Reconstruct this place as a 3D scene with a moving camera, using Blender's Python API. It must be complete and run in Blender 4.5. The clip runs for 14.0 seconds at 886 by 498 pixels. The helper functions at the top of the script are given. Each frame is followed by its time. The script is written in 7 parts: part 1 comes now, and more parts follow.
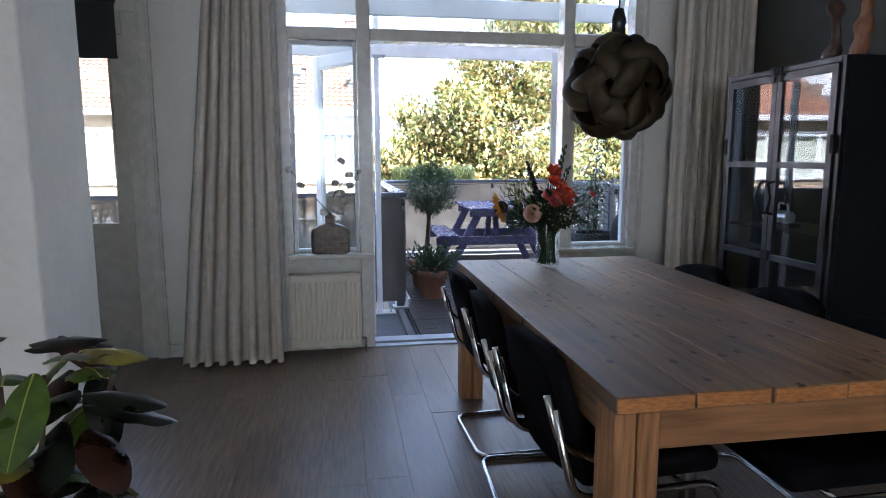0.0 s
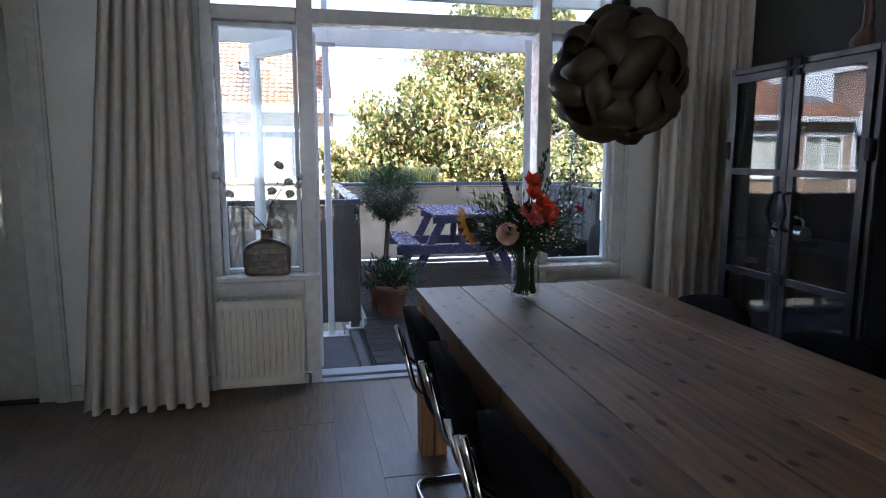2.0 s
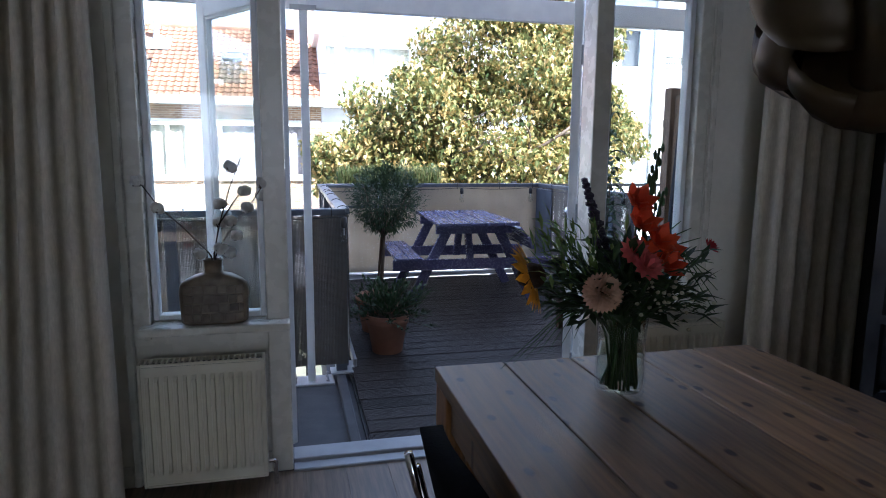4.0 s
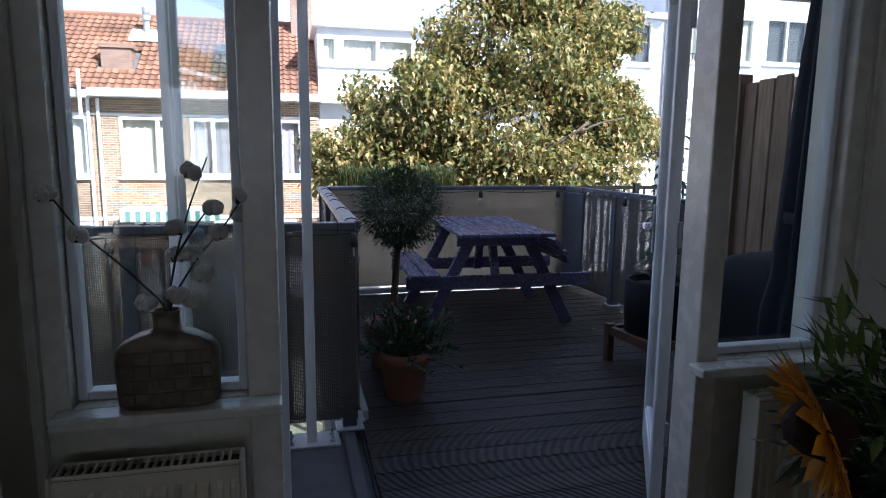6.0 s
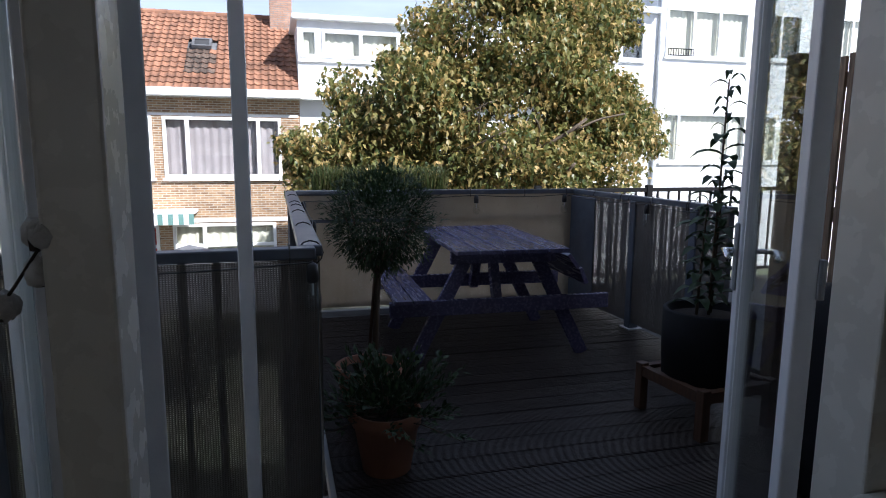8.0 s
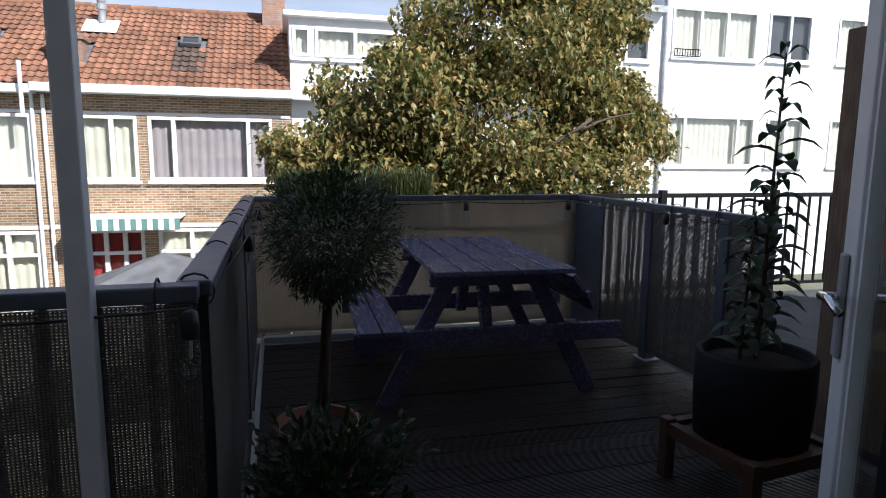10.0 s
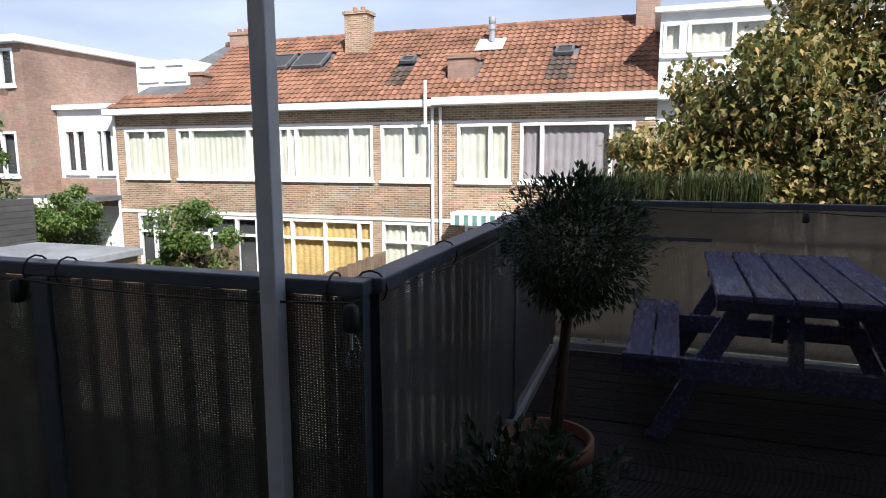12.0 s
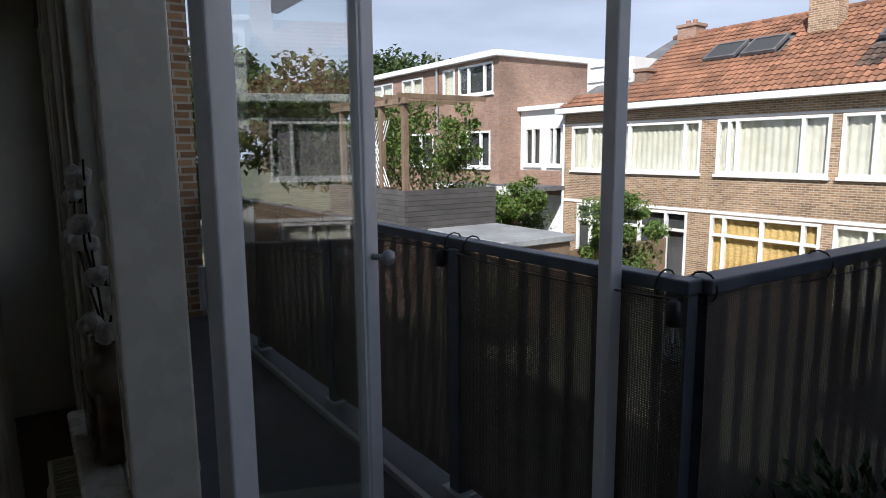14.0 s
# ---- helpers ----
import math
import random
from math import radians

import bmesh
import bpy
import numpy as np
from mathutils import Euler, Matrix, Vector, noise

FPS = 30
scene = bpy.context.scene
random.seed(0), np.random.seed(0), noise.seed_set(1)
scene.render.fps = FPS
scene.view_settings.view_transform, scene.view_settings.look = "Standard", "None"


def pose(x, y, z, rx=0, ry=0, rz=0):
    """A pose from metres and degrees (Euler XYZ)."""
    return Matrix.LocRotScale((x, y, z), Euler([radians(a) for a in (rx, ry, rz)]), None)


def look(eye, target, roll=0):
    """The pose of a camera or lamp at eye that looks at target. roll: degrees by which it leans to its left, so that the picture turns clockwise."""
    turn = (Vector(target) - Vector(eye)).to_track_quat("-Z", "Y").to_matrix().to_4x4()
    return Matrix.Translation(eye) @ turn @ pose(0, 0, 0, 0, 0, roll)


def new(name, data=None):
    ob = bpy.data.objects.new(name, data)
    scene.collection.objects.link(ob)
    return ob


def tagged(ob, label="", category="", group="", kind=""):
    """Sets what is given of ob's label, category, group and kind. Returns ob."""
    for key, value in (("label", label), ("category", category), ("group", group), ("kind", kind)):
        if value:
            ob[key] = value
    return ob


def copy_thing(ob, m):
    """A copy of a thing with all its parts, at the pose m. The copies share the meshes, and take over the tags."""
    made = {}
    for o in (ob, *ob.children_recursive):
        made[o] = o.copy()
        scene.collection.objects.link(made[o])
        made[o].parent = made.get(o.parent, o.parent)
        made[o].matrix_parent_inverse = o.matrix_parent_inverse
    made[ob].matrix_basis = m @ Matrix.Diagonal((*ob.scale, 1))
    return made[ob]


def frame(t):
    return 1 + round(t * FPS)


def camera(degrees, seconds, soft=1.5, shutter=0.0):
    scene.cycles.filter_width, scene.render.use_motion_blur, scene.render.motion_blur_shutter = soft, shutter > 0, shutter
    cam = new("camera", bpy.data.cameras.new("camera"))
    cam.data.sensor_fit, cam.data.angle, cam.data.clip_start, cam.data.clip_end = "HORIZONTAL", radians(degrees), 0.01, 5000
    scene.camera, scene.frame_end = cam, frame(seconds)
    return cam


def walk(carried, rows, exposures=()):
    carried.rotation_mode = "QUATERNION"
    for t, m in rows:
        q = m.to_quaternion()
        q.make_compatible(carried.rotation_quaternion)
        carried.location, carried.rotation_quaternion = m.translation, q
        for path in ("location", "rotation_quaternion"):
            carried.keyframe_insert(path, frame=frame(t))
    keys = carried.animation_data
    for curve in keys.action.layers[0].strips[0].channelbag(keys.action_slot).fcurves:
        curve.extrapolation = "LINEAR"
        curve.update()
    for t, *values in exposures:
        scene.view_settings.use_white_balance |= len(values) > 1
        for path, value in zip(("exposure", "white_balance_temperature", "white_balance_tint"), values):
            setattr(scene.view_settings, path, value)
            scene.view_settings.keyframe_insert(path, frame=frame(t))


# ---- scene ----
cam = camera(69.9, 14.0, 1.0)
PATH = [
    (0, (-0.229, -4.42, 1.342), (0.09, -2.466, 1.057), -0.1),
    (0.5, (-0.183, -4.357, 1.355), (0.168, -2.41, 1.067), -0.1),
    (1, (-0.131, -4.236, 1.362), (0.246, -2.294, 1.071), -0.0),
    (1.5, (-0.109, -4.016, 1.389), (0.295, -2.08, 1.096), 0.1),
    (2, (-0.08, -3.799, 1.377), (0.346, -1.867, 1.086), 0.1),
    (2.5, (-0.011, -3.53, 1.405), (0.425, -1.602, 1.105), 0.1),
    (3, (0.001, -3.253, 1.394), (0.451, -1.328, 1.092), 0.5),
    (3.2, (0.008, -3.127, 1.384), (0.461, -1.202, 1.085), 0.5),
    (5.5, (0.043, -2.025, 1.385), (0.498, -0.102, 1.079), 0.4),
    (6, (0.04, -1.798, 1.382), (0.504, 0.123, 1.076), 0.6),
    (6.5, (0.049, -1.578, 1.382), (0.519, 0.341, 1.074), 0.6),
    (7, (0.078, -1.372, 1.387), (0.56, 0.544, 1.076), 0.5),
    (7.5, (0.146, -1.154, 1.381), (0.649, 0.756, 1.071), 0.4),
    (10, (0.532, -0.259, 1.341), (1.031, 1.655, 1.045), 0.6),
    (10.5, (0.655, -0.135, 1.335), (0.852, 1.834, 1.04), 0.4),
    (11, (0.813, -0.078, 1.334), (0.685, 1.896, 1.039), 0.0),
    (11.5, (0.922, -0.070, 1.335), (0.528, 1.869, 1.040), -0.1),
    (12, (1.011, -0.102, 1.342), (0.383, 1.774, 1.048), -0.1),
    (12.5, (1.104, -0.119, 1.354), (0.172, 1.625, 1.056), -0.2),
    (13, (1.223, -0.117, 1.366), (-0.013, 1.427, 1.065), -0.3),
    (13.5, (1.297, -0.110, 1.372), (-0.194, 1.188, 1.068), -0.4),
    (14, (1.326, -0.125, 1.372), (-0.325, 0.96, 1.064), -0.5),
]
# ---------------------------------------------------------------- light
EXPOSURES = [(0, 3.62, 5350, 14), (1.0, 3.5, 5350, 14), (1.5, 3.28, 5300, 14), (3.2, 3.05, 5300, 14), (5.5, 1.78, 5350, 14), (7.5, 1.1, 5600, 13), (10, 0.62, 5850, 12), (12.5, 0.55, 5950, 12), (14, 0.36, 6000, 12)]
walk(cam, [(t, look(e, g, r)) for t, e, g, r in PATH], EXPOSURES)

SUN_EL, SUN_AZ = 42.0, 143.0   # azimuth clockwise from +y
world = bpy.data.worlds.new("sky")
scene.world = world
world.use_nodes = True
wn = world.node_tree
sky = wn.nodes.new("ShaderNodeTexSky")
sky.sky_type, sky.sun_disc = "NISHITA", False
sky.sun_elevation, sky.sun_rotation = radians(SUN_EL), radians(SUN_AZ)
sky.dust_density, sky.air_density = 1.2, 1.1
wn.nodes["Background"].inputs[1].default_value = 0.040
# thin high cloud in the sky, denser in the haze over the horizon
_tc = wn.nodes.new("ShaderNodeTexCoord")
_mp = wn.nodes.new("ShaderNodeMapping")
_mp.inputs["Scale"].default_value = (1.2, 1.2, 5.0)
_nz = wn.nodes.new("ShaderNodeTexNoise")
_nz.inputs["Scale"].default_value, _nz.inputs["Detail"].default_value = 2.2, 6.0
_rp = wn.nodes.new("ShaderNodeValToRGB")
_rp.color_ramp.elements[0].position, _rp.color_ramp.elements[1].position = 0.33, 0.88
_rp.color_ramp.elements[0].color = (0.08, 0.08, 0.08, 1)
_rp.color_ramp.elements[1].color = (0.6, 0.6, 0.6, 1)
_mx = wn.nodes.new("ShaderNodeMixRGB")
_mx.inputs[2].default_value = (15.9, 17.3, 20.4, 1)
wn.links.new(_tc.outputs["Generated"], _mp.inputs[0])
wn.links.new(_mp.outputs[0], _nz.inputs["Vector"])
wn.links.new(_nz.outputs["Fac"], _rp.inputs[0])
_sx = wn.nodes.new("ShaderNodeSeparateXYZ")
_hz = wn.nodes.new("ShaderNodeMapRange")
_hz.inputs["From Min"].default_value, _hz.inputs["From Max"].default_value = 0.0, 0.5
_hz.inputs["To Min"].default_value, _hz.inputs["To Max"].default_value = 0.62, 0.0
_ad = wn.nodes.new("ShaderNodeMath")
_ad.operation, _ad.use_clamp = "ADD", True
wn.links.new(_tc.outputs["Generated"], _sx.inputs[0])
wn.links.new(_sx.outputs[2], _hz.inputs["Value"])
wn.links.new(_rp.outputs[0], _ad.inputs[0])
wn.links.new(_hz.outputs[0], _ad.inputs[1])
wn.links.new(_ad.outputs[0], _mx.inputs[0])
wn.links.new(sky.outputs[0], _mx.inputs[1])
wn.links.new(_mx.outputs[0], wn.nodes["Background"].inputs[0])

sun = new("sun", bpy.data.lights.new("sun", "SUN"))
sun.data.energy, sun.data.angle, sun.data.color = 5.0, radians(0.5), (1.0, 0.95, 0.87)
_d = Vector((math.sin(radians(SUN_AZ)) * math.cos(radians(SUN_EL)), math.cos(radians(SUN_AZ)) * math.cos(radians(SUN_EL)), math.sin(radians(SUN_EL))))
sun.matrix_basis = look(_d * 50, (0, 0, 0))

# daylight of the street windows behind the camera
front_light = new("front_window_light", bpy.data.lights.new("front_window_light", "AREA"))
front_light.data.shape, front_light.data.size, front_light.data.size_y = "RECTANGLE", 2.6, 1.5
front_light.data.energy, front_light.data.color = 2.5, (1.0, 0.89, 0.72)
front_light.matrix_basis = look((-0.6, -9.35, 1.65), (-0.6, -5, 1.4))


# ---------------------------------------------------------------- materials
def mat(name, a, b=None, scale=8.0, stretch=(1, 1, 1), rough=0.6, bump=0.15, metal=0.0, coarse=0.35, spec=0.5,
        sheen=0.0, detail=6.0, rand=0.0, rough_var=0.12, trans=0.0, fine=120.0):
    """Two colours blended by a stretched noise, a coarser stain noise, fine bump, varied roughness."""
    m = bpy.data.materials.new(name)
    m.use_nodes = True
    nt = m.node_tree
    N, L = nt.nodes, nt.links
    p = N["Principled BSDF"]
    b = b or tuple(c * 0.8 for c in a)
    tc = N.new("ShaderNodeTexCoord")
    mp = N.new("ShaderNodeMapping")
    mp.inputs["Scale"].default_value = stretch
    info = N.new("ShaderNodeObjectInfo")
    add = N.new("ShaderNodeVectorMath")
    add.operation = "ADD"
    mul = N.new("ShaderNodeMath")
    mul.operation, mul.inputs[1].default_value = "MULTIPLY", 37.0 if rand else 0.0
    L.new(info.outputs["Random"], mul.inputs[0])
    L.new(tc.outputs["Object"], add.inputs[0])
    L.new(mul.outputs[0], add.inputs[1])
    L.new(add.outputs[0], mp.inputs[0])
    n1 = N.new("ShaderNodeTexNoise")
    n1.inputs["Scale"].default_value, n1.inputs["Detail"].default_value = scale, detail
    n2 = N.new("ShaderNodeTexNoise")
    n2.inputs["Scale"].default_value, n2.inputs["Detail"].default_value = scale * 0.12 + 0.4, 3.0
    n3 = N.new("ShaderNodeTexNoise")
    n3.inputs["Scale"].default_value, n3.inputs["Detail"].default_value = fine, 2.0
    L.new(mp.outputs[0], n1.inputs["Vector"])
    L.new(add.outputs[0], n2.inputs["Vector"])
    L.new(mp.outputs[0], n3.inputs["Vector"])
    r = N.new("ShaderNodeValToRGB")
    r.color_ramp.elements[0].position, r.color_ramp.elements[1].position = 0.32, 0.68
    r.color_ramp.elements[0].color, r.color_ramp.elements[1].color = (*b, 1), (*a, 1)
    L.new(n1.outputs["Fac"], r.inputs[0])
    hv = N.new("ShaderNodeHueSaturation")
    mr = N.new("ShaderNodeMapRange")
    mr.inputs["From Min"].default_value, mr.inputs["From Max"].default_value = 0.3, 0.7
    mr.inputs["To Min"].default_value, mr.inputs["To Max"].default_value = 1 - coarse * 0.5, 1 + coarse * 0.5
    L.new(n2.outputs["Fac"], mr.inputs["Value"])
    val = mr.outputs[0]
    if rand:
        rr = N.new("ShaderNodeMapRange")
        rr.inputs["To Min"].default_value, rr.inputs["To Max"].default_value = 1 - rand, 1 + rand
        L.new(info.outputs["Random"], rr.inputs["Value"])
        mm = N.new("ShaderNodeMath")
        mm.operation = "MULTIPLY"
        L.new(val, mm.inputs[0])
        L.new(rr.outputs[0], mm.inputs[1])
        val = mm.outputs[0]
    L.new(val, hv.inputs["Value"])
    L.new(r.outputs[0], hv.inputs["Color"])
    L.new(hv.outputs[0], p.inputs["Base Color"])
    rv = N.new("ShaderNodeMapRange")
    rv.inputs["To Min"].default_value, rv.inputs["To Max"].default_value = max(0.02, rough - rough_var), min(1, rough + rough_var)
    L.new(n1.outputs["Fac"], rv.inputs["Value"])
    L.new(rv.outputs[0], p.inputs["Roughness"])
    p.inputs["Metallic"].default_value = metal
    p.inputs["Specular IOR Level"].default_value = spec
    if sheen:
        p.inputs["Sheen Weight"].default_value = sheen
    if bump:
        ad = N.new("ShaderNodeMath")
        ad.operation = "ADD"
        L.new(n1.outputs["Fac"], ad.inputs[0])
        L.new(n3.outputs["Fac"], ad.inputs[1])
        bp = N.new("ShaderNodeBump")
        bp.inputs["Strength"].default_value, bp.inputs["Distance"].default_value = bump, 0.004
        L.new(ad.outputs[0], bp.inputs["Height"])
        L.new(bp.outputs[0], p.inputs["Normal"])
    if trans:
        t = N.new("ShaderNodeBsdfTranslucent")
        L.new(hv.outputs[0], t.inputs[0])
        ms = N.new("ShaderNodeMixShader")
        ms.inputs[0].default_value = trans
        L.new(p.outputs[0], ms.inputs[1])
        L.new(t.outputs[0], ms.inputs[2])
        L.new(ms.outputs[0], N["Material Output"].inputs[0])
    return m


def glass_mat(name, tint=(0.96, 0.98, 0.97), ior=1.6):
    m = bpy.data.materials.new(name)
    m.use_nodes = True
    nt = m.node_tree
    N, L = nt.nodes, nt.links
    N.remove(N["Principled BSDF"])
    tr, gl, fr, ms = N.new("ShaderNodeBsdfTransparent"), N.new("ShaderNodeBsdfGlossy"), N.new("ShaderNodeLayerWeight"), N.new("ShaderNodeMixShader")
    tr.inputs[0].default_value = (*tint, 1)
    gl.inputs["Roughness"].default_value = 0.01
    f0 = ((ior - 1) / (ior + 1)) ** 2
    pw, ma = N.new("ShaderNodeMath"), N.new("ShaderNodeMath")
    pw.operation, pw.inputs[1].default_value = "POWER", 4.0
    ma.operation, ma.inputs[1].default_value, ma.inputs[2].default_value = "MULTIPLY_ADD", 0.9 - f0, f0
    L.new(fr.outputs["Facing"], pw.inputs[0])
    L.new(pw.outputs[0], ma.inputs[0])
    L.new(ma.outputs[0], ms.inputs[0])
    L.new(tr.outputs[0], ms.inputs[1])
    L.new(gl.outputs[0], ms.inputs[2])
    L.new(ms.outputs[0], N["Material Output"].inputs[0])
    return m


def brick_mat(name, a, b, mortar, scale=1.0, soot=0.3):
    m = bpy.data.materials.new(name)
    m.use_nodes = True
    nt = m.node_tree
    N, L = nt.nodes, nt.links
    p = N["Principled BSDF"]
    tc, sep, cmb, ad = N.new("ShaderNodeTexCoord"), N.new("ShaderNodeSeparateXYZ"), N.new("ShaderNodeCombineXYZ"), N.new("ShaderNodeMath")
    ad.operation = "ADD"
    L.new(tc.outputs["Object"], sep.inputs[0])
    L.new(sep.outputs[0], ad.inputs[0])
    L.new(sep.outputs[1], ad.inputs[1])
    L.new(ad.outputs[0], cmb.inputs[0])
    L.new(sep.outputs[2], cmb.inputs[1])
    bt = N.new("ShaderNodeTexBrick")
    bt.inputs["Color1"].default_value, bt.inputs["Color2"].default_value, bt.inputs["Mortar"].default_value = (*a, 1), (*b, 1), (*mortar, 1)
    bt.inputs["Scale"].default_value, bt.inputs["Brick Width"].default_value, bt.inputs["Row Height"].default_value = scale, 0.22, 0.066
    bt.inputs["Mortar Size"].default_value, bt.inputs["Mortar Smooth"].default_value = 0.010, 0.1
    L.new(cmb.outputs[0], bt.inputs["Vector"])
    n = N.new("ShaderNodeTexNoise")
    n.inputs["Scale"].default_value, n.inputs["Detail"].default_value = 0.6, 5.0
    L.new(tc.outputs["Object"], n.inputs["Vector"])
    mr = N.new("ShaderNodeMapRange")
    mr.inputs["From Min"].default_value, mr.inputs["From Max"].default_value = 0.3, 0.7
    mr.inputs["To Min"].default_value, mr.inputs["To Max"].default_value = 1 - soot, 1 + soot * 0.5
    L.new(n.outputs["Fac"], mr.inputs["Value"])
    n2 = N.new("ShaderNodeTexNoise")
    n2.inputs["Scale"].default_value, n2.inputs["Detail"].default_value = 7.0, 4.0
    L.new(tc.outputs["Object"], n2.inputs["Vector"])
    mr2 = N.new("ShaderNodeMapRange")
    mr2.inputs["To Min"].default_value, mr2.inputs["To Max"].default_value = 0.72, 1.28
    L.new(n2.outputs["Fac"], mr2.inputs["Value"])
    mm = N.new("ShaderNodeMath")
    mm.operation = "MULTIPLY"
    L.new(mr.outputs[0], mm.inputs[0])
    L.new(mr2.outputs[0], mm.inputs[1])
    hv = N.new("ShaderNodeHueSaturation")
    L.new(mm.outputs[0], hv.inputs["Value"])
    L.new(bt.outputs["Color"], hv.inputs["Color"])
    L.new(hv.outputs[0], p.inputs["Base Color"])
    p.inputs["Roughness"].default_value = 0.9
    bp = N.new("ShaderNodeBump")
    bp.invert = True
    bp.inputs["Strength"].default_value, bp.inputs["Distance"].default_value = 0.7, 0.012
    L.new(bt.outputs["Fac"], bp.inputs["Height"])
    L.new(bp.outputs[0], p.inputs["Normal"])
    return m


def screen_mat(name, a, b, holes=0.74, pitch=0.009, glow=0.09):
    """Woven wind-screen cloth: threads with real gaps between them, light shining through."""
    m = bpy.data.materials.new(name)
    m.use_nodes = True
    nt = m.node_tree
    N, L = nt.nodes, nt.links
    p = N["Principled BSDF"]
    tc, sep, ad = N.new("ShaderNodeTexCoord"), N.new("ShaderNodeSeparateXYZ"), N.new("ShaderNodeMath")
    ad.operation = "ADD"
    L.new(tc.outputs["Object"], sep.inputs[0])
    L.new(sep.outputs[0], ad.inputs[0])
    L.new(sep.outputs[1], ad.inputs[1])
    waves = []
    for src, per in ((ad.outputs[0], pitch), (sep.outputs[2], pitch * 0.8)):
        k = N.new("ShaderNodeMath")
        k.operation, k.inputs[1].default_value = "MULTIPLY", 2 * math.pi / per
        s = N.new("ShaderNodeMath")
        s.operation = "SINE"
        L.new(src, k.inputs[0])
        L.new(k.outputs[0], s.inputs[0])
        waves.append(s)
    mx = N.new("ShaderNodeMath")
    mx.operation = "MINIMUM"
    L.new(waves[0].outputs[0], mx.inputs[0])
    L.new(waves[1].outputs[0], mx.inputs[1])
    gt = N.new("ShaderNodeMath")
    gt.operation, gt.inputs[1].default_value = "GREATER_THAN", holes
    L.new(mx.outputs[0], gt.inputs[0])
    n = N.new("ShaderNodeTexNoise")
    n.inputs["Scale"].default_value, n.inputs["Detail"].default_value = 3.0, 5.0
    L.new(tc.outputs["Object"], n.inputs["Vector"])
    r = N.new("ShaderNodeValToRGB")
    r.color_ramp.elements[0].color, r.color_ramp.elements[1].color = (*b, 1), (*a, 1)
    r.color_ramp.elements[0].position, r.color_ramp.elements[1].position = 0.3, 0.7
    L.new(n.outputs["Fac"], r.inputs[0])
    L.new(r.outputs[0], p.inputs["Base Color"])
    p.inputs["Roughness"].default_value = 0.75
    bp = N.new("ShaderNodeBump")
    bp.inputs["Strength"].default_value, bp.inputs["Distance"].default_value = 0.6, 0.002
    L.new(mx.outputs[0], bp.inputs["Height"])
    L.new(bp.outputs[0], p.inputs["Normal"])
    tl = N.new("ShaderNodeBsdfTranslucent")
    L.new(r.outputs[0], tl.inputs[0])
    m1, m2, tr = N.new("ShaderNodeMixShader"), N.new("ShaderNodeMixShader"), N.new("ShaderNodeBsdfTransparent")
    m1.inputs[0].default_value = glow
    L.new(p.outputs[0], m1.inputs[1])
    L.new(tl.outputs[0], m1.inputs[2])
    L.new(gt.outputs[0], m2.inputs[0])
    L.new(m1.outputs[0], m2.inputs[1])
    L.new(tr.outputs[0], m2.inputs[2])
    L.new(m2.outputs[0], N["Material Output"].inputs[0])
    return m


WHITE = mat("white_wall_paint", (0.79, 0.755, 0.67), (0.75, 0.715, 0.63), 30, rough=0.75, bump=0.12, coarse=0.06)
FRAME = mat("cream_frame_paint", (0.73, 0.70, 0.615), (0.69, 0.66, 0.575), 14, rough=0.27, bump=0.05, coarse=0.08)
FRAME_OUT = mat("white_outdoor_paint", (0.78, 0.79, 0.80), (0.70, 0.71, 0.73), 12, rough=0.45, bump=0.08, coarse=0.15)
CEIL = mat("ceiling_paint", (0.80, 0.79, 0.76), (0.77, 0.76, 0.73), 20, rough=0.85, bump=0.1, coarse=0.05)
DARKWALL = mat("dark_olive_wall_paint", (0.085, 0.082, 0.07), (0.07, 0.068, 0.058), 20, rough=0.8, bump=0.12, coarse=0.15)
LAMINATE = mat("oak_laminate", (0.215, 0.155, 0.104), (0.11, 0.076, 0.049), 11, (7, 0.5, 7), rough=0.36, bump=0.06, coarse=0.4, rand=0.12)
SUBFLOOR = mat("floor_joint", (0.10, 0.075, 0.055), rough=0.8)
TABLEWOOD = mat("scaffold_wood", (0.335, 0.195, 0.09), (0.13, 0.072, 0.034), 6, (8, 0.5, 8), rough=0.46, bump=0.3, coarse=0.7, rand=0.16)
TABLEAPRON = mat("scaffold_wood_apron", (0.42, 0.205, 0.075), (0.22, 0.10, 0.036), 7, (0.6, 8, 8), rough=0.5, bump=0.3, coarse=0.6, rand=0.1)


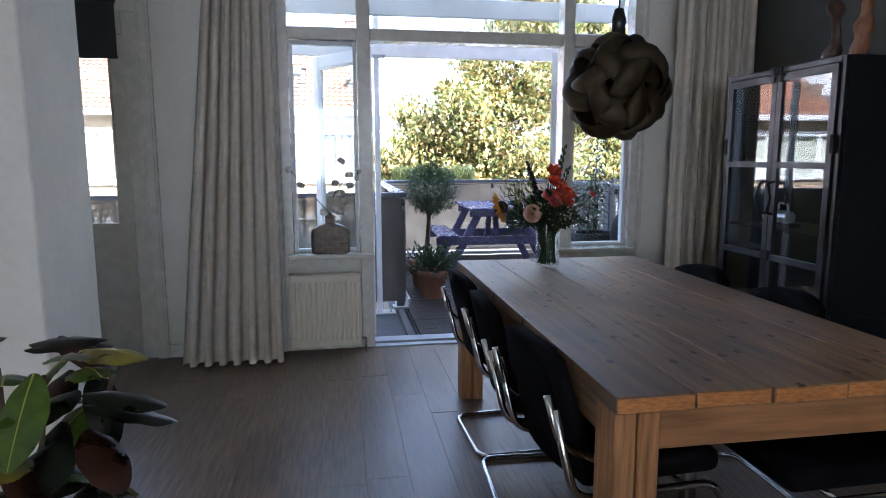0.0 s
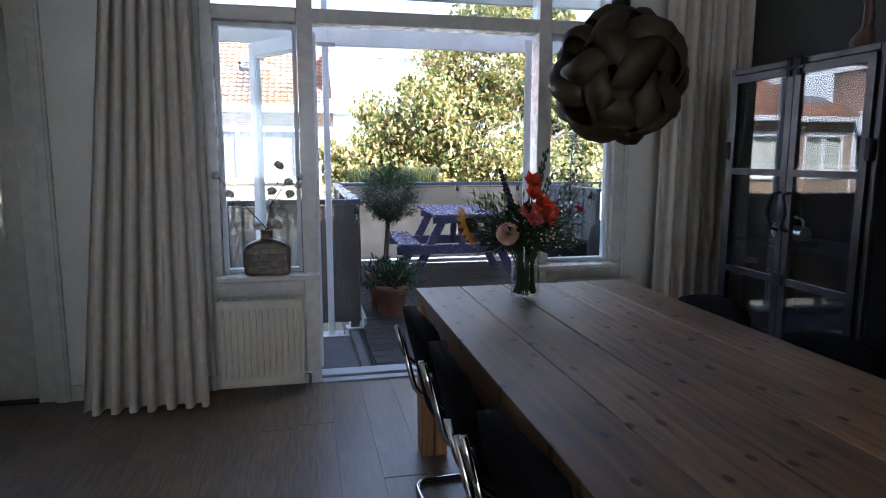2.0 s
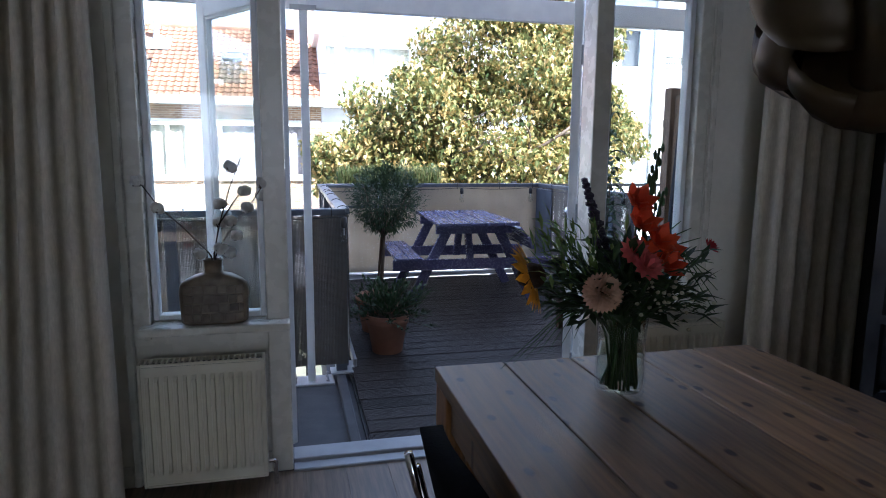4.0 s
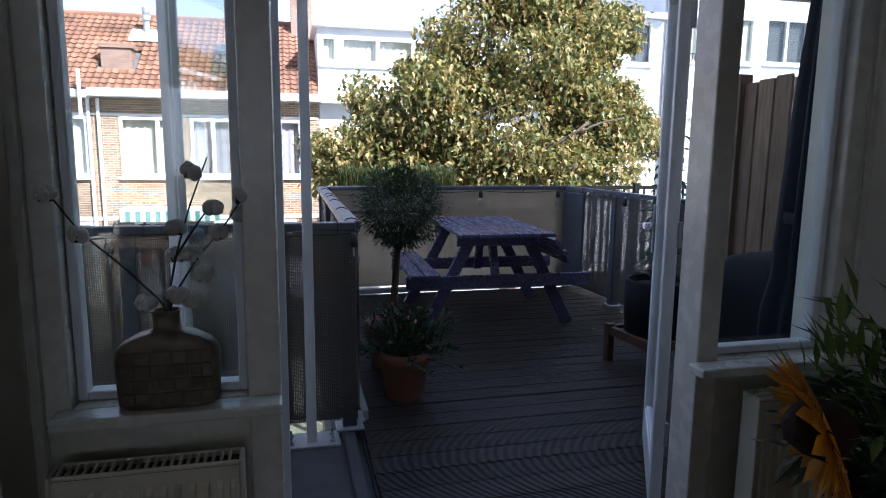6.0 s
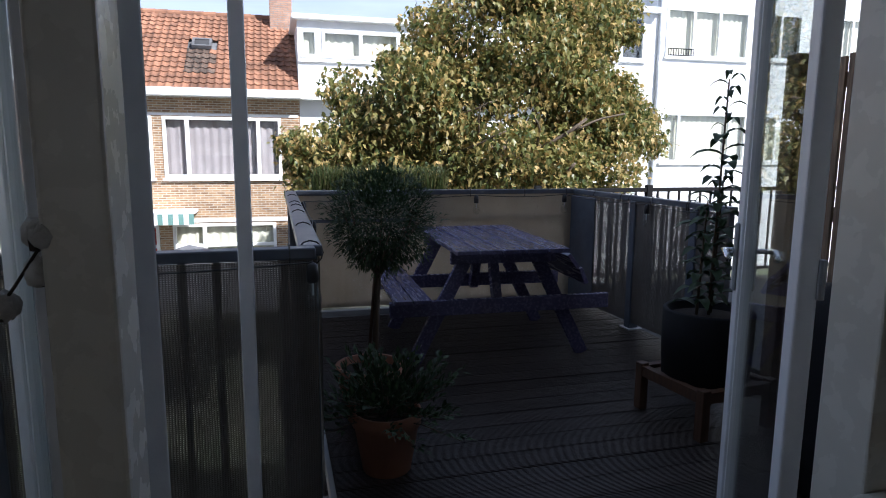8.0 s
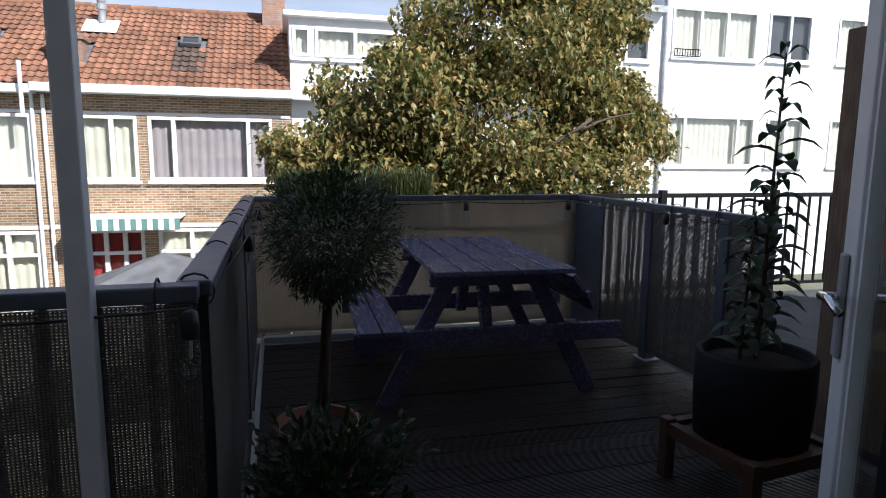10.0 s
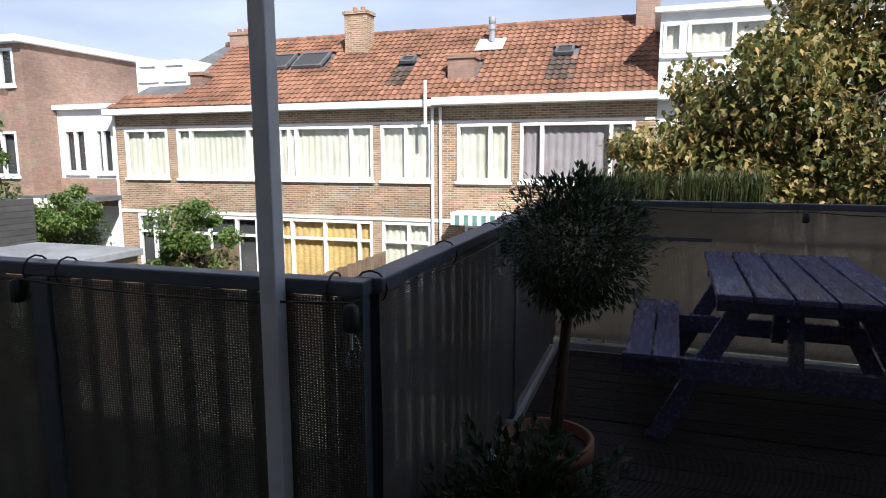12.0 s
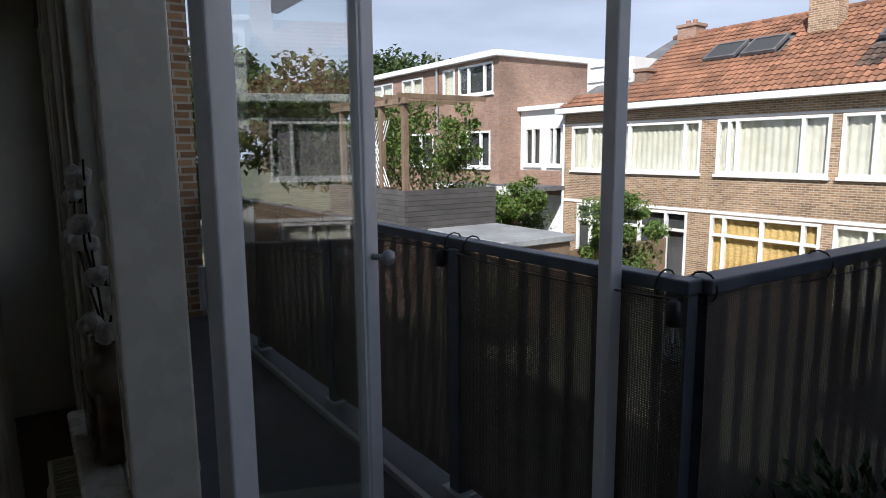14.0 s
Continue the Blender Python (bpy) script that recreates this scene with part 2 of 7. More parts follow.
def add_knots(m, scale, stretch, size=0.10):
    """Dark oval knots with a soft rim over a wood material."""
    nt = m.node_tree
    N, L = nt.nodes, nt.links
    p = N["Principled BSDF"]
    src = p.inputs["Base Color"].links[0].from_socket
    vec = next(n for n in N if n.type == "VECT_MATH").outputs[0]
    mp = N.new("ShaderNodeMapping")
    mp.inputs["Scale"].default_value = stretch
    L.new(vec, mp.inputs[0])
    vo = N.new("ShaderNodeTexVoronoi")
    vo.inputs["Scale"].default_value = scale
    vo.voronoi_dimensions = "2D"
    L.new(mp.outputs[0], vo.inputs["Vector"])
    r = N.new("ShaderNodeValToRGB")
    e = r.color_ramp.elements
    e[0].position, e[0].color = size * 0.7, (0.16, 0.10, 0.07, 1)
    e[1].position, e[1].color = size * 1.15, (1, 1, 1, 1)
    k = e.new(size * 0.85)
    k.color = (0.5, 0.38, 0.28, 1)
    L.new(vo.outputs["Distance"], r.inputs[0])
    mx = N.new("ShaderNodeMixRGB")
    mx.blend_type = "MULTIPLY"
    mx.inputs[0].default_value = 1.0
    L.new(src, mx.inputs[1])
    L.new(r.outputs[0], mx.inputs[2])
    L.new(mx.outputs[0], p.inputs["Base Color"])


add_knots(TABLEWOOD, 4.3, (1.8, 1.1, 1.0), 0.085)
TABLELEG = mat("scaffold_wood_leg", (0.50, 0.245, 0.085), (0.24, 0.11, 0.04), 9, (9, 9, 0.7), rough=0.5, bump=0.3, coarse=0.5, rand=0.1)
ENDGRAIN = mat("wood_end_grain", (0.66, 0.275, 0.07), (0.38, 0.145, 0.035), 40, (1, 1, 4), rough=0.6, bump=0.3, rand=0.1)
VELVET = mat("black_velvet", (0.008, 0.008, 0.009), (0.005, 0.005, 0.006), 30, rough=0.9, bump=0.3, spec=0.05)
CHROME = mat("chrome", (0.75, 0.75, 0.76), (0.68, 0.68, 0.70), 20, rough=0.12, bump=0.0, metal=1.0, rough_var=0.06, coarse=0.1)
GLASS = glass_mat("window_glass")
CABGLASS = glass_mat("cabinet_glass", (0.9, 0.92, 0.93))
DOORGLASS = glass_mat("double_door_glass", (0.93, 0.96, 0.95), 1.95)
VASEGLASS = glass_mat("vase_glass", (0.97, 0.985, 0.975), 1.4)
CURTAIN = mat("linen_curtain", (0.70, 0.635, 0.525), (0.62, 0.555, 0.455), 160, (1, 1, 0.25), rough=0.9, bump=0.35, coarse=0.12, trans=0.08, fine=500)
BLIND = mat("grey_roller_blind", (0.055, 0.058, 0.06), (0.045, 0.047, 0.05), 120, rough=0.85, bump=0.2, coarse=0.1)
ENAMEL = mat("cream_radiator_enamel", (0.74, 0.69, 0.55), (0.70, 0.65, 0.51), 10, rough=0.35, bump=0.03, coarse=0.06)
DARKMETAL = mat("raw_steel", (0.055, 0.055, 0.058), (0.025, 0.025, 0.028), 7, rough=0.38, bump=0.1, metal=0.85, coarse=0.5, rough_var=0.2)
BLACKMETAL = mat("black_steel", (0.010, 0.010, 0.011), (0.006, 0.006, 0.007), 12, rough=0.6, bump=0.1, metal=0.0, coarse=0.3, spec=0.2)
LAMPMAT = mat("bronze_lamp_film", (0.125, 0.088, 0.047), (0.095, 0.066, 0.035), 30, rough=0.42, bump=0.02, metal=0.25, coarse=0.15)
RUBBER = mat("black_plastic", (0.015, 0.015, 0.016), rough=0.45, bump=0.05)
BRICK = brick_mat("yellow_brown_brick", (0.44, 0.275, 0.15), (0.23, 0.13, 0.07), (0.50, 0.45, 0.36))
BRICK_RED = brick_mat("red_brown_brick", (0.42, 0.25, 0.17), (0.33, 0.19, 0.13), (0.27, 0.23, 0.20))
TILE = mat("orange_clay_tile", (0.30, 0.145, 0.082), (0.195, 0.095, 0.058), 5, rough=0.85, bump=0.3, coarse=0.8, rand=0.13)
TILE_MOSS = mat("mossy_clay_tile", (0.14, 0.085, 0.06), (0.06, 0.05, 0.04), 9, rough=0.95, bump=0.4, coarse=0.8, rand=0.3)
RENDERW = mat("white_render", (0.80, 0.80, 0.79), (0.74, 0.74, 0.73), 3, rough=0.9, bump=0.2, coarse=0.1)
HOUSEWHITE = mat("white_gloss_paint", (0.82, 0.82, 0.80), (0.76, 0.76, 0.74), 3, rough=0.45, bump=0.05, coarse=0.08)
PALEC = mat("pale_curtain", (0.68, 0.645, 0.55), (0.60, 0.565, 0.46), 25, (3, 3, 0.2), rough=0.9, bump=0.4, coarse=0.2)
LILACC = mat("lilac_curtain", (0.40, 0.35, 0.36), (0.30, 0.26, 0.27), 20, (3, 3, 0.2), rough=0.9, bump=0.4, coarse=0.2)
REDFAB = mat("red_curtain", (0.45, 0.03, 0.03), (0.32, 0.02, 0.02), 20, rough=0.9)
GOLDC = mat("golden_curtain", (0.55, 0.34, 0.10), (0.66, 0.48, 0.22), 6, (1, 1, 2.5), rough=0.9, bump=0.3, coarse=0.3)
DARKROOM = mat("dim_room", (0.07, 0.07, 0.072), (0.035, 0.035, 0.038), 1.2, rough=0.9, bump=0.0, coarse=0.5)
LEAD = mat("lead_grey_bitumen", (0.16, 0.16, 0.165), (0.10, 0.10, 0.105), 4, rough=0.8, bump=0.2, coarse=0.4)
ZINC = mat("weathered_zinc", (0.42, 0.43, 0.44), (0.32, 0.33, 0.34), 6, rough=0.5, bump=0.1, metal=0.3, coarse=0.4)
DECK = mat("weathered_deck_wood", (0.058, 0.046, 0.042), (0.030, 0.024, 0.022), 10, (0.5, 9, 9), rough=0.42, bump=0.3, coarse=0.5, rand=0.22)
BITUMEN = mat("balcony_bitumen", (0.08, 0.08, 0.085), (0.05, 0.05, 0.054), 9, rough=0.75, bump=0.3, coarse=0.5)
PURPLE = mat("purple_stained_wood", (0.125, 0.122, 0.225), (0.09, 0.088, 0.165), 9, (7, 0.7, 7), rough=0.26, bump=0.05, coarse=0.15, rand=0.1)
RAIL = mat("anthracite_rail_paint", (0.085, 0.10, 0.125), (0.06, 0.07, 0.09), 12, rough=0.42, bump=0.08, coarse=0.25)
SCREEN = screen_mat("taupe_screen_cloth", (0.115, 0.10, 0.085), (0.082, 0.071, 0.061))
# far run of the same cloth, its backlight put into a paler colour
SCREEN_BACKLIT = screen_mat("backlit_screen_cloth", (0.42, 0.36, 0.28), (0.33, 0.28, 0.21), 0.96, 0.009, 0.36)
CABLE = mat("black_cable", (0.015, 0.015, 0.015), rough=0.5, bump=0.0)
TERRA = mat("terracotta", (0.36, 0.165, 0.095), (0.27, 0.12, 0.07), 9, rough=0.8, bump=0.15, coarse=0.4)
SOIL = mat("potting_soil", (0.035, 0.024, 0.016), (0.018, 0.012, 0.008), 60, rough=0.95, bump=0.8)
BARK = mat("grey_brown_bark", (0.16, 0.12, 0.085), (0.08, 0.06, 0.04), 20, (3, 3, 0.6), rough=0.9, bump=0.6, coarse=0.4)
PLANTER = mat("black_planter", (0.012, 0.012, 0.014), (0.008, 0.008, 0.009), 20, rough=0.7, bump=0.1, spec=0.2)
WOODBROWN = mat("brown_oiled_wood", (0.11, 0.058, 0.033), (0.065, 0.034, 0.02), 10, (7, 7, 0.7), rough=0.5, bump=0.2, coarse=0.4)
FENCE = mat("weathered_fence_wood", (0.26, 0.18, 0.115), (0.14, 0.095, 0.06), 10, (8, 8, 0.6), rough=0.75, bump=0.35, coarse=0.5, rand=0.15)
GREYBOARD = mat("dark_grey_boards", (0.085, 0.08, 0.075), (0.05, 0.047, 0.044), 8, (0.5, 8, 8), rough=0.8, bump=0.3, coarse=0.5, rand=0.15)
NAVY = mat("dark_navy_cloth", (0.012, 0.016, 0.026), (0.008, 0.010, 0.017), 60, rough=0.85, bump=0.3)
GROUND = mat("garden_ground", (0.13, 0.12, 0.09), (0.07, 0.085, 0.04), 0.8, rough=0.95, bump=0.5, coarse=0.6)


def leaf_mat(name, a, b, c, trans=0.35, rough=0.5):
    m = bpy.data.materials.new(name)
    m.use_nodes = True
    nt = m.node_tree
    N, L = nt.nodes, nt.links
    p = N["Principled BSDF"]
    g = N.new("ShaderNodeNewGeometry")
    r = N.new("ShaderNodeValToRGB")
    e = r.color_ramp.elements
    e[0].color, e[1].color = (*a, 1), (*c, 1)
    mid = e.new(0.55)
    mid.color = (*b, 1)
    L.new(g.outputs["Random Per Island"], r.inputs[0])
    n = N.new("ShaderNodeTexNoise")
    n.inputs["Scale"].default_value = 0.9
    tc = N.new("ShaderNodeTexCoord")
    L.new(tc.outputs["Object"], n.inputs["Vector"])
    mr = N.new("ShaderNodeMapRange")
    mr.inputs["To Min"].default_value, mr.inputs["To Max"].default_value = 0.7, 1.3
    L.new(n.outputs["Fac"], mr.inputs["Value"])
    hv = N.new("ShaderNodeHueSaturation")
    L.new(mr.outputs[0], hv.inputs["Value"])
    L.new(r.outputs[0], hv.inputs["Color"])
    L.new(hv.outputs[0], p.inputs["Base Color"])
    p.inputs["Roughness"].default_value = rough
    t = N.new("ShaderNodeBsdfTranslucent")
    L.new(hv.outputs[0], t.inputs[0])
    ms = N.new("ShaderNodeMixShader")
    ms.inputs[0].default_value = trans
    L.new(p.outputs[0], ms.inputs[1])
    L.new(t.outputs[0], ms.inputs[2])
    L.new(ms.outputs[0], N["Material Output"].inputs[0])
    return m


LEAF_TREE = leaf_mat("maple_leaves", (0.06, 0.09, 0.026), (0.235, 0.225, 0.07), (0.55, 0.38, 0.15), 0.4, 0.42)
LEAF_SHRUB = leaf_mat("garden_shrub_leaves", (0.075, 0.150, 0.030), (0.135, 0.210, 0.045), (0.210, 0.240, 0.075))
LEAF_DARK = leaf_mat("dark_evergreen_leaves", (0.022, 0.045, 0.016), (0.035, 0.065, 0.024), (0.05, 0.085, 0.03), 0.2, 0.58)
LEAF_GRASS = leaf_mat("ornamental_grass", (0.035, 0.06, 0.016), (0.065, 0.085, 0.025), (0.13, 0.115, 0.045))
LEAF_FAR = leaf_mat("distant_tree_leaves", (0.035, 0.065, 0.02), (0.055, 0.09, 0.025), (0.09, 0.11, 0.03))


# ---------------------------------------------------------------- mesh helpers
def thing(name, at=(0, 0, 0), rz=0, label="", category="", group="", kind="", s=1.0):
    e = new(name)
    e.empty_display_size = 0.1
    e.matrix_basis = pose(*at, 0, 0, rz) @ Matrix.Diagonal((s, s, s, 1))
    return tagged(e, label, category, group, kind)


def part(name, bm, material, parent=None, label="", smooth=False, w=False, kind=""):
    """Links a bmesh as one mesh object under parent. w: the bmesh is in world metres (parent unrotated, unscaled, top level)."""
    if w and parent:
        off = parent.matrix_basis.translation + (parent.parent.matrix_basis.translation if parent.parent else Vector())
        bmesh.ops.translate(bm, verts=bm.verts, vec=-off)
    me = bpy.data.meshes.new(name)
    bm.normal_update()
    bm.to_mesh(me)
    bm.free()
    if smooth:
        me.polygons.foreach_set("use_smooth", [True] * len(me.polygons))
    for mm in (material if isinstance(material, (list, tuple)) else [material]):
        me.materials.append(mm)
    ob = new(name, me)
    ob.parent = parent
    if label or kind:
        tagged(ob, label, kind=kind)
    return ob


def structure(name, bm, material, label="", category="", **k):
    return tagged(part(name, bm, material, None, **k), label, category, kind="structure")


def B(*boxes, bevel=0.0, seg=1):
    """A bmesh of boxes (x0, y0, z0, x1, y1, z1), edges bevelled."""
    bm = bmesh.new()
    for x0, y0, z0, x1, y1, z1 in boxes:
        v = [bm.verts.new((x, y, z)) for x in (x0, x1) for y in (y0, y1) for z in (z0, z1)]
        for f in ((0, 1, 3, 2), (4, 6, 7, 5), (0, 4, 5, 1), (2, 3, 7, 6), (0, 2, 6, 4), (1, 5, 7, 3)):
            bm.faces.new([v[i] for i in f])
    bmesh.ops.recalc_face_normals(bm, faces=bm.faces)
    if bevel:
        bmesh.ops.bevel(bm, geom=bm.edges[:], offset=bevel, segments=seg, affect="EDGES", profile=0.5)
    return bm


def tube(pts, r, n=10, bm=None, r1=None, closed=False):
    """A round bar along points, radius r tapering to r1."""
    bm = bm or bmesh.new()
    pts = [Vector(p) for p in pts]
    rings, up, m = [], Vector((0.03, 0.07, 1)).normalized(), len(pts)
    for i, p in enumerate(pts):
        a = pts[(i - 1) % m] if closed else pts[max(i - 1, 0)]
        b = pts[(i + 1) % m] if closed else pts[min(i + 1, m - 1)]
        d = (b - a).normalized()
        u = up - d * up.dot(d)
        u = u.normalized() if u.length > 1e-3 else d.orthogonal().normalized()
        up = u
        v = d.cross(u)
        rr = r if r1 is None else r + (r1 - r) * i / max(1, m - 1)
        rings.append([bm.verts.new(p + (u * math.cos(2 * math.pi * k / n) + v * math.sin(2 * math.pi * k / n)) * rr) for k in range(n)])
    for i in range(m if closed else m - 1):
        A, C = rings[i], rings[(i + 1) % m]
        for k in range(n):
            bm.faces.new((A[k], A[(k + 1) % n], C[(k + 1) % n], C[k]))
    if not closed:
        bm.faces.new(rings[0][::-1])
        bm.faces.new(rings[-1])
    return bm


def arc(pts, rad, n=5):
    """Rounds the corners of a polyline."""
    pts = [Vector(p) for p in pts]
    out = [pts[0]]
    for a, p, b in zip(pts, pts[1:], pts[2:]):
        k = min(rad, (a - p).length * 0.49, (b - p).length * 0.49)
        s, e = p + (a - p).normalized() * k, p + (b - p).normalized() * k
        for i in range(n + 1):
            t = i / n
            out.append(s * (1 - t) ** 2 + p * 2 * t * (1 - t) + e * t * t)
    return out + [pts[-1]]


def lathe(profile, n=24, bm=None, at=(0, 0, 0), cap=True):
    """A turned body from (radius, z) pairs."""
    bm = bm or bmesh.new()
    at = Vector(at)
    rings = [[bm.verts.new(at + Vector((r * math.cos(2 * math.pi * k / n), r * math.sin(2 * math.pi * k / n), z))) for k in range(n)] for r, z in profile]
    for A, C in zip(rings, rings[1:]):
        for k in range(n):
            bm.faces.new((A[k], A[(k + 1) % n], C[(k + 1) % n], C[k]))
    if cap:
        bm.faces.new(rings[0][::-1])
        bm.faces.new(rings[-1])
    return bm


def blob(centre, size, sub=2, jitter=0.15, seed=0, bm=None):
    """An uneven rounded lump."""
    bm = bm or bmesh.new()
    rng = random.Random(seed)
    off = Vector((rng.uniform(0, 50), rng.uniform(0, 50), rng.uniform(0, 50)))
    ret = bmesh.ops.create_icosphere(bm, subdivisions=sub, radius=1.0)
    for v in ret["verts"]:
        k = 1 + jitter * noise.noise(v.co * 1.6 + off)
        v.co = Vector(centre) + Vector((v.co.x * size[0], v.co.y * size[1], v.co.z * size[2])) * k
    return bm


def leaves_mesh(name, points, length, width, material, parent, seed=1, droop=0.3, label="", fold=0.15, kind="", outward=None, lobed=False):
    """Many small folded leaves, one island each, at points; lobed: three pointed lobes each."""
    rng = random.Random(seed)
    V, F = [], []
    for p in points:
        a, tilt = rng.uniform(0, 2 * math.pi), rng.uniform(-0.9, 0.9) - droop
        if outward is not None:
            o = Vector(p) - Vector(outward)
            a = math.atan2(o.y, o.x) + rng.uniform(-0.9, 0.9)
            tilt = math.atan2(o.z, math.hypot(o.x, o.y)) * 0.8 + rng.uniform(-0.6, 0.6) - droop
        d = Vector((math.cos(a) * math.cos(tilt), math.sin(a) * math.cos(tilt), math.sin(tilt)))
        sd = Vector((-math.sin(a), math.cos(a), rng.uniform(-0.5, 0.5))).normalized()
        nn = d.cross(sd)
        l, wd = length * rng.uniform(0.6, 1.25), width * rng.uniform(0.7, 1.2)
        p = Vector(p)
        i = len(V)
        if lobed:
            V.append(p + d * l * 0.4)
            for f, w_ in ((0.0, 0.0), (0.1, 0.42), (0.55, 0.78), (0.6, 0.32), (1.08, 0.05), (0.6, -0.32), (0.55, -0.78), (0.1, -0.42)):
                V.append(p + d * l * f + sd * wd * w_ + nn * wd * fold * abs(w_) * 1.6 - Vector((0, 0, l * 0.22 * f * f)))
            F += [(i, i + k, i + k % 8 + 1) for k in range(1, 9)]
            continue
        V += [p, p + d * l * 0.45 + sd * wd * 0.5 + nn * wd * fold, p + d * l - Vector((0, 0, l * 0.15)), p + d * l * 0.45 - sd * wd * 0.5 + nn * wd * fold, p + d * l * 0.5]
        F += [(i, i + 1, i + 4), (i + 1, i + 2, i + 4), (i + 2, i + 3, i + 4), (i + 3, i, i + 4)]
    me = bpy.data.meshes.new(name)
    me.from_pydata(V, [], F)
    me.materials.append(material)
    ob = new(name, me)
    ob.parent = parent
    return tagged(ob, label, kind=kind)


def wall_bm(x0, x1, z0, z1, y, holes, t=0.25):
    """One connected wall at y..y+t with rectangular holes (x0, x1, z0, z1)."""
    xs = sorted({x0, x1, *[h[0] for h in holes], *[h[1] for h in holes]})
    zs = sorted({z0, z1, *[h[2] for h in holes], *[h[3] for h in holes]})
    bm, V = bmesh.new(), {}

    def vert(i, j, k):
        if (i, j, k) not in V:
            V[i, j, k] = bm.verts.new((xs[i], y + t * k, zs[j]))
        return V[i, j, k]

    def solid(i, j):
        if not (0 <= i < len(xs) - 1 and 0 <= j < len(zs) - 1):
            return False
        cx, cz = (xs[i] + xs[i + 1]) / 2, (zs[j] + zs[j + 1]) / 2
        return not any(h[0] < cx < h[1] and h[2] < cz < h[3] for h in holes)

    for i in range(len(xs) - 1):
        for j in range(len(zs) - 1):
            if not solid(i, j):
                continue
            for k in (0, 1):
                f = [vert(i, j, k), vert(i + 1, j, k), vert(i + 1, j + 1, k), vert(i, j + 1, k)]
                bm.faces.new(f if k == 0 else f[::-1])
            for di, dj, a, b in ((-1, 0, (i, j), (i, j + 1)), (1, 0, (i + 1, j), (i + 1, j + 1)), (0, -1, (i, j), (i + 1, j)), (0, 1, (i, j + 1), (i + 1, j + 1))):
                if not solid(i + di, j + dj):
                    bm.faces.new((vert(*a, 0), vert(*b, 0), vert(*b, 1), vert(*a, 1)))
    bmesh.ops.recalc_face_normals(bm, faces=bm.faces)
    return bm


# ---------------------------------------------------------------- the room shell
XL, XR, YB, ZC = -2.55, 2.74, -9.5, 2.95
structure("floor", B((XL - 0.1, YB - 0.1, -0.12, XR + 0.1, 0.0, -0.008)), SUBFLOOR, "brown subfloor seen in the joints of the laminate", "floor")
structure("ceiling", B((XL - 0.1, YB - 0.1, ZC, XR + 0.1, 0.25, ZC + 0.2)), CEIL, "white painted plaster ceiling", "ceiling")
structure("wall_west", B((XL - 0.12, YB, 0, XL, 0.0, ZC)), WHITE, "white painted plaster wall", "wall")
structure("wall_east", B((XR, YB, 0, XR + 0.12, 0.0, ZC)), DARKWALL, "dark olive painted wall behind the steel cabinet", "wall")
structure("wall_south", wall_bm(XL, XR, 0, ZC, YB - 0.12, [(-1.95, 0.75, 0.85, 2.45)], 0.12), WHITE, "white wall with a wide street window", "wall")
fw = structure("window_3", B((-1.95, YB - 0.1, 0.85, -1.87, YB - 0.03, 2.45), (0.67, YB - 0.1, 0.85, 0.75, YB - 0.03, 2.45), (-1.87, YB - 0.1, 0.85, 0.67, YB - 0.03, 0.93), (-1.87, YB - 0.1, 2.37, 0.67, YB - 0.03, 2.45), bevel=0.006), FRAME, "white street window at the end of the room", "window")
part("pane", B((-1.87, YB - 0.07, 0.93, 0.67, YB - 0.062, 2.37)), GLASS, fw).visible_shadow = False
# garden wall, in pieces round its openings
structure("wall_north", wall_bm(XL - 0.1, XR + 0.1, 0, ZC, 0.0, [(-2.46, -1.46, 0, 2.26), (-0.61, 1.95, 0, 2.86)], 0.24), WHITE, "cream painted wall round the garden windows", "wall")
structure("wall_partition", B((XL, -2.03, 0, -1.27, -1.52, ZC), bevel=0.006), WHITE, "white plastered pier of a partition wall", "wall")
# upper storeys and neighbours of this house, outside
structure("own_house_upper_wall", B((-9, YB - 0.3, ZC + 0.2, 9, 0.26, 5.7)), BRICK, "brick upper storey of this house above the terrace", "house wall")
structure("own_house_side_wall", B((-9, -0.2, -3.2, XL - 0.1, 0.25, ZC + 0.2), (XR + 0.1, -0.2, -3.2, 9, 0.25, ZC + 0.2), (XL - 0.1, -0.2, -3.2, XR + 0.1, 0.25, -0.14)), BRICK, "brick garden front of this house and its neighbours", "house wall")

# ---------------------------------------------------------------- garden window and door frame
F = 0.13
win = structure("window_1", B((-0.61, 0.0, 0.62, -0.545, F, 2.86), (-0.09, 0.0, 0.0, 0.0, F, 2.86), (1.36, 0.0, 0.0, 1.44, F, 2.86), (1.885, 0.0, 0.62, 1.95, F, 2.86),
                              (-0.545, 0.0, 2.12, -0.09, F, 2.2), (0.0, 0.0, 2.12, 1.36, F, 2.2), (1.44, 0.0, 2.12, 1.885, F, 2.2),
                              (-0.545, 0.0, 2.78, -0.09, F, 2.86), (0.0, 0.0, 2.78, 1.36, F, 2.86), (1.44, 0.0, 2.78, 1.885, F, 2.86), bevel=0.006, seg=2), FRAME,
                "cream painted wooden window and door frame with upper lights", "window")
for x0, x1 in ((-0.545, -0.09), (1.44, 1.885)):
    part("sash", B((x0 + 0.003, 0.045, 0.69, x0 + 0.028, 0.10, 2.117), (x1 - 0.028, 0.045, 0.69, x1 - 0.003, 0.10, 2.117), (x0 + 0.028, 0.045, 0.69, x1 - 0.028, 0.10, 0.715), (x0 + 0.028, 0.045, 2.09, x1 - 0.028, 0.10, 2.117), bevel=0.004), FRAME_OUT, win)
    part("pane", B((x0 + 0.028, 0.07, 0.715, x1 - 0.028, 0.076, 2.09)), GLASS, win).visible_shadow = False
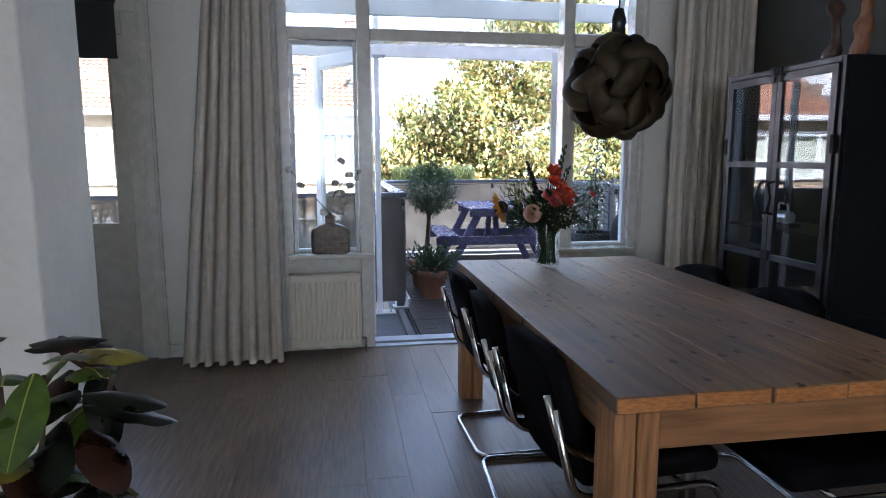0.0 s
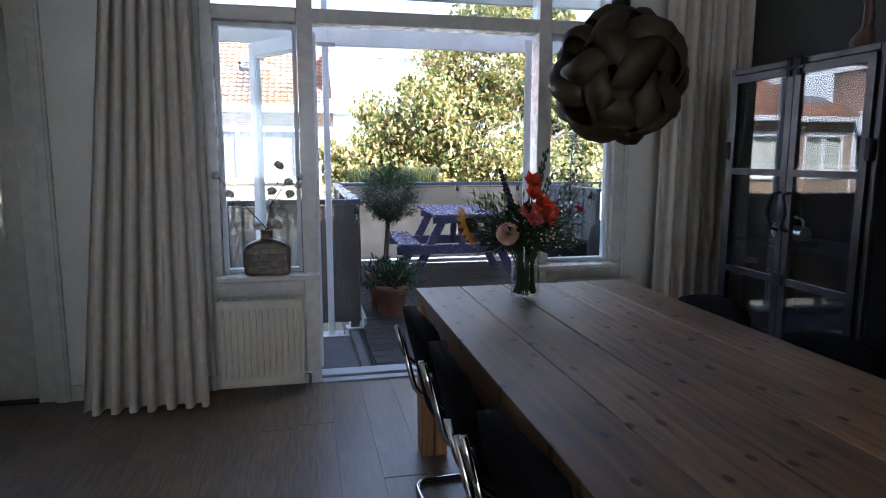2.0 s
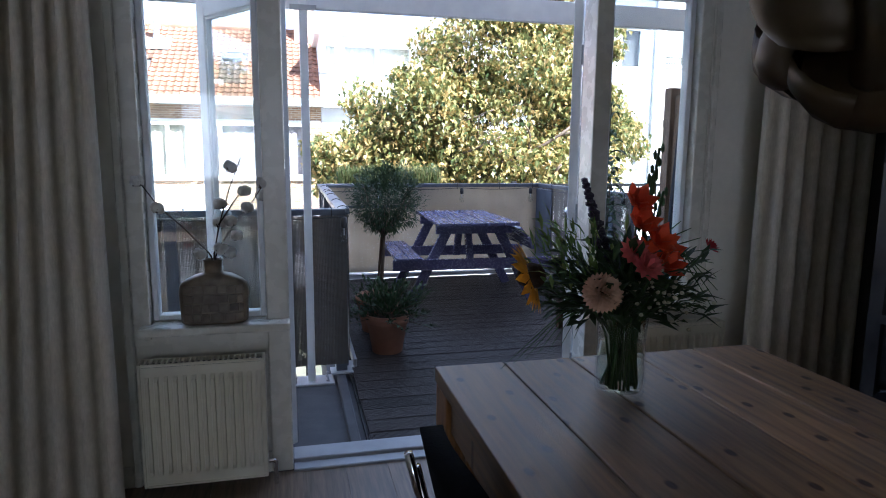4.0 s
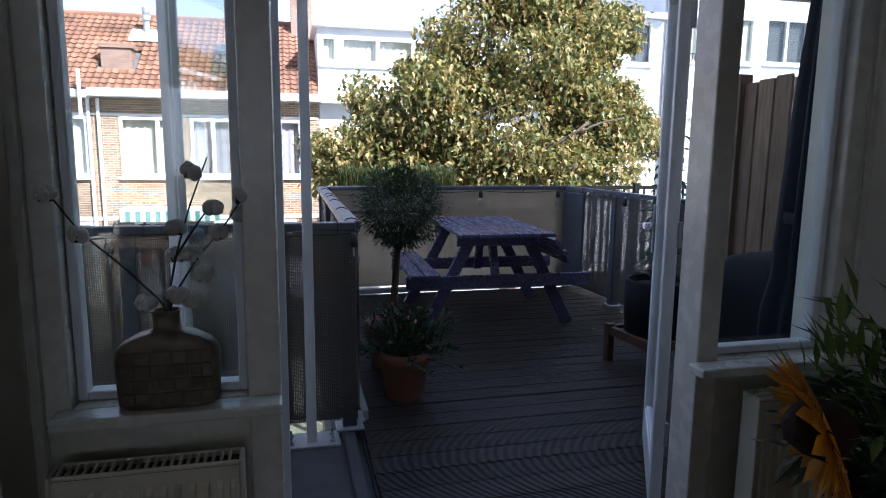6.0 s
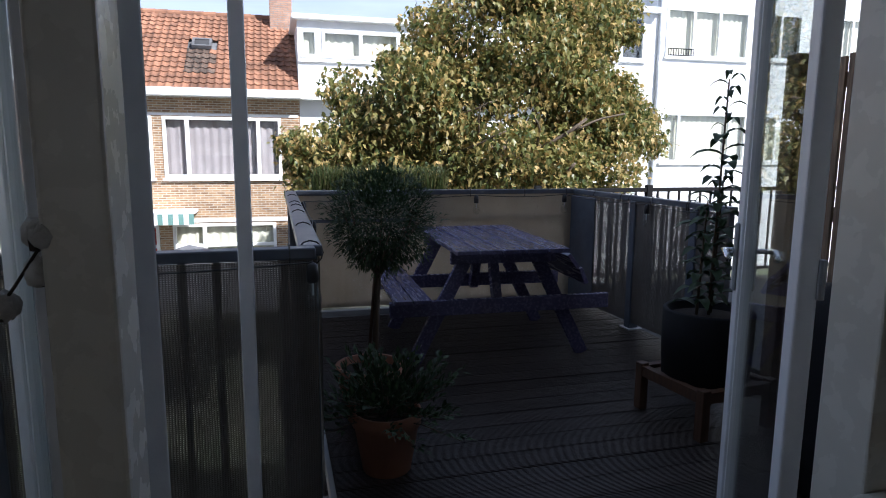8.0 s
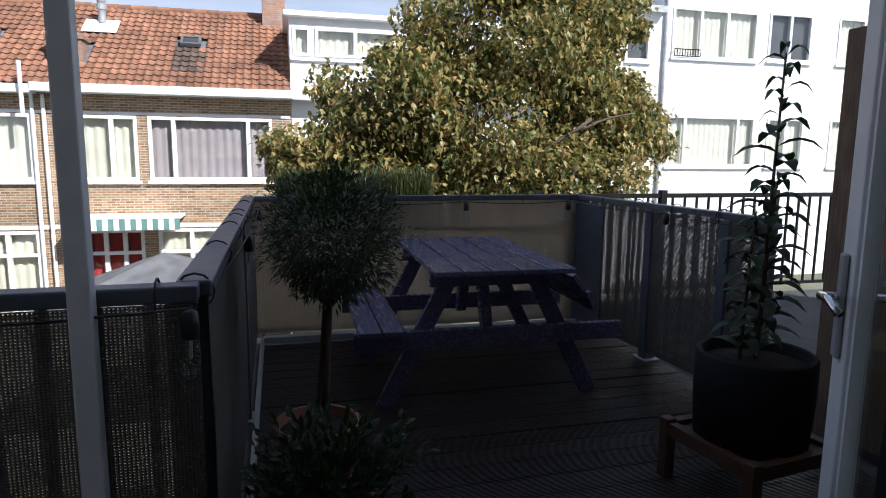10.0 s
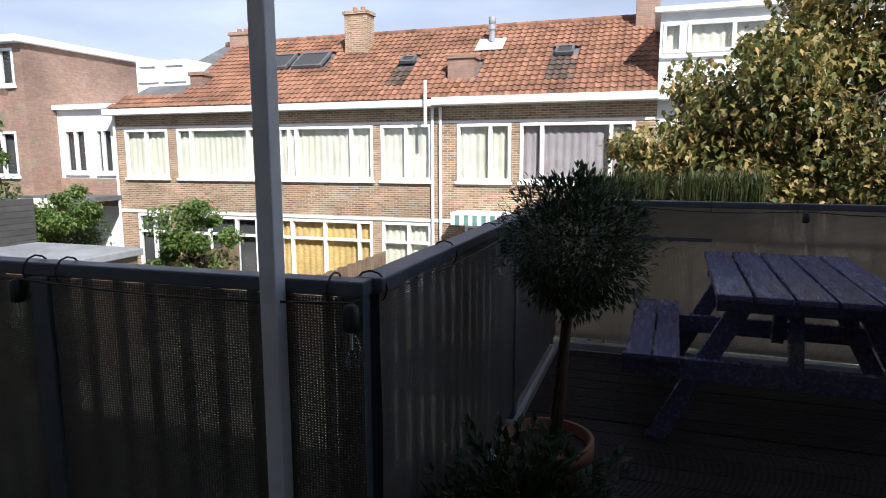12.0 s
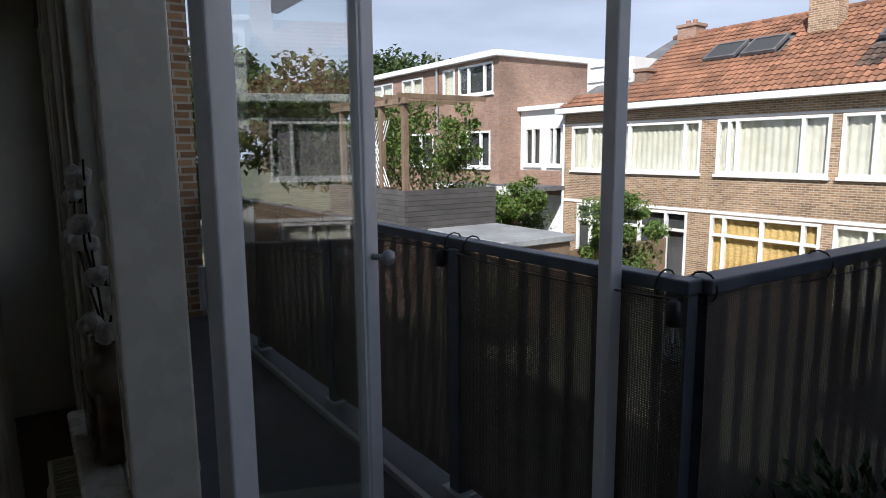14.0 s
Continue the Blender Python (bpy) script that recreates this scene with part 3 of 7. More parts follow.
for x0, x1 in ((-0.545, -0.09), (0.0, 1.36)):
    part("pane", B((x0 + 0.002, 0.07, 2.202, x1 - 0.002, 0.076, 2.778)), GLASS, win).visible_shadow = False
# upper light standing ajar, hung at its top
hop = part("sash", B((1.445, -0.02, -0.575, 1.48, 0.02, 0.0), (1.845, -0.02, -0.575, 1.88, 0.02, 0.0), (1.48, -0.02, -0.575, 1.845, 0.02, -0.54), (1.48, -0.02, -0.035, 1.845, 0.02, 0.0), bevel=0.004), FRAME_OUT, win, "upper light standing ajar")
hop.matrix_basis = pose(0, 0.1, 2.775, 14, 0, 0)
part("pane", B((1.48, -0.003, -0.54, 1.845, 0.003, -0.035)), GLASS, hop).visible_shadow = False
part("window_stay", tube(arc([(1.70, -0.03, -0.56), (1.70, -0.10, -0.575), (1.70, -0.16, -0.60), (1.74, -0.12, -0.59)], 0.02), 0.006), RUBBER, hop, "black iron window stay")
# sills, apron panel, beads
for nm, x0, x1 in (("left", -0.58, 0.004), ("right", 1.325, 1.918)):
    part("window_sill", B((x0, -0.085, 0.655, x1, 0.0, 0.688), (x0 + 0.036 if nm == "left" else x0 + 0.116, 0.0, 0.655, x1 - 0.095 if nm == "left" else x1 - 0.034, 0.15, 0.688), bevel=0.008, seg=2), FRAME, win)
    a, b = (-0.61, -0.09) if nm == "left" else (1.44, 1.95)
    part("apron_panel", B((a, 0.02, 0.0, b, 0.12, 0.655), (a, 0.008, 0.0, b, 0.02, 0.09), (a, 0.008, 0.60, b, 0.02, 0.652)), FRAME, win)
for x0 in (-0.64, 1.952):
    structure("trim", B((x0, -0.018, 0.0, x0 + 0.03, 0.0, 2.86), bevel=0.005), FRAME, "cream painted architrave beside the window", "trim")
structure("door_sill", B((0.0, -0.02, -0.005, 1.36, 0.05, 0.012), (0.0, 0.05, -0.01, 1.36, 0.17, 0.028), bevel=0.004), ZINC, "pale aluminium threshold of the garden door", "threshold")


def door_leaf(name, hinge, angle, mirror, label):
    """A glazed leaf 0.69 wide; local x runs from the hinge along the leaf."""
    d = structure(name, B((0, -0.022, 0.035, 0.075, 0.022, 2.11), (0.615, -0.022, 0.035, 0.69, 0.022, 2.11), (0.075, -0.022, 0.035, 0.615, 0.022, 0.2), (0.075, -0.022, 2.02, 0.615, 0.022, 2.11), bevel=0.006, seg=2), FRAME_OUT, label, "door")
    d.matrix_basis = pose(*hinge, 0, 0, angle)
    part("pane", B((0.075, -0.003, 0.2, 0.615, 0.003, 2.02)), DOORGLASS, d).visible_shadow = False
    part("glazing_bead", B((0.075, -0.014, 0.2, 0.087, 0.014, 2.02), (0.603, -0.014, 0.2, 0.615, 0.014, 2.02), (0.087, -0.014, 0.2, 0.603, 0.014, 0.212), (0.087, -0.014, 2.008, 0.603, 0.014, 2.02)), FRAME_OUT, d)
    for z in (0.3, 1.05, 1.8):
        part("hinge", tube([(0.0, mirror * 0.026, z), (0.0, mirror * 0.026, z + 0.09)], 0.009), ZINC, d)
    return d


leafL = door_leaf("door_1", (0.004, 0.18, 0), 125.0, 1, "white glazed garden door leaf standing open outward")
part("door_knob", lathe([(0.0, 0.0), (0.010, 0.002), (0.010, 0.035), (0.020, 0.042), (0.025, 0.055), (0.020, 0.068), (0.0, 0.072)], 16, cap=False), ZINC, leafL, "small pale metal knob", smooth=True).matrix_basis = pose(0.645, -0.022, 1.06, 90, 0, 0)
leafR = door_leaf("door_2", (1.356, 0.185, 0), 61, -1, "white glazed garden door leaf with lever handle standing open")
hs = part("handle_plate", B((0.638, -0.034, 0.93, 0.668, -0.022, 1.15), bevel=0.004), ZINC, leafR)
for s in (1, -1):
    part("lever_handle", tube(arc([(0.653, s * 0.022, 1.06), (0.653, s * 0.07, 1.06), (0.58, s * 0.075, 1.07), (0.53, s * 0.07, 1.05)], 0.03), 0.009, 10), CHROME, leafR, "chrome lever handle", smooth=True)
part("handle_plate", B((0.638, 0.022, 0.93, 0.668, 0.034, 1.15), bevel=0.004), ZINC, leafR)

# second garden door, at the end of the wall, with its blind
d3 = structure("door_3", B((-2.38, 0.05, 0.01, -1.64, 0.095, 0.9), (-2.38, 0.05, 0.9, -2.28, 0.095, 2.12), (-1.655, 0.05, 0.9, -1.56, 0.095, 2.12), (-1.64, 0.05, 0.01, -1.56, 0.095, 0.9), (-2.28, 0.05, 2.05, -1.655, 0.095, 2.12)), FRAME, "white painted half-glazed door with a rolled blind", "door")
part("pane", B((-2.28, 0.07, 0.9, -1.655, 0.076, 2.05)), GLASS, d3).visible_shadow = False
part("glazing_bead", B((-1.668, 0.042, 0.9, -1.655, 0.05, 2.05), (-2.28, 0.042, 0.9, -1.655, 0.05, 0.915)), FRAME, d3)
structure("trim", B((-1.56, 0.0, 0, -1.46, 0.14, 2.26), (-2.46, 0.0, 0, -2.38, 0.14, 2.26), (-2.38, 0.0, 2.12, -1.56, 0.14, 2.26), bevel=0.005), FRAME, "white painted frame of the side door", "door frame")
structure("trim", B((-1.47, -0.02, 0, -1.39, 0.0, 2.36), (-1.455, -0.028, 0, -1.405, -0.02, 2.36), bevel=0.004), FRAME, "white moulded architrave of the side door", "trim")
structure("baseboard", B((-1.39, -0.015, 0, -0.64, 0.0, 0.09), bevel=0.003), FRAME, "white painted baseboard", "baseboard")
structure("baseboard", B((1.985, -0.015, 0, XR, 0.0, 0.09), bevel=0.003), FRAME, "white painted baseboard", "baseboard")
structure("door_sill", B((-2.38, -0.01, 0.0, -1.56, 0.1, 0.012)), RUBBER, "dark threshold under the side door", "threshold")
blind = thing("roller_blind", (-1.95, -0.03, 2.3), label="dark grey roller blind hanging before the door glass", category="blind")
part("cloth", B((-0.42, 0.02, -0.32, 0.36, 0.023, 0.0)), BLIND, blind)
part("bottom_bar", B((-0.42, 0.013, -0.335, 0.36, 0.03, -0.318), bevel=0.003), BLIND, blind)
part("roller", tube([(-0.43, 0.0, 0.02), (0.37, 0.0, 0.02)], 0.025, 14), BLIND, blind, smooth=True)

# ---------------------------------------------------------------- balcony, deck, rails
structure("extension_roof", B((0.22, 0.26, -0.4, 3.2, 4.52, -0.075)), BITUMEN, "flat roof under the timber deck", "roof")
structure("extension_wall", B((0.3, 0.26, -3.2, 3.1, 4.4, -0.4)), BRICK, "brick ground-floor extension under the terrace", "house wall")
structure("balcony_floor", B((-6.0, 0.25, -0.3, 0.34, 1.36, -0.06)), BITUMEN, "grey bitumen balcony floor beside the deck", "balcony floor")
structure("deck_curb", B((0.27, 0.26, -0.06, 0.325, 1.28, -0.022), bevel=0.006), BITUMEN, "raised grey bitumen edge beside the deck", "curb")
CAPZ = 1.035


def railing(name, p0, p1, posts, label, cap=0.065, screen=0.032, slack=0.0, cloth=None):
    """A steel railing from p0 to p1: cap, bottom bar, posts, balusters, wind-screen cloth on its inner side."""
    p0, p1 = Vector((*p0, 0)), Vector((*p1, 0))
    d = p1 - p0
    n, d = d.length, d.normalized()
    r = thing(name, (p0.x, p0.y, -0.02), math.degrees(math.atan2(d.y, d.x)), label, "railing")
    z = CAPZ + 0.02
    part("cap_rail", B((0, -cap / 2, z - 0.04, n, cap / 2, z), bevel=0.006, seg=2), RAIL, r, "weathered anthracite cap rail")
    part("bottom_rail", B((0, -0.02, 0.07, n, 0.02, 0.095)), RAIL, r)
    for x in posts:
        dp = 0.026 if min(x, n - x) < 0.12 else 0.042
        part("post", B((x - 0.035, -dp, 0, x + 0.035, dp, z - 0.04), bevel=0.004), RAIL, r)
        part("foot_plate", B((x - 0.07, -0.06, 0, x + 0.07, 0.06, 0.012), bevel=0.003), ZINC, r)
    k = int(n / 0.11)
    first = None
    for i in range(1, k):
        x = n * i / k
        if min((abs(x - q) for q in posts), default=9) < 0.06:
            continue
        if first is None:
            ob = part("baluster", B((-0.011, -0.008, 0.095, 0.011, 0.008, z - 0.04)), RAIL, r)
            first = ob.data
        else:
            ob = new("baluster", first)
            ob.parent = r
        ob.matrix_basis = pose(x, 0, 0)
    # cloth, hanging in slight waves between its ties
    bm = bmesh.new()
    m, cols = max(24, int(n / 0.03)), []
    for i in range(m + 1):
        x = n * i / m
        col = []
        for j in range(9):
            zz = 0.06 + (z - 0.1) * j / 8
            bulge = slack * math.sin(x * 2 * math.pi / 0.33 + 0.6 * math.sin(j)) * (0.4 + 0.6 * math.sin(math.pi * j / 8))
            col.append(bm.verts.new((x, screen + bulge + 0.004 * noise.noise(Vector((x * 3, zz * 3, 1))), zz)))
        cols.append(col)
    for A, C in zip(cols, cols[1:]):
        for j in range(8):
            bm.faces.new((A[j], C[j], C[j + 1], A[j + 1]))
    part("screen_cloth", bm, cloth or SCREEN, r, "taupe woven wind-screen cloth", smooth=True)
    for x in [q + 0.05 for q in posts] + [n * i / 5 for i in range(1, 5)]:
        part("cable_tie", tube([(x, 0.045 * math.cos(a), z - 0.03 + 0.045 * math.sin(a)) for a in [2 * math.pi * i / 12 for i in range(12)]], 0.003, 5, closed=True), CABLE, r)
    return r


# each run is laid so that its cloth lies on the terrace side
railing("balcony_railing", (0.345, 1.30), (-4.4, 1.187), [0.04, 1.02, 2.2, 3.4, 4.7], "anthracite steel balcony railing behind taupe wind-screen cloth", slack=0.004)
railing("terrace_railing", (0.33, 4.42), (0.33, 1.33), [0.05, 1.43, 3.02], "anthracite steel terrace railing with wide cap and cloth", cap=0.085, slack=0.004)
railing("terrace_railing", (2.86, 4.36), (0.36, 4.42), [0.05], "anthracite steel terrace railing with cloth in front of grass boxes", slack=0.006, cloth=SCREEN_BACKLIT)
railing("terrace_railing", (2.99, 2.42), (2.86, 4.36), [0.05, 0.32, 1.0, 1.92], "anthracite steel terrace railing with cloth by the fence", slack=0.003)
part("corner_panel", B((1.52, 0.042, 0.06, 1.93, 0.052, 1.0), bevel=0.003), RAIL, bpy.data.objects["terrace_railing.002"], "flat grey panel closing the corner")
part("mid_rail", B((0.42, 4.365, 0.77, 2.82, 4.38, 0.795)), RAIL, bpy.data.objects["terrace_railing.001"], w=False).matrix_basis = bpy.data.objects["terrace_railing.001"].matrix_basis.inverted()
structure("roof_trim", B((-4.4, 1.115, -0.06, 0.0, 1.145, -0.02), bevel=0.004), ZINC, "pale zinc upstand along the edge of the balcony", "trim")
structure("roof_trim", B((0.40, 4.30, -0.02, 2.85, 4.36, 0.03), bevel=0.004), ZINC, "pale zinc upstand along the edge of the deck", "trim")
structure("roof_trim", B((0.385, 1.36, -0.02, 0.41, 4.30, 0.035), bevel=0.004), ZINC, "pale zinc upstand along the edge of the deck", "trim")

# neighbour's balustrade beyond the terrace
nb = thing("neighbour_railing", (3.15, 4.95, -0.02), label="dark steel balustrade of the neighbouring terrace", category="railing")
part("cap_rail", B((-0.4, -0.02, 0.98, 4.0, 0.02, 1.02)), BLACKMETAL, nb)
part("bottom_rail", B((-0.4, -0.015, 0.1, 4.0, 0.015, 0.13)), BLACKMETAL, nb)
for i in range(34):
    part("baluster", B((-0.35 + i * 0.13, -0.009, 0.1, -0.332 + i * 0.13, 0.009, 0.98)), BLACKMETAL, nb)
for x in (-0.4, 0.85, 2.1):
    part("post", B((x - 0.03, -0.03, 0, x + 0.03, 0.03, 1.05)), BLACKMETAL, nb)
structure("neighbour_roof", B((3.2, 0.26, -0.5, 8.5, 5.05, -0.02)), BITUMEN, "flat roof of the neighbouring extension", "roof")

structure("balcony_side_wall", B((-4.6, 0.25, -0.3, -4.4, 1.12, 2.9)), BRICK, "brick party wall closing the end of the balcony", "wall")

# ---------------------------------------------------------------- pergola
pg = thing("pergola", (0.113, 1.237, -0.06), label="white painted steel and timber pergola over the terrace door", category="pergola")
part("post", B((-0.024, -0.024, 0.0, 0.024, 0.024, 2.62), bevel=0.005, seg=2), FRAME_OUT, pg)
part("foot_plate", B((-0.14, -0.07, 0.0, 0.14, 0.09, 0.014), (-0.14, -0.07, 0.014, -0.125, 0.09, 0.03), bevel=0.003), ZINC, pg, "pale galvanised foot plate with bolts")
for x, y in ((-0.1, -0.03), (-0.1, 0.05), (0.1, -0.03), (0.1, 0.05)):
    part("bolt", lathe([(0.012, 0.014), (0.012, 0.026), (0.006, 0.026), (0.006, 0.05)], 8, at=(x, y, 0)), ZINC, pg)
part("beam", B((-2.59, 1.22, 2.20, 3.05, 1.265, 2.335), bevel=0.004), FRAME_OUT, pg, w=True)
part("beam", B((-2.59, 0.62, 2.42, 3.05, 0.665, 2.56), bevel=0.004), FRAME_OUT, pg, w=True)
part("wall_plate", B((-2.2, 0.26, 2.66, 3.05, 0.30, 2.80), bevel=0.004), FRAME_OUT, pg, w=True)
for z in (2.245, 2.43):
    part("bracket", B((-0.075, -0.05, z, 0.075, -0.045, z + 0.03)), ZINC, pg)
ROOFPC = glass_mat("clear_roof_sheet", (0.94, 0.955, 0.97), 1.25)
bm = bmesh.new()
nx = 150
for j, (y, z) in enumerate(((0.26, 2.83), (1.42, 2.345))):
    for i in range(nx + 1):
        bm.verts.new((-2.2 + 5.25 * i / nx, y, z + 0.006 * math.sin(i * math.pi / 2.0)))
bm.verts.ensure_lookup_table()
for i in range(nx):
    bm.faces.new((bm.verts[i], bm.verts[i + 1], bm.verts[nx + 2 + i], bm.verts[nx + 1 + i]))
sheet = part("roof_sheet", bm, ROOFPC, pg, "clear corrugated roof sheet", smooth=True, w=True)
sheet.visible_shadow = False
for i in range(11):
    for y, z in ((1.24, 2.425), (0.64, 2.68)):
        part("roof_screw", lathe([(0.016, -0.02), (0.016, -0.012), (0.006, -0.012), (0.005, 0.03)], 8, at=(-1.9 + i * 0.47, y, z)), RUBBER, pg, w=True)

# ---------------------------------------------------------------- houses across the gardens
structure("ground", B((-400, 0.25, -3.5, 400, 700, -3.2)), GROUND, "garden ground between the rows of houses", "ground")


def house_window(house, x0, x1, z0, z1, y, splits, curtain=None, transom=None, depth=0.09, sill=True):
    """A white window set in a facade at y: frame, panes, sill, and a curtain or a dim room behind."""
    f = 0.085
    xs = [x0 + (x1 - x0) * q for q in splits]
    e = [x0 + f] + [q for x in xs for q in (x - f * 0.6, x + f * 0.6)] + [x1 - f]
    zc = [z0 + f, z1 - f]
    if transom:
        zt = z0 + (z1 - z0) * transom
        zc = [z0 + f, zt - f * 0.5, zt + f * 0.5, z1 - f]
    lights = [(a, b, c, d) for a, b in zip(e[::2], e[1::2]) for c, d in zip(zc[::2], zc[1::2])]
    wdw = part("window", wall_bm(x0, x1, z0, z1, y - 0.03, lights, depth + 0.03), HOUSEWHITE, house, w=True)
    e = [x0 + f] + [q for x in xs for q in (x - f * 0.6, x + f * 0.6)] + [x1 - f]
    for a, b in zip(e[::2], e[1::2]):
        pn = part("pane", B((a, y + 0.03, z0 + f, b, y + 0.036, z1 - f)), GLASS, wdw, w=False)
        bmoff = house.matrix_basis.translation
        pn.matrix_basis = Matrix.Translation(-bmoff)
        pn.visible_shadow = False
    bm = bmesh.new()
    n = max(8, int((x1 - x0) / 0.06))
    row = []
    for i in range(n + 1):
        x = x0 + 0.02 + (x1 - x0 - 0.04) * i / n
        yy = y + 0.16 + (0.025 * math.sin(i * 1.7) if curtain else 0)
        row.append((bm.verts.new((x, yy, z0 + 0.02)), bm.verts.new((x, yy, z1 - 0.02))))
    for a, b in zip(row, row[1:]):
        bm.faces.new((a[0], b[0], b[1], a[1]))
    cu = part("curtain" if curtain else "dim_interior", bm, curtain or DARKROOM, wdw, smooth=True)
    cu.matrix_basis = Matrix.Translation(-house.matrix_basis.translation)
    if sill:
        part("window_sill", B((x0 - 0.05, y - 0.09, z0 - 0.09, x1 + 0.05, y - 0.003, z0 - 0.005)), HOUSEWHITE if z0 > -1 else ZINC, house, w=True)
    return wdw


HY = 18.0
UP = [(-16.95, -15.1, (0.5,), PALEC), (-14.7, -11.25, (0.17, 0.83), PALEC), (-10.68, -7.32, (0.12, 0.2, 0.78), PALEC), (-7.05, -5.4, (0.5,), PALEC), (-4.6, -2.98, (0.62,), PALEC), (-2.72, 0.42, (0.2, 0.8), LILACC)]
LO = [(-16.6, -15.2, (0.5,), None), (-14.4, -11.6, (0.3, 0.7), None), (-10.75, -7.38, (0.14, 0.5, 0.86), GOLDC), (-7.05, -5.42, (0.55,), PALEC), (-4.35, -2.95, (0.33, 0.66), REDFAB), (-2.6, 0.2, (0.3, 0.7), PALEC)]
row = thing("terraced_house", (-8.3, 18.2, -3.2), label="row of yellow-brown brick houses with orange tiled roof", category="house")
holes = [(a, b, 0.57, 2.24) for a, b, *_ in UP] + [(a, b, -2.95, -0.72) for a, b, *_ in LO]
part("wall", (wall_bm(-17.45, 0.95, -3.2, 2.78, HY, holes)), BRICK, row, w=True)
for a, b, s, c in UP:
    house_window(row, a, b, 0.57, 2.24, HY, s, c)
for a, b, s, c in LO:
    house_window(row, a, b, -2.95, -0.72, HY, s, c, transom=0.72, sill=False)
# rendered band under the upper windows, lintel courses
part("lintel_course", B((-17.4, HY - 0.02, 2.26, 0.9, HY - 0.003, 2.33)), RENDERW, row, w=True)
part("lintel_course", B((-17.4, HY - 0.03, -0.68, 0.9, HY - 0.003, -0.58)), RENDERW, row, w=True)
part("gutter", B((-17.5, 17.55, 2.72, -5.25, 18.0, 2.93), (-5.25, 17.52, 2.76, 0.98, 18.0, 2.98), bevel=0.015), HOUSEWHITE, row, "white painted box gutter", w=True)
for x, r in ((-5.35, 0.05), (-5.1, 0.05), (-17.35, 0.05)):
    dp = part("drainpipe", tube([(x, 17.93, -3.2), (x, 17.93, 2.72)], r, 10), HOUSEWHITE if x > -5.3 else RENDERW, row, w=True)
part("vent_pipe", tube([(-5.4, 17.45, 2.2), (-5.4, 17.45, 3.45)], 0.05, 10), RENDERW, row, w=True)
# roof: battens below, clay tiles as pieces
E0, E1 = Vector((0, 17.62, 2.93)), Vector((0, 21.6, 5.62))
bm = bmesh.new()
vs = [bm.verts.new(v) for v in ((-17.4, E0.y, E0.z - 0.05), (0.93, E0.y, E0.z - 0.05), (0.93, E1.y, E1.z - 0.05), (-15.2, E1.y, E1.z - 0.05), (0.93, 25.6, 2.9), (-17.4, 25.6, 2.9))]
bm.faces.new((vs[0], vs[1], vs[2], vs[3]))
bm.faces.new((vs[3], vs[2], vs[4], vs[5]))
roof = part("roof", bm, LEAD, row, w=True)
SL = (E1 - E0)
LEN = SL.length
PITCH = math.degrees(math.atan2(SL.z, SL.y))
TW, TL = 0.205, 0.29


def chimney(x, y, z0, z1, wx, wy, m, pots=1):
    c = part("chimney", B((x - wx / 2, y - wy / 2, z0, x + wx / 2, y + wy / 2, z1 - 0.12), (x - wx / 2 - 0.05, y - wy / 2 - 0.05, z1 - 0.12, x + wx / 2 + 0.05, y + wy / 2 + 0.05, z1), bevel=0.008), m, row, w=True)
    for i in range(pots):
        q = part("chimney_pot", lathe([(0.09, z1), (0.1, z1 + 0.02), (0.085, z1 + 0.03), (0.08, z1 + 0.16), (0.06, z1 + 0.16)], 12, at=(x + (i - (pots - 1) / 2) * 0.3, y, 0)), TERRA, c)
        q.matrix_basis = Matrix.Translation(-row.matrix_basis.translation)


chimney(-8.95, 20.6, 4.6, 6.2, 0.85, 0.6, BRICK, 2)
chimney(-4.72, 19.0, 3.4, 4.32, 0.82, 0.6, BRICK_RED, 0)
chimney(0.55, 21.2, 4.9, 6.6, 0.7, 0.6, BRICK_RED, 1)
chimney(-14.4, 21.6, 5.2, 6.0, 0.8, 0.6, BRICK_RED, 2)
chimney(-14.3, 18.9, 3.4, 4.2, 0.5, 0.5, BRICK_RED, 0)
part("flue", lathe([(0.1, 0), (0.1, 0.35), (0.14, 0.37), (0.14, 0.5), (0.1, 0.52), (0.12, 0.6), (0.12, 0.75), (0.05, 0.78)], 12, at=(-4.2, 20.5, 4.95)), ZINC, row, "zinc flue on a pale lead slate", w=True)


def on_roof(x, s, w_, l_, h=0.05):
    """A frame lying in the roof plane, s metres up the slope."""
    o = E0 + SL.normalized() * s
    return pose(x, o.y, o.z, PITCH, 0, 0)


for x, s, w_, l_ in ((-11.8, 2.3, 1.15, 1.0), (-10.45, 2.3, 1.15, 1.0), (-1.75, 2.3, 0.55, 0.5), (-6.75, 2.25, 0.5, 0.4)):
    v = part("roof_window", B((-w_ / 2, 0, 0.06, -w_ / 2 + 0.07, l_, 0.16), (w_ / 2 - 0.07, 0, 0.06, w_ / 2, l_, 0.16), (-w_ / 2 + 0.07, 0, 0.06, w_ / 2 - 0.07, 0.07, 0.16), (-w_ / 2 + 0.07, l_ - 0.07, 0.06, w_ / 2 - 0.07, l_, 0.16)), LEAD, row)
    v.matrix_basis = Matrix.Translation(-row.matrix_basis.translation) @ on_roof(x, s, w_, l_)
    q = part("pane", B((-w_ / 2 + 0.07, 0.07, 0.10, w_ / 2 - 0.07, l_ - 0.07, 0.12)), BLIND if w_ > 1 else DARKROOM, v, "dark roof-window pane")
sl = part("lead_slate", B((-0.45, 0, 0.07, 0.45, 0.8, 0.085)), RENDERW, row, "pale lead slate round the flue")
sl.matrix_basis = Matrix.Translation(-row.matrix_basis.translation) @ on_roof(-4.2, 2.9, 1, 1)
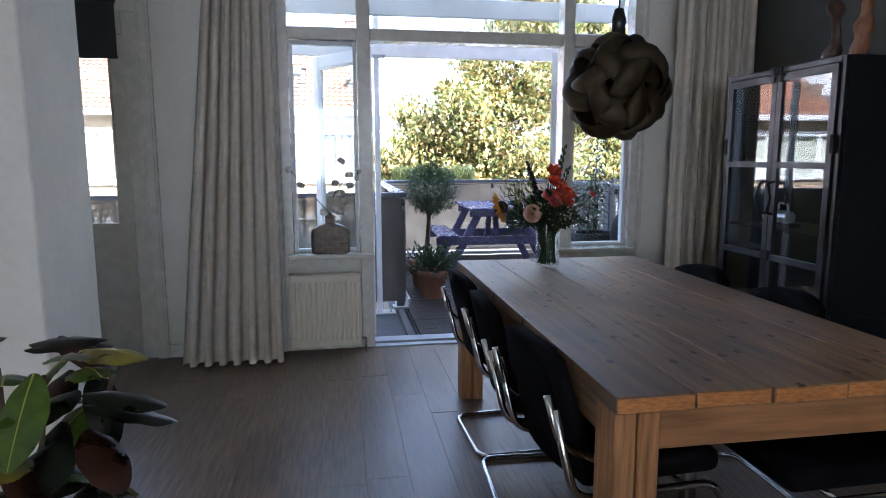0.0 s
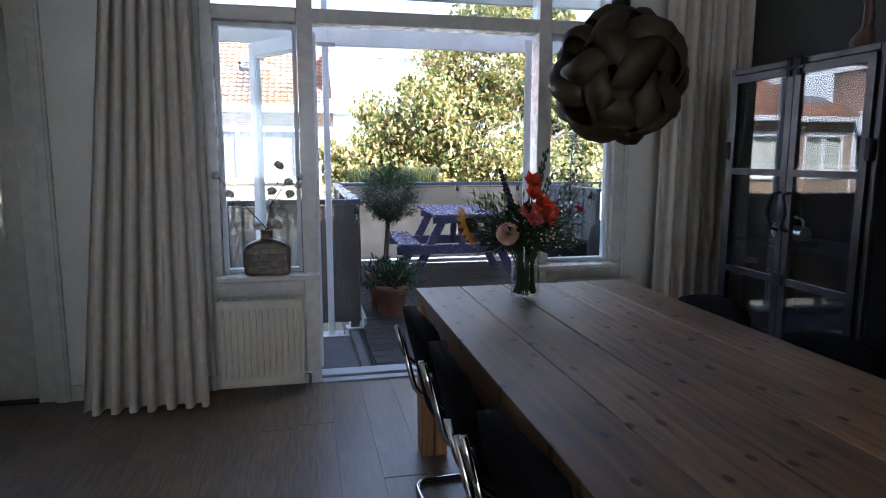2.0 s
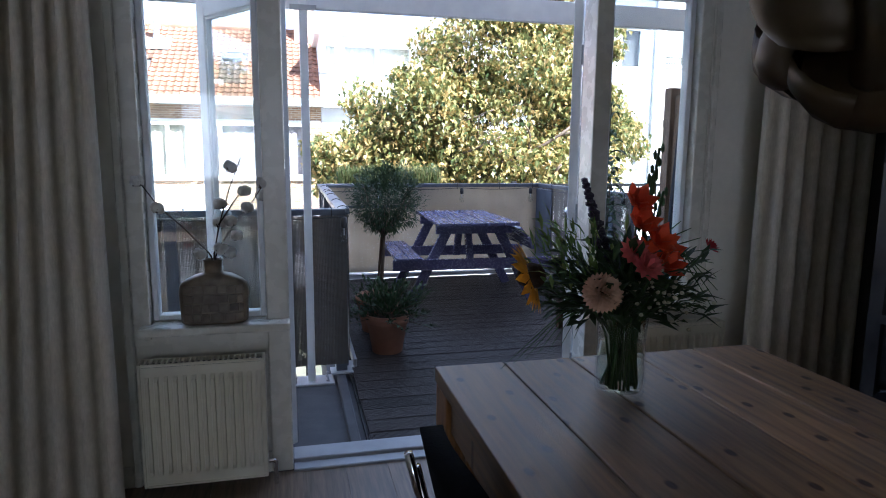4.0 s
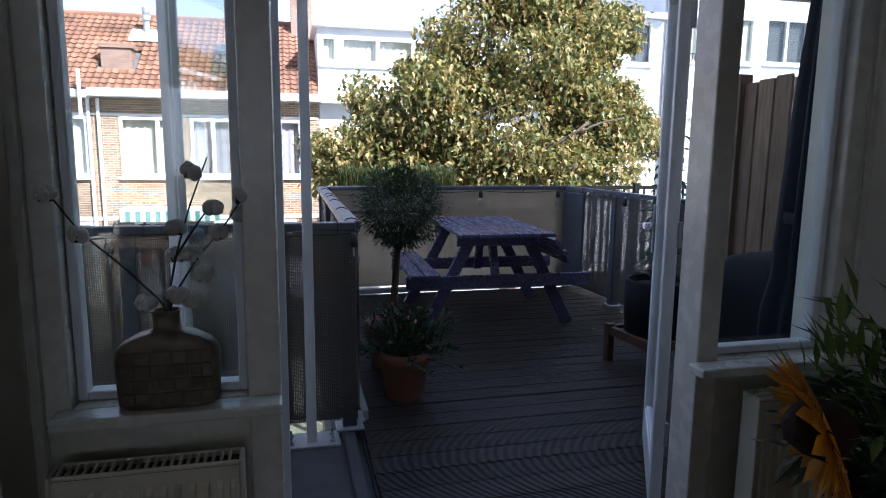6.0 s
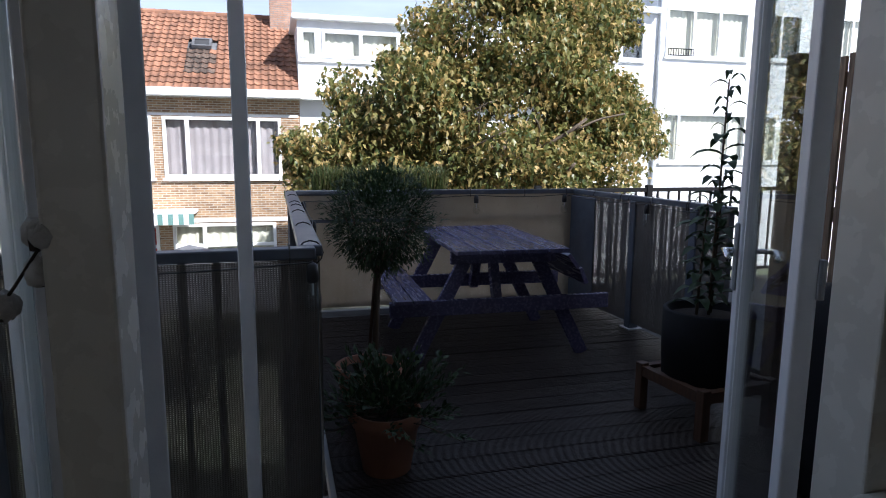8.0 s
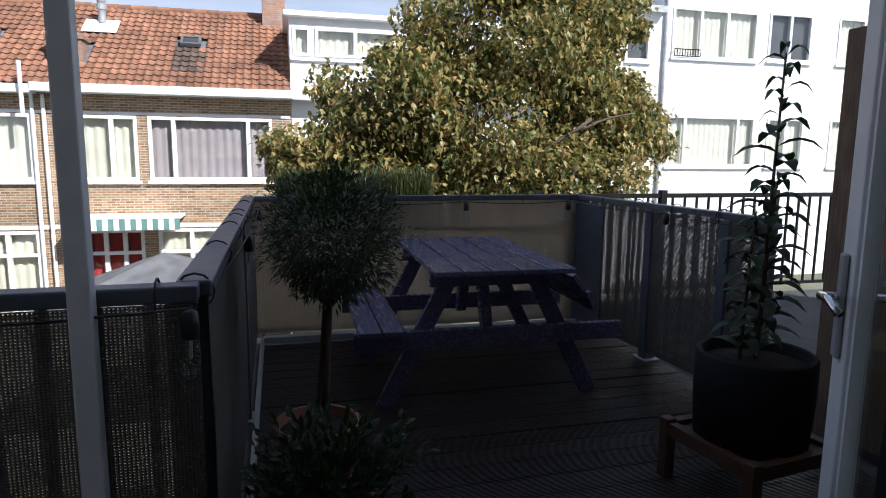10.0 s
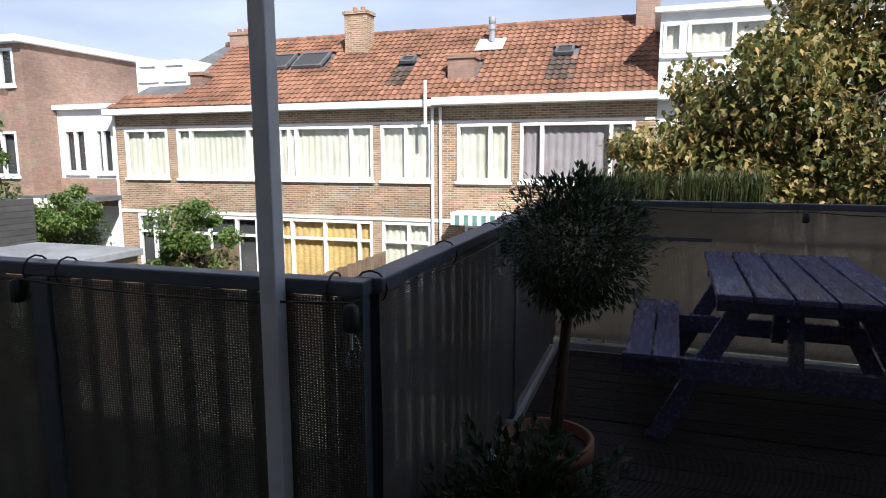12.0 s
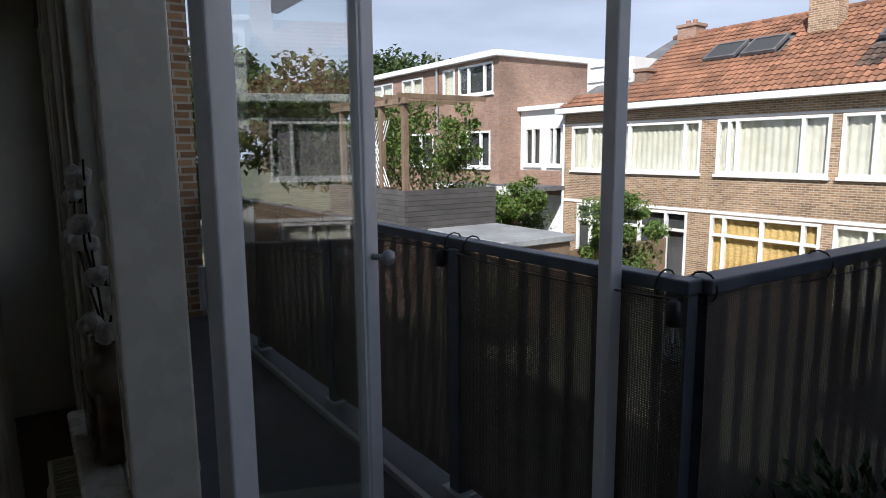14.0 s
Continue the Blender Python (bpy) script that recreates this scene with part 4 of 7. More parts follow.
# dormer at the far end of the row
part("dormer", B((-17.2, 19.0, 3.3, -14.9, 21.3, 4.72)), HOUSEWHITE, row, "white dormer with two small windows", w=True)
house_window(row, -17.1, -16.2, 3.95, 4.6, 18.97, (), None, sill=False)
house_window(row, -15.95, -15.0, 3.95, 4.6, 18.97, (), None, sill=False)
# striped awning
aw = thing("awning", (-3.2, 17.9, -0.35), label="white awning with green-striped valance over a back door", category="awning")
part("cover", B((-1.35, -0.75, -0.02, 1.3, 0.08, 0.06), bevel=0.01), RENDERW, aw)
STRIPE = mat("sea_green_stripe", (0.16, 0.30, 0.27), rough=0.8)
for i in range(20):
    part("valance_strip", B((-1.33 + i * 0.13, -0.76, -0.30, -1.2 + i * 0.13 - 0.004, -0.745, -0.02)), STRIPE if i % 2 else RENDERW, aw)

# white upper storey and its brick front right of the row
wb = thing("white_house", (6.0, 18.2, -3.2), label="white rendered house with flat roof behind the tree", category="house")
hw = [(1.02, 1.5, 3.95, 4.72, ()), (1.62, 4.95, 3.95, 4.72, (0.33, 0.66)), (6.2, 7.4, 3.95, 4.72, (0.5,)), (8.4, 9.5, 3.95, 4.72, (0.5,))]
part("wall", (wall_bm(0.94, 11.0, 2.9, 4.95, 18.0, [q[:4] for q in hw])), RENDERW, wb, w=True)
part("wall", B((0.96, 18.02, -3.2, 11.0, 18.3, 2.9)), RENDERW, wb, w=True)
part("side_wall", B((0.94, 18.25, 2.9, 1.2, 24, 4.95)), RENDERW, wb, w=True)
part("roof_edge", B((0.78, 17.8, 4.95, 11.0, 24.0, 5.1), bevel=0.02), HOUSEWHITE, wb, w=True)
part("gutter", B((0.98, 17.6, 2.74, 11.0, 17.99, 2.95), bevel=0.015), HOUSEWHITE, wb, w=True)
part("sill_band", B((0.98, 17.93, 3.82, 5.1, 17.997, 3.88)), HOUSEWHITE, wb, w=True)
for a, b, c, d, sp in hw:
    house_window(wb, a, b, c, d, 18.0, sp, PALEC, sill=False)

# tall white house further on, its first bay lower than the rest
tw = thing("tall_white_house", (17, 20.2, -3.2), label="tall white rendered house with white windows", category="house")
tws = [(14.0, 17.5, 4.8, 6.5, (0.33, 0.64), PALEC), (18.0, 19.9, 4.85, 6.55, (0.5,), None), (21.1, 23.5, 4.85, 6.55, (0.5,), PALEC), (14.0, 17.7, 1.0, 2.8, (0.2, 0.8), PALEC), (18.25, 19.9, 1.0, 2.8, (0.5,), PALEC), (21.1, 22.7, 1.0, 2.8, (0.5,), PALEC), (24.6, 27, 4.85, 6.55, (0.5,), PALEC), (24.6, 27, 1.0, 2.8, (0.5,), PALEC)]
tws_low = [(12.2, 13.15, 4.6, 6.1, (), None), (12.2, 13.25, 0.9, 2.75, (), PALEC), (10.2, 11.2, 4.6, 6.1, (), None), (10.2, 11.2, 0.9, 2.75, (), PALEC)]
part("wall", (wall_bm(9.6, 13.6, -3.2, 6.2, 20.0, [t[:4] for t in tws_low])), RENDERW, tw, w=True)
part("wall", (wall_bm(13.6, 30, -3.2, 7.8, 20.0, [t[:4] for t in tws])), RENDERW, tw, w=True)
part("roof_edge", B((9.4, 19.7, 6.2, 13.6, 24, 6.42)), ZINC, tw, w=True)
part("roof_edge", B((13.6, 19.7, 7.8, 30, 24, 8.0)), ZINC, tw, w=True)
part("drainpipe", tube([(13.7, 19.93, -3.2), (13.7, 19.93, 7.8)], 0.06), ZINC, tw, w=True)
part("side_wall", B((9.6, 20.25, 2.9, 9.85, 24, 6.2)), RENDERW, tw, w=True)
part("side_wall", B((13.6, 20.25, 6.2, 13.85, 24, 7.8)), RENDERW, tw, w=True)
for a, b, c, d, sp, cu in tws + tws_low:
    house_window(tw, a, b, c, d, 20.0, sp, cu)
guard = part("balcony_guard", B((14.05, 19.86, 4.82, 15.1, 19.89, 4.85), (14.05, 19.86, 5.05, 15.1, 19.89, 5.08), *[(14.05 + 0.105 * i, 19.866, 4.85, 14.07 + 0.105 * i, 19.884, 5.05) for i in range(11)]), BLACKMETAL, tw, w=True)

# three-storey brick block at the other end, and the low white link beside it
bl = thing("brick_block", (-26, 17.2, -3.2), label="red-brown brick block with white flat roof edge", category="house")
bw = [(-24.6, -23.6, 3.8, 5.1, (), PALEC), (-23.3, -20.7, 3.8, 5.1, (0.3, 0.75), None), (-28.5, -26.4, 3.6, 5.0, (0.5,), PALEC), (-32, -29.5, 3.6, 5.0, (0.5,), PALEC), (-23.3, -20.9, 0.6, 2.2, (0.3, 0.7), None), (-28, -25.5, 0.6, 2.2, (0.5,), None), (-23.0, -21.0, -2.6, -0.8, (0.5,), None)]
part("wall", (wall_bm(-34, -20.3, -3.2, 5.3, 17.0, [t[:4] for t in bw])), BRICK_RED, bl, w=True)
part("side_wall", B((-20.55, 17.25, -3.2, -20.3, 23.5, 5.3)), BRICK_RED, bl, w=True)
part("roof_edge", B((-34.2, 16.7, 5.25, -20.15, 23.6, 5.5), bevel=0.02), HOUSEWHITE, bl, w=True)
for a, b, c, d, s, cu in bw:
    house_window(bl, a, b, c, d, 17.0, s, cu)
part("drainpipe", tube([(-25.0, 16.9, -3.2), (-25.0, 16.9, 6.0)], 0.06), ZINC, bl, w=True)
lk = thing("white_link_house", (-18.9, 18.5, -3.2), label="low white house front with flat roof between brick houses", category="house")
lw = [(-20.0, -18.95, 0.7, 2.3, (0.5,), None), (-18.5, -17.7, 0.7, 2.3, (0.4,), None)]
part("wall", (wall_bm(-20.29, -17.46, -3.2, 3.0, 18.2, [t[:4] for t in lw])), RENDERW, lk, w=True)
part("brick_apron", B((-20.25, 18.1, -0.5, -17.5, 18.196, 0.5)), BRICK_RED, lk, w=True)
part("roof_edge", B((-20.29, 18.0, 3.0, -17.46, 23, 3.18)), HOUSEWHITE, lk, w=True)
part("canopy", B((-22.5, 15.2, -0.25, -17.3, 18.0, -0.08)), LEAD, lk, w=True)
part("canopy_edge", B((-22.5, 15.12, -0.32, -17.3, 15.2, -0.02)), HOUSEWHITE, lk, w=True)
for a, b, c, d, s, cu in lw:
    house_window(lk, a, b, c, d, 18.2, s, cu)


# ---------------------------------------------------------------- dining table
TX0, TX1, TY0, TY1, TZ = 0.415, 1.475, -3.05, -0.96, 0.77
table = thing("dining_table", (0.945, -2.0, 0), label="rustic scaffold-wood dining table with thick square legs", category="table")
pw = (TX1 - TX0) / 5
for i in range(5):
    part("tabletop_plank", B((TX0 + i * pw + 0.0025, TY0 + (0.0, 0.006, 0.002, 0.008, 0.003)[i], TZ - 0.045, TX0 + (i + 1) * pw - 0.0025, TY1, TZ - (0, 0.001, 0, 0.0015, 0.0005)[i]), bevel=0.004, seg=2), TABLEWOOD, table, w=True)
for i in range(5):
    y = TY0 + (0.0, 0.006, 0.002, 0.008, 0.003)[i]
    part("end_grain", B((TX0 + i * pw + 0.006, y - 0.0015, TZ - 0.041, TX0 + (i + 1) * pw - 0.006, y + 0.0005, TZ - 0.005)), ENDGRAIN, table, w=True)
for x in (TX0 + 0.005, TX1 - 0.125):
    for y in (TY0 + 0.01, TY1 - 0.13):
        part("leg", B((x, y, 0, x + 0.058, y + 0.12, TZ - 0.045), (x + 0.062, y, 0, x + 0.12, y + 0.12, TZ - 0.045), bevel=0.004), TABLELEG, table, w=True)
part("apron", B((TX0 + 0.125, TY0 + 0.02, TZ - 0.15, TX1 - 0.125, TY0 + 0.05, TZ - 0.045), bevel=0.003), TABLEAPRON, table, w=True)
part("apron", B((TX0 + 0.125, TY1 - 0.05, TZ - 0.15, TX1 - 0.125, TY1 - 0.02, TZ - 0.045), bevel=0.003), TABLEAPRON, table, w=True)
for x in (TX0 + 0.02, TX1 - 0.05):
    part("apron", B((x, TY0 + 0.13, TZ - 0.15, x + 0.03, TY1 - 0.13, TZ - 0.045), bevel=0.003), TABLEWOOD, table, w=True)


# ---------------------------------------------------------------- chairs: cantilever frame, black velvet
def chair():
    """Faces +x; local origin on the floor below the middle of the seat."""
    c = thing("dining_chair", (0, 0, 0), label="black velvet cantilever dining chair with chrome tube frame", category="chair", group="chairs round the dining table")
    h = 0.23
    seat = B((-0.22, -h + 0.01, 0.40, 0.24, h - 0.01, 0.475), bevel=0.03, seg=3)
    part("seat", seat, VELVET, c, smooth=True)
    bm = bmesh.new()
    cols = []
    for i in range(9):
        u = -1 + 2 * i / 8
        col = []
        for j in range(9):
            v = j / 8
            z = 0.43 + 0.385 * v - 0.035 * (abs(u) ** 3) * (v > 0.6)
            w_ = h - 0.015 - (0.03 * max(0, v - 0.7) / 0.3)
            x = -0.23 - 0.09 * v + 0.03 * (u * u)
            col.append((x, u * w_, z))
        cols.append(col)
    fr = [[bm.verts.new((x + 0.026, y, z)) for x, y, z in col] for col in cols]
    bk = [[bm.verts.new((x - 0.026, y, z)) for x, y, z in col] for col in cols]
    for i in range(8):
        for j in range(8):
            bm.faces.new((fr[i][j], fr[i + 1][j], fr[i + 1][j + 1], fr[i][j + 1]))
            bm.faces.new((bk[i][j], bk[i][j + 1], bk[i + 1][j + 1], bk[i + 1][j]))
    for i in range(8):
        bm.faces.new((fr[i][8], fr[i + 1][8], bk[i + 1][8], bk[i][8]))
        bm.faces.new((fr[i][0], bk[i][0], bk[i + 1][0], fr[i + 1][0]))
    for j in range(8):
        bm.faces.new((fr[0][j], fr[0][j + 1], bk[0][j + 1], bk[0][j]))
        bm.faces.new((fr[8][j], bk[8][j], bk[8][j + 1], fr[8][j + 1]))
    bmesh.ops.bevel(bm, geom=[e for e in bm.edges if e.calc_face_angle(0) > 1.0], offset=0.012, segments=2, affect="EDGES")
    part("backrest", bm, VELVET, c, smooth=True)
    for s in (-1, 1):
        y = s * (h + 0.008)
        pts = arc([(-0.315, y, 0.66), (-0.25, y, 0.385), (0.20, y, 0.385), (0.245, y, 0.30), (0.245, y, 0.012)], 0.07)
        part("side_tube", tube(pts, 0.0125, 10), CHROME, c, smooth=True)
        part("arm_bracket", tube(arc([(-0.335, y * 0.96, 0.70), (-0.30, y, 0.56), (-0.20, y, 0.50), (-0.08, y, 0.485)], 0.05), 0.011, 10), CHROME, c, smooth=True)
    base = arc([(0.245, h + 0.008, 0.012), (-0.26, h + 0.008, 0.012), (-0.26, -h - 0.008, 0.012), (0.245, -h - 0.008, 0.012)], 0.07)
    part("floor_tube", tube(base, 0.012, 10), CHROME, c, smooth=True)
    part("cross_bar", tube([(0.1, -h, 0.385), (0.1, h, 0.385)], 0.010, 8), CHROME, c, smooth=True)
    return c


c0 = chair()
c0.matrix_basis = pose(0.615, -1.55, 0, 0, 0, 2)
for x, y, a in ((0.615, -2.06, -3), (0.635, -2.58, 4), (1.22, -1.62, 182), (1.24, -2.18, 178), (1.23, -2.72, 181)):
    copy_thing(c0, pose(x, y, 0, 0, 0, a))

# ---------------------------------------------------------------- steel cabinet
CX, CY0, CY1, CZ = 2.135, -1.70, -0.78, 1.82
cab = thing("display_cabinet", (CX + 0.24, -1.24, 0), label="black steel display cabinet with two glazed doors", category="cabinet")
for nm, bx in (("side_panel", (CX + 0.03, CY0, 0.08, CX + 0.50, CY0 + 0.02, CZ)), ("side_panel", (CX + 0.03, CY1 - 0.02, 0.08, CX + 0.50, CY1, CZ)), ("back_panel", (CX + 0.48, CY0 + 0.02, 0.08, CX + 0.50, CY1 - 0.02, CZ)), ("top_panel", (CX + 0.03, CY0 + 0.02, CZ - 0.02, CX + 0.48, CY1 - 0.02, CZ)), ("bottom_panel", (CX + 0.03, CY0 + 0.02, 0.08, CX + 0.48, CY1 - 0.02, 0.1))):
    part(nm, B(bx), BLACKMETAL, cab, w=True)
part("face_frame", B((CX, CY0, 0.08, CX + 0.03, CY0 + 0.03, CZ), (CX, CY1 - 0.03, 0.08, CX + 0.03, CY1, CZ), (CX, CY0 + 0.03, CZ - 0.03, CX + 0.03, CY1 - 0.03, CZ), (CX, CY0 + 0.03, 0.08, CX + 0.03, CY1 - 0.03, 0.11), bevel=0.003), DARKMETAL, cab, w=True)
for z in (0.5, 0.93, 1.33):
    part("shelf", B((CX + 0.05, CY0 + 0.02, z, CX + 0.47, CY1 - 0.02, z + 0.012)), CABGLASS if z > 1 else BLACKMETAL, cab, w=True)
for y in (CY0 + 0.05, CY1 - 0.05):
    for x in (CX + 0.04, CX + 0.46):
        part("foot", B((x - 0.02, y - 0.02, 0, x + 0.02, y + 0.02, 0.08)), DARKMETAL, cab, w=True)
mid = (CY0 + CY1) / 2
for y0, y1, hy in ((CY0 + 0.034, mid - 0.003, mid - 0.03), (mid + 0.003, CY1 - 0.034, mid + 0.03)):
    x0, x1, f = CX - 0.012, CX + 0.012, 0.038
    zs = [0.115, 0.79, 1.30, CZ - 0.035]
    bm = wall_bm(y0, y1, zs[0], zs[3], x0, [(y0 + f, y1 - f, zs[0] + f, zs[1] - 0.016), (y0 + f, y1 - f, zs[1] + 0.016, zs[2] - 0.016), (y0 + f, y1 - f, zs[2] + 0.016, zs[3] - f)], x1 - x0)
    for v in bm.verts:
        v.co = (v.co.y, v.co.x, v.co.z)
    bmesh.ops.recalc_face_normals(bm, faces=bm.faces)
    dr = part("cabinet_door", bm, DARKMETAL, cab, w=True)
    off = Matrix.Translation(-cab.matrix_basis.translation)
    for z0, z1 in zip(zs, zs[1:]):
        g = part("pane", B((CX - 0.002, y0 + f, z0 + 0.016, CX + 0.002, y1 - f, z1 - 0.016)), CABGLASS, dr)
        g.matrix_basis = off
    hn = part("door_handle", tube(arc([(CX - 0.012, hy, 1.21), (CX - 0.05, hy, 1.20), (CX - 0.055, hy + (0.035 if hy > mid else -0.035), 1.12), (CX - 0.05, hy, 1.04), (CX - 0.012, hy, 1.03)], 0.012, 3), 0.007, 8), BLACKMETAL, dr, "black angular ring handle")
    hn.matrix_basis = off
    oy = CY0 + 0.03 if y0 < mid - 0.1 else CY1 - 0.03
    for z in (0.35, 1.36):
        hi = part("hinge", B((CX - 0.02, oy - 0.014, z, CX - 0.002, oy + 0.014, z + 0.09), bevel=0.003), BLACKMETAL, dr)
        hi.matrix_basis = off
    bo = part("bolt", B((CX - 0.022, hy - 0.012, CZ - 0.08, CX - 0.012, hy + 0.012, CZ + 0.005), (CX - 0.026, hy - 0.03, CZ - 0.05, CX - 0.014, hy + 0.03, CZ - 0.04)), BLACKMETAL, dr)
    bo.matrix_basis = off
lt = part("latch", B((CX - 0.026, mid - 0.035, 0.77, CX - 0.012, mid + 0.035, 0.83), bevel=0.004), BLACKMETAL, cab, w=True)


# ---------------------------------------------------------------- curtains
def curtain(x0, x1, y, z0, z1, folds, label, seed, xt0, xt1):
    rng = random.Random(seed)
    c = thing("curtain", ((x0 + x1) / 2, y, z0), label=label, category="curtain")
    n, cols = folds * 20, []
    bm = bmesh.new()
    ph = [rng.uniform(-0.5, 0.5) for _ in range(folds + 2)]
    am = [rng.uniform(0.65, 1.15) for _ in range(folds + 2)]
    for i in range(n + 1):
        u = i / n
        k = u * folds
        a = am[int(k)] * (1 - k % 1) + am[int(k) + 1] * (k % 1)
        p = ph[int(k)] * (1 - k % 1) + ph[int(k) + 1] * (k % 1)
        col = []
        for j in range(15):
            v = j / 14
            a0, a1 = x0 + (xt0 - x0) * v, x1 + (xt1 - x1) * v
            x = a0 + (a1 - a0) * u - 0.0085 * a * math.sin(2 * (2 * math.pi * k + p * (1 - v)))
            yy = y + (0.05 * (1 - 0.12 * v)) * a * math.sin(2 * math.pi * k + p * (1 - v)) + 0.006 * noise.noise(Vector((x * 4, v * 3, seed)))
            col.append(bm.verts.new((x, yy, z0 + (z1 - z0) * v + (0.002 * math.sin(k * 3) if j == 0 else 0))))
        cols.append(col)
    for A, C in zip(cols, cols[1:]):
        for j in range(14):
            bm.faces.new((A[j], C[j], C[j + 1], A[j + 1]))
    part("cloth", bm, CURTAIN, c, smooth=True, w=True)
    part("rail", B((x0 - 0.05, y - 0.012, z1, x1 + 0.05, y + 0.012, z1 + 0.025)), FRAME, c, w=True)
    return c


curtain(-1.25, -0.61, -0.27, 0.02, 2.85, 7, "heavy off-white linen curtain drawn aside in deep folds", 3, -0.96, -0.62)
curtain(2.10, 2.68, -0.20, 0.02, 2.85, 6, "heavy off-white linen curtain drawn to the dark wall", 5, 2.12, 2.68)


# ---------------------------------------------------------------- radiators
def radiator(x0, x1, z0, z1, y, label):
    r = thing("radiator", ((x0 + x1) / 2, y, z0), label=label, category="radiator")
    bm = bmesh.new()
    n = int((x1 - x0) / 0.0345)
    prof, rows = [], []
    for i in range(n):
        a = x0 + 0.012 + (x1 - x0 - 0.024) * i / n
        w_ = (x1 - x0 - 0.024) / n
        prof += [(a, 0), (a + w_ * 0.3, 0), (a + w_ * 0.4, 0.009), (a + w_ * 0.75, 0.009), (a + w_ * 0.85, 0)]
    prof.append((x1 - 0.012, 0))
    zz = [z0 + 0.012, z0 + 0.05, z0 + 0.07, z1 - 0.07, z1 - 0.05, z1 - 0.012]
    for j, z in enumerate(zz):
        k = 1.0 if 2 <= j <= 3 else 0.0
        rows.append([bm.verts.new((x, y - 0.04 - d * k, z)) for x, d in prof])
    for A, C in zip(rows, rows[1:]):
        for i in range(len(prof) - 1):
            bm.faces.new((A[i], A[i + 1], C[i + 1], C[i]))
    part("front_panel", bm, ENAMEL, r, w=True)
    part("casing", B((x0, y - 0.041, z0, x0 + 0.012, y + 0.04, z1), (x1 - 0.012, y - 0.041, z0, x1, y + 0.04, z1), (x0 + 0.012, y + 0.03, z0, x1 - 0.012, y + 0.04, z1), (x0 + 0.012, y - 0.041, z0, x1 - 0.012, y - 0.03, z0 + 0.012), (x0 + 0.012, y - 0.041, z1 - 0.012, x1 - 0.012, y - 0.03, z1), bevel=0.003), ENAMEL, r, w=True)
    part("grille_plate", B((x0 + 0.012, y - 0.03, z1 - 0.02, x1 - 0.012, y + 0.03, z1 - 0.016)), RUBBER, r, w=True)
    k = int((x1 - x0) / 0.022)
    for i in range(k):
        xx = x0 + 0.02 + (x1 - x0 - 0.04) * i / k
        part("grille_slat", B((xx, y - 0.03, z1 - 0.012, xx + 0.007, y + 0.03, z1 - 0.002)), ENAMEL, r, w=True)
    part("valve", tube(arc([(x1 + 0.0, y, z0 + 0.05), (x1 + 0.03, y, z0 + 0.05), (x1 + 0.03, y, 0.0)], 0.015), 0.009, 8), CHROME, r, w=True)
    part("bracket", B((x0 + 0.08, y + 0.04, z0 + 0.1, x0 + 0.12, -0.0 + 0.008, z1 - 0.1), (x1 - 0.12, y + 0.04, z0 + 0.1, x1 - 0.08, 0.008, z1 - 0.1)), ZINC, r, w=True)
    return r


radiator(-0.575, -0.10, 0.055, 0.565, -0.10, "cream enamelled panel radiator under the window sill")
radiator(1.50, 2.02, 0.055, 0.60, -0.10, "cream enamelled panel radiator behind the dining table")

# ---------------------------------------------------------------- picnic table
pt = thing("picnic_table", (1.665, 3.35, -0.02), -1.5, "purple stained wooden picnic table with fixed benches", "picnic table")
for i in range(5):
    part("tabletop_board", B((-0.375 + i * 0.152, -0.64, 0.755, -0.375 + i * 0.152 + 0.138, 0.64, 0.785), bevel=0.004), PURPLE, pt)
for k in (0, 1):
    x = -(0.56 + k * 0.125)
    part("bench_board", B((x - 0.058, -0.52, 0.43, x + 0.058, 0.68, 0.458), bevel=0.003), PURPLE, pt)
    fb = part("bench_board", B((-0.058, -0.55, -0.014, 0.058, 0.62, 0.014), bevel=0.003), PURPLE, pt, "bench board folded down beside the top")
    fb.matrix_basis = pose(0.44 + 0.075 * k, 0, 0.68 - 0.10 * k, 0, 52 + 14 * k, 0)
for y in (-0.42, 0.44):
    part("bench_beam", B((-0.76, y - 0.018, 0.33, 0.76, y + 0.018, 0.43), bevel=0.003), PURPLE, pt)
    part("top_beam", B((-0.36, y - 0.018, 0.665, 0.36, y + 0.018, 0.755), bevel=0.003), PURPLE, pt)
    for s in (-1, 1):
        bm = B((-0.045, -0.018, 0, 0.045, 0.018, 0.83), bevel=0.003)
        lg = part("leg", bm, PURPLE, pt)
        lg.matrix_basis = pose(s * 0.60, y + 0.04, 0, 0, -s * 27, 0)
for s in (-1, 1):
    br = part("brace", B((-0.03, -0.03, 0, 0.03, 0.03, 0.42)), PURPLE, pt)
    br.matrix_basis = pose(0, s * 0.30, 0.36, s * 22, 0, 0)


# ---------------------------------------------------------------- big tree
def limb(bm, p, d, r, length, depth, rng, tips):
    pts, q = [Vector(p)], Vector(d).normalized()
    for i in range(5):
        q = (q + Vector((rng.uniform(-0.25, 0.25), rng.uniform(-0.25, 0.25), rng.uniform(-0.08, 0.16)))).normalized()
        pts.append(pts[-1] + q * length / 5)
    tube(pts, r, 7, bm, r * 0.55)
    tips += pts[2:]
    if depth:
        for i in range(3 if depth > 1 else 2):
            b = pts[rng.randint(2, 5)]
            a = rng.uniform(0, 2 * math.pi)
            nd = (q * 0.5 + Vector((math.cos(a), math.sin(a), rng.uniform(-0.1, 0.7)))).normalized()
            limb(bm, b, nd, r * 0.5, length * rng.uniform(0.55, 0.8), depth - 1, rng, tips)


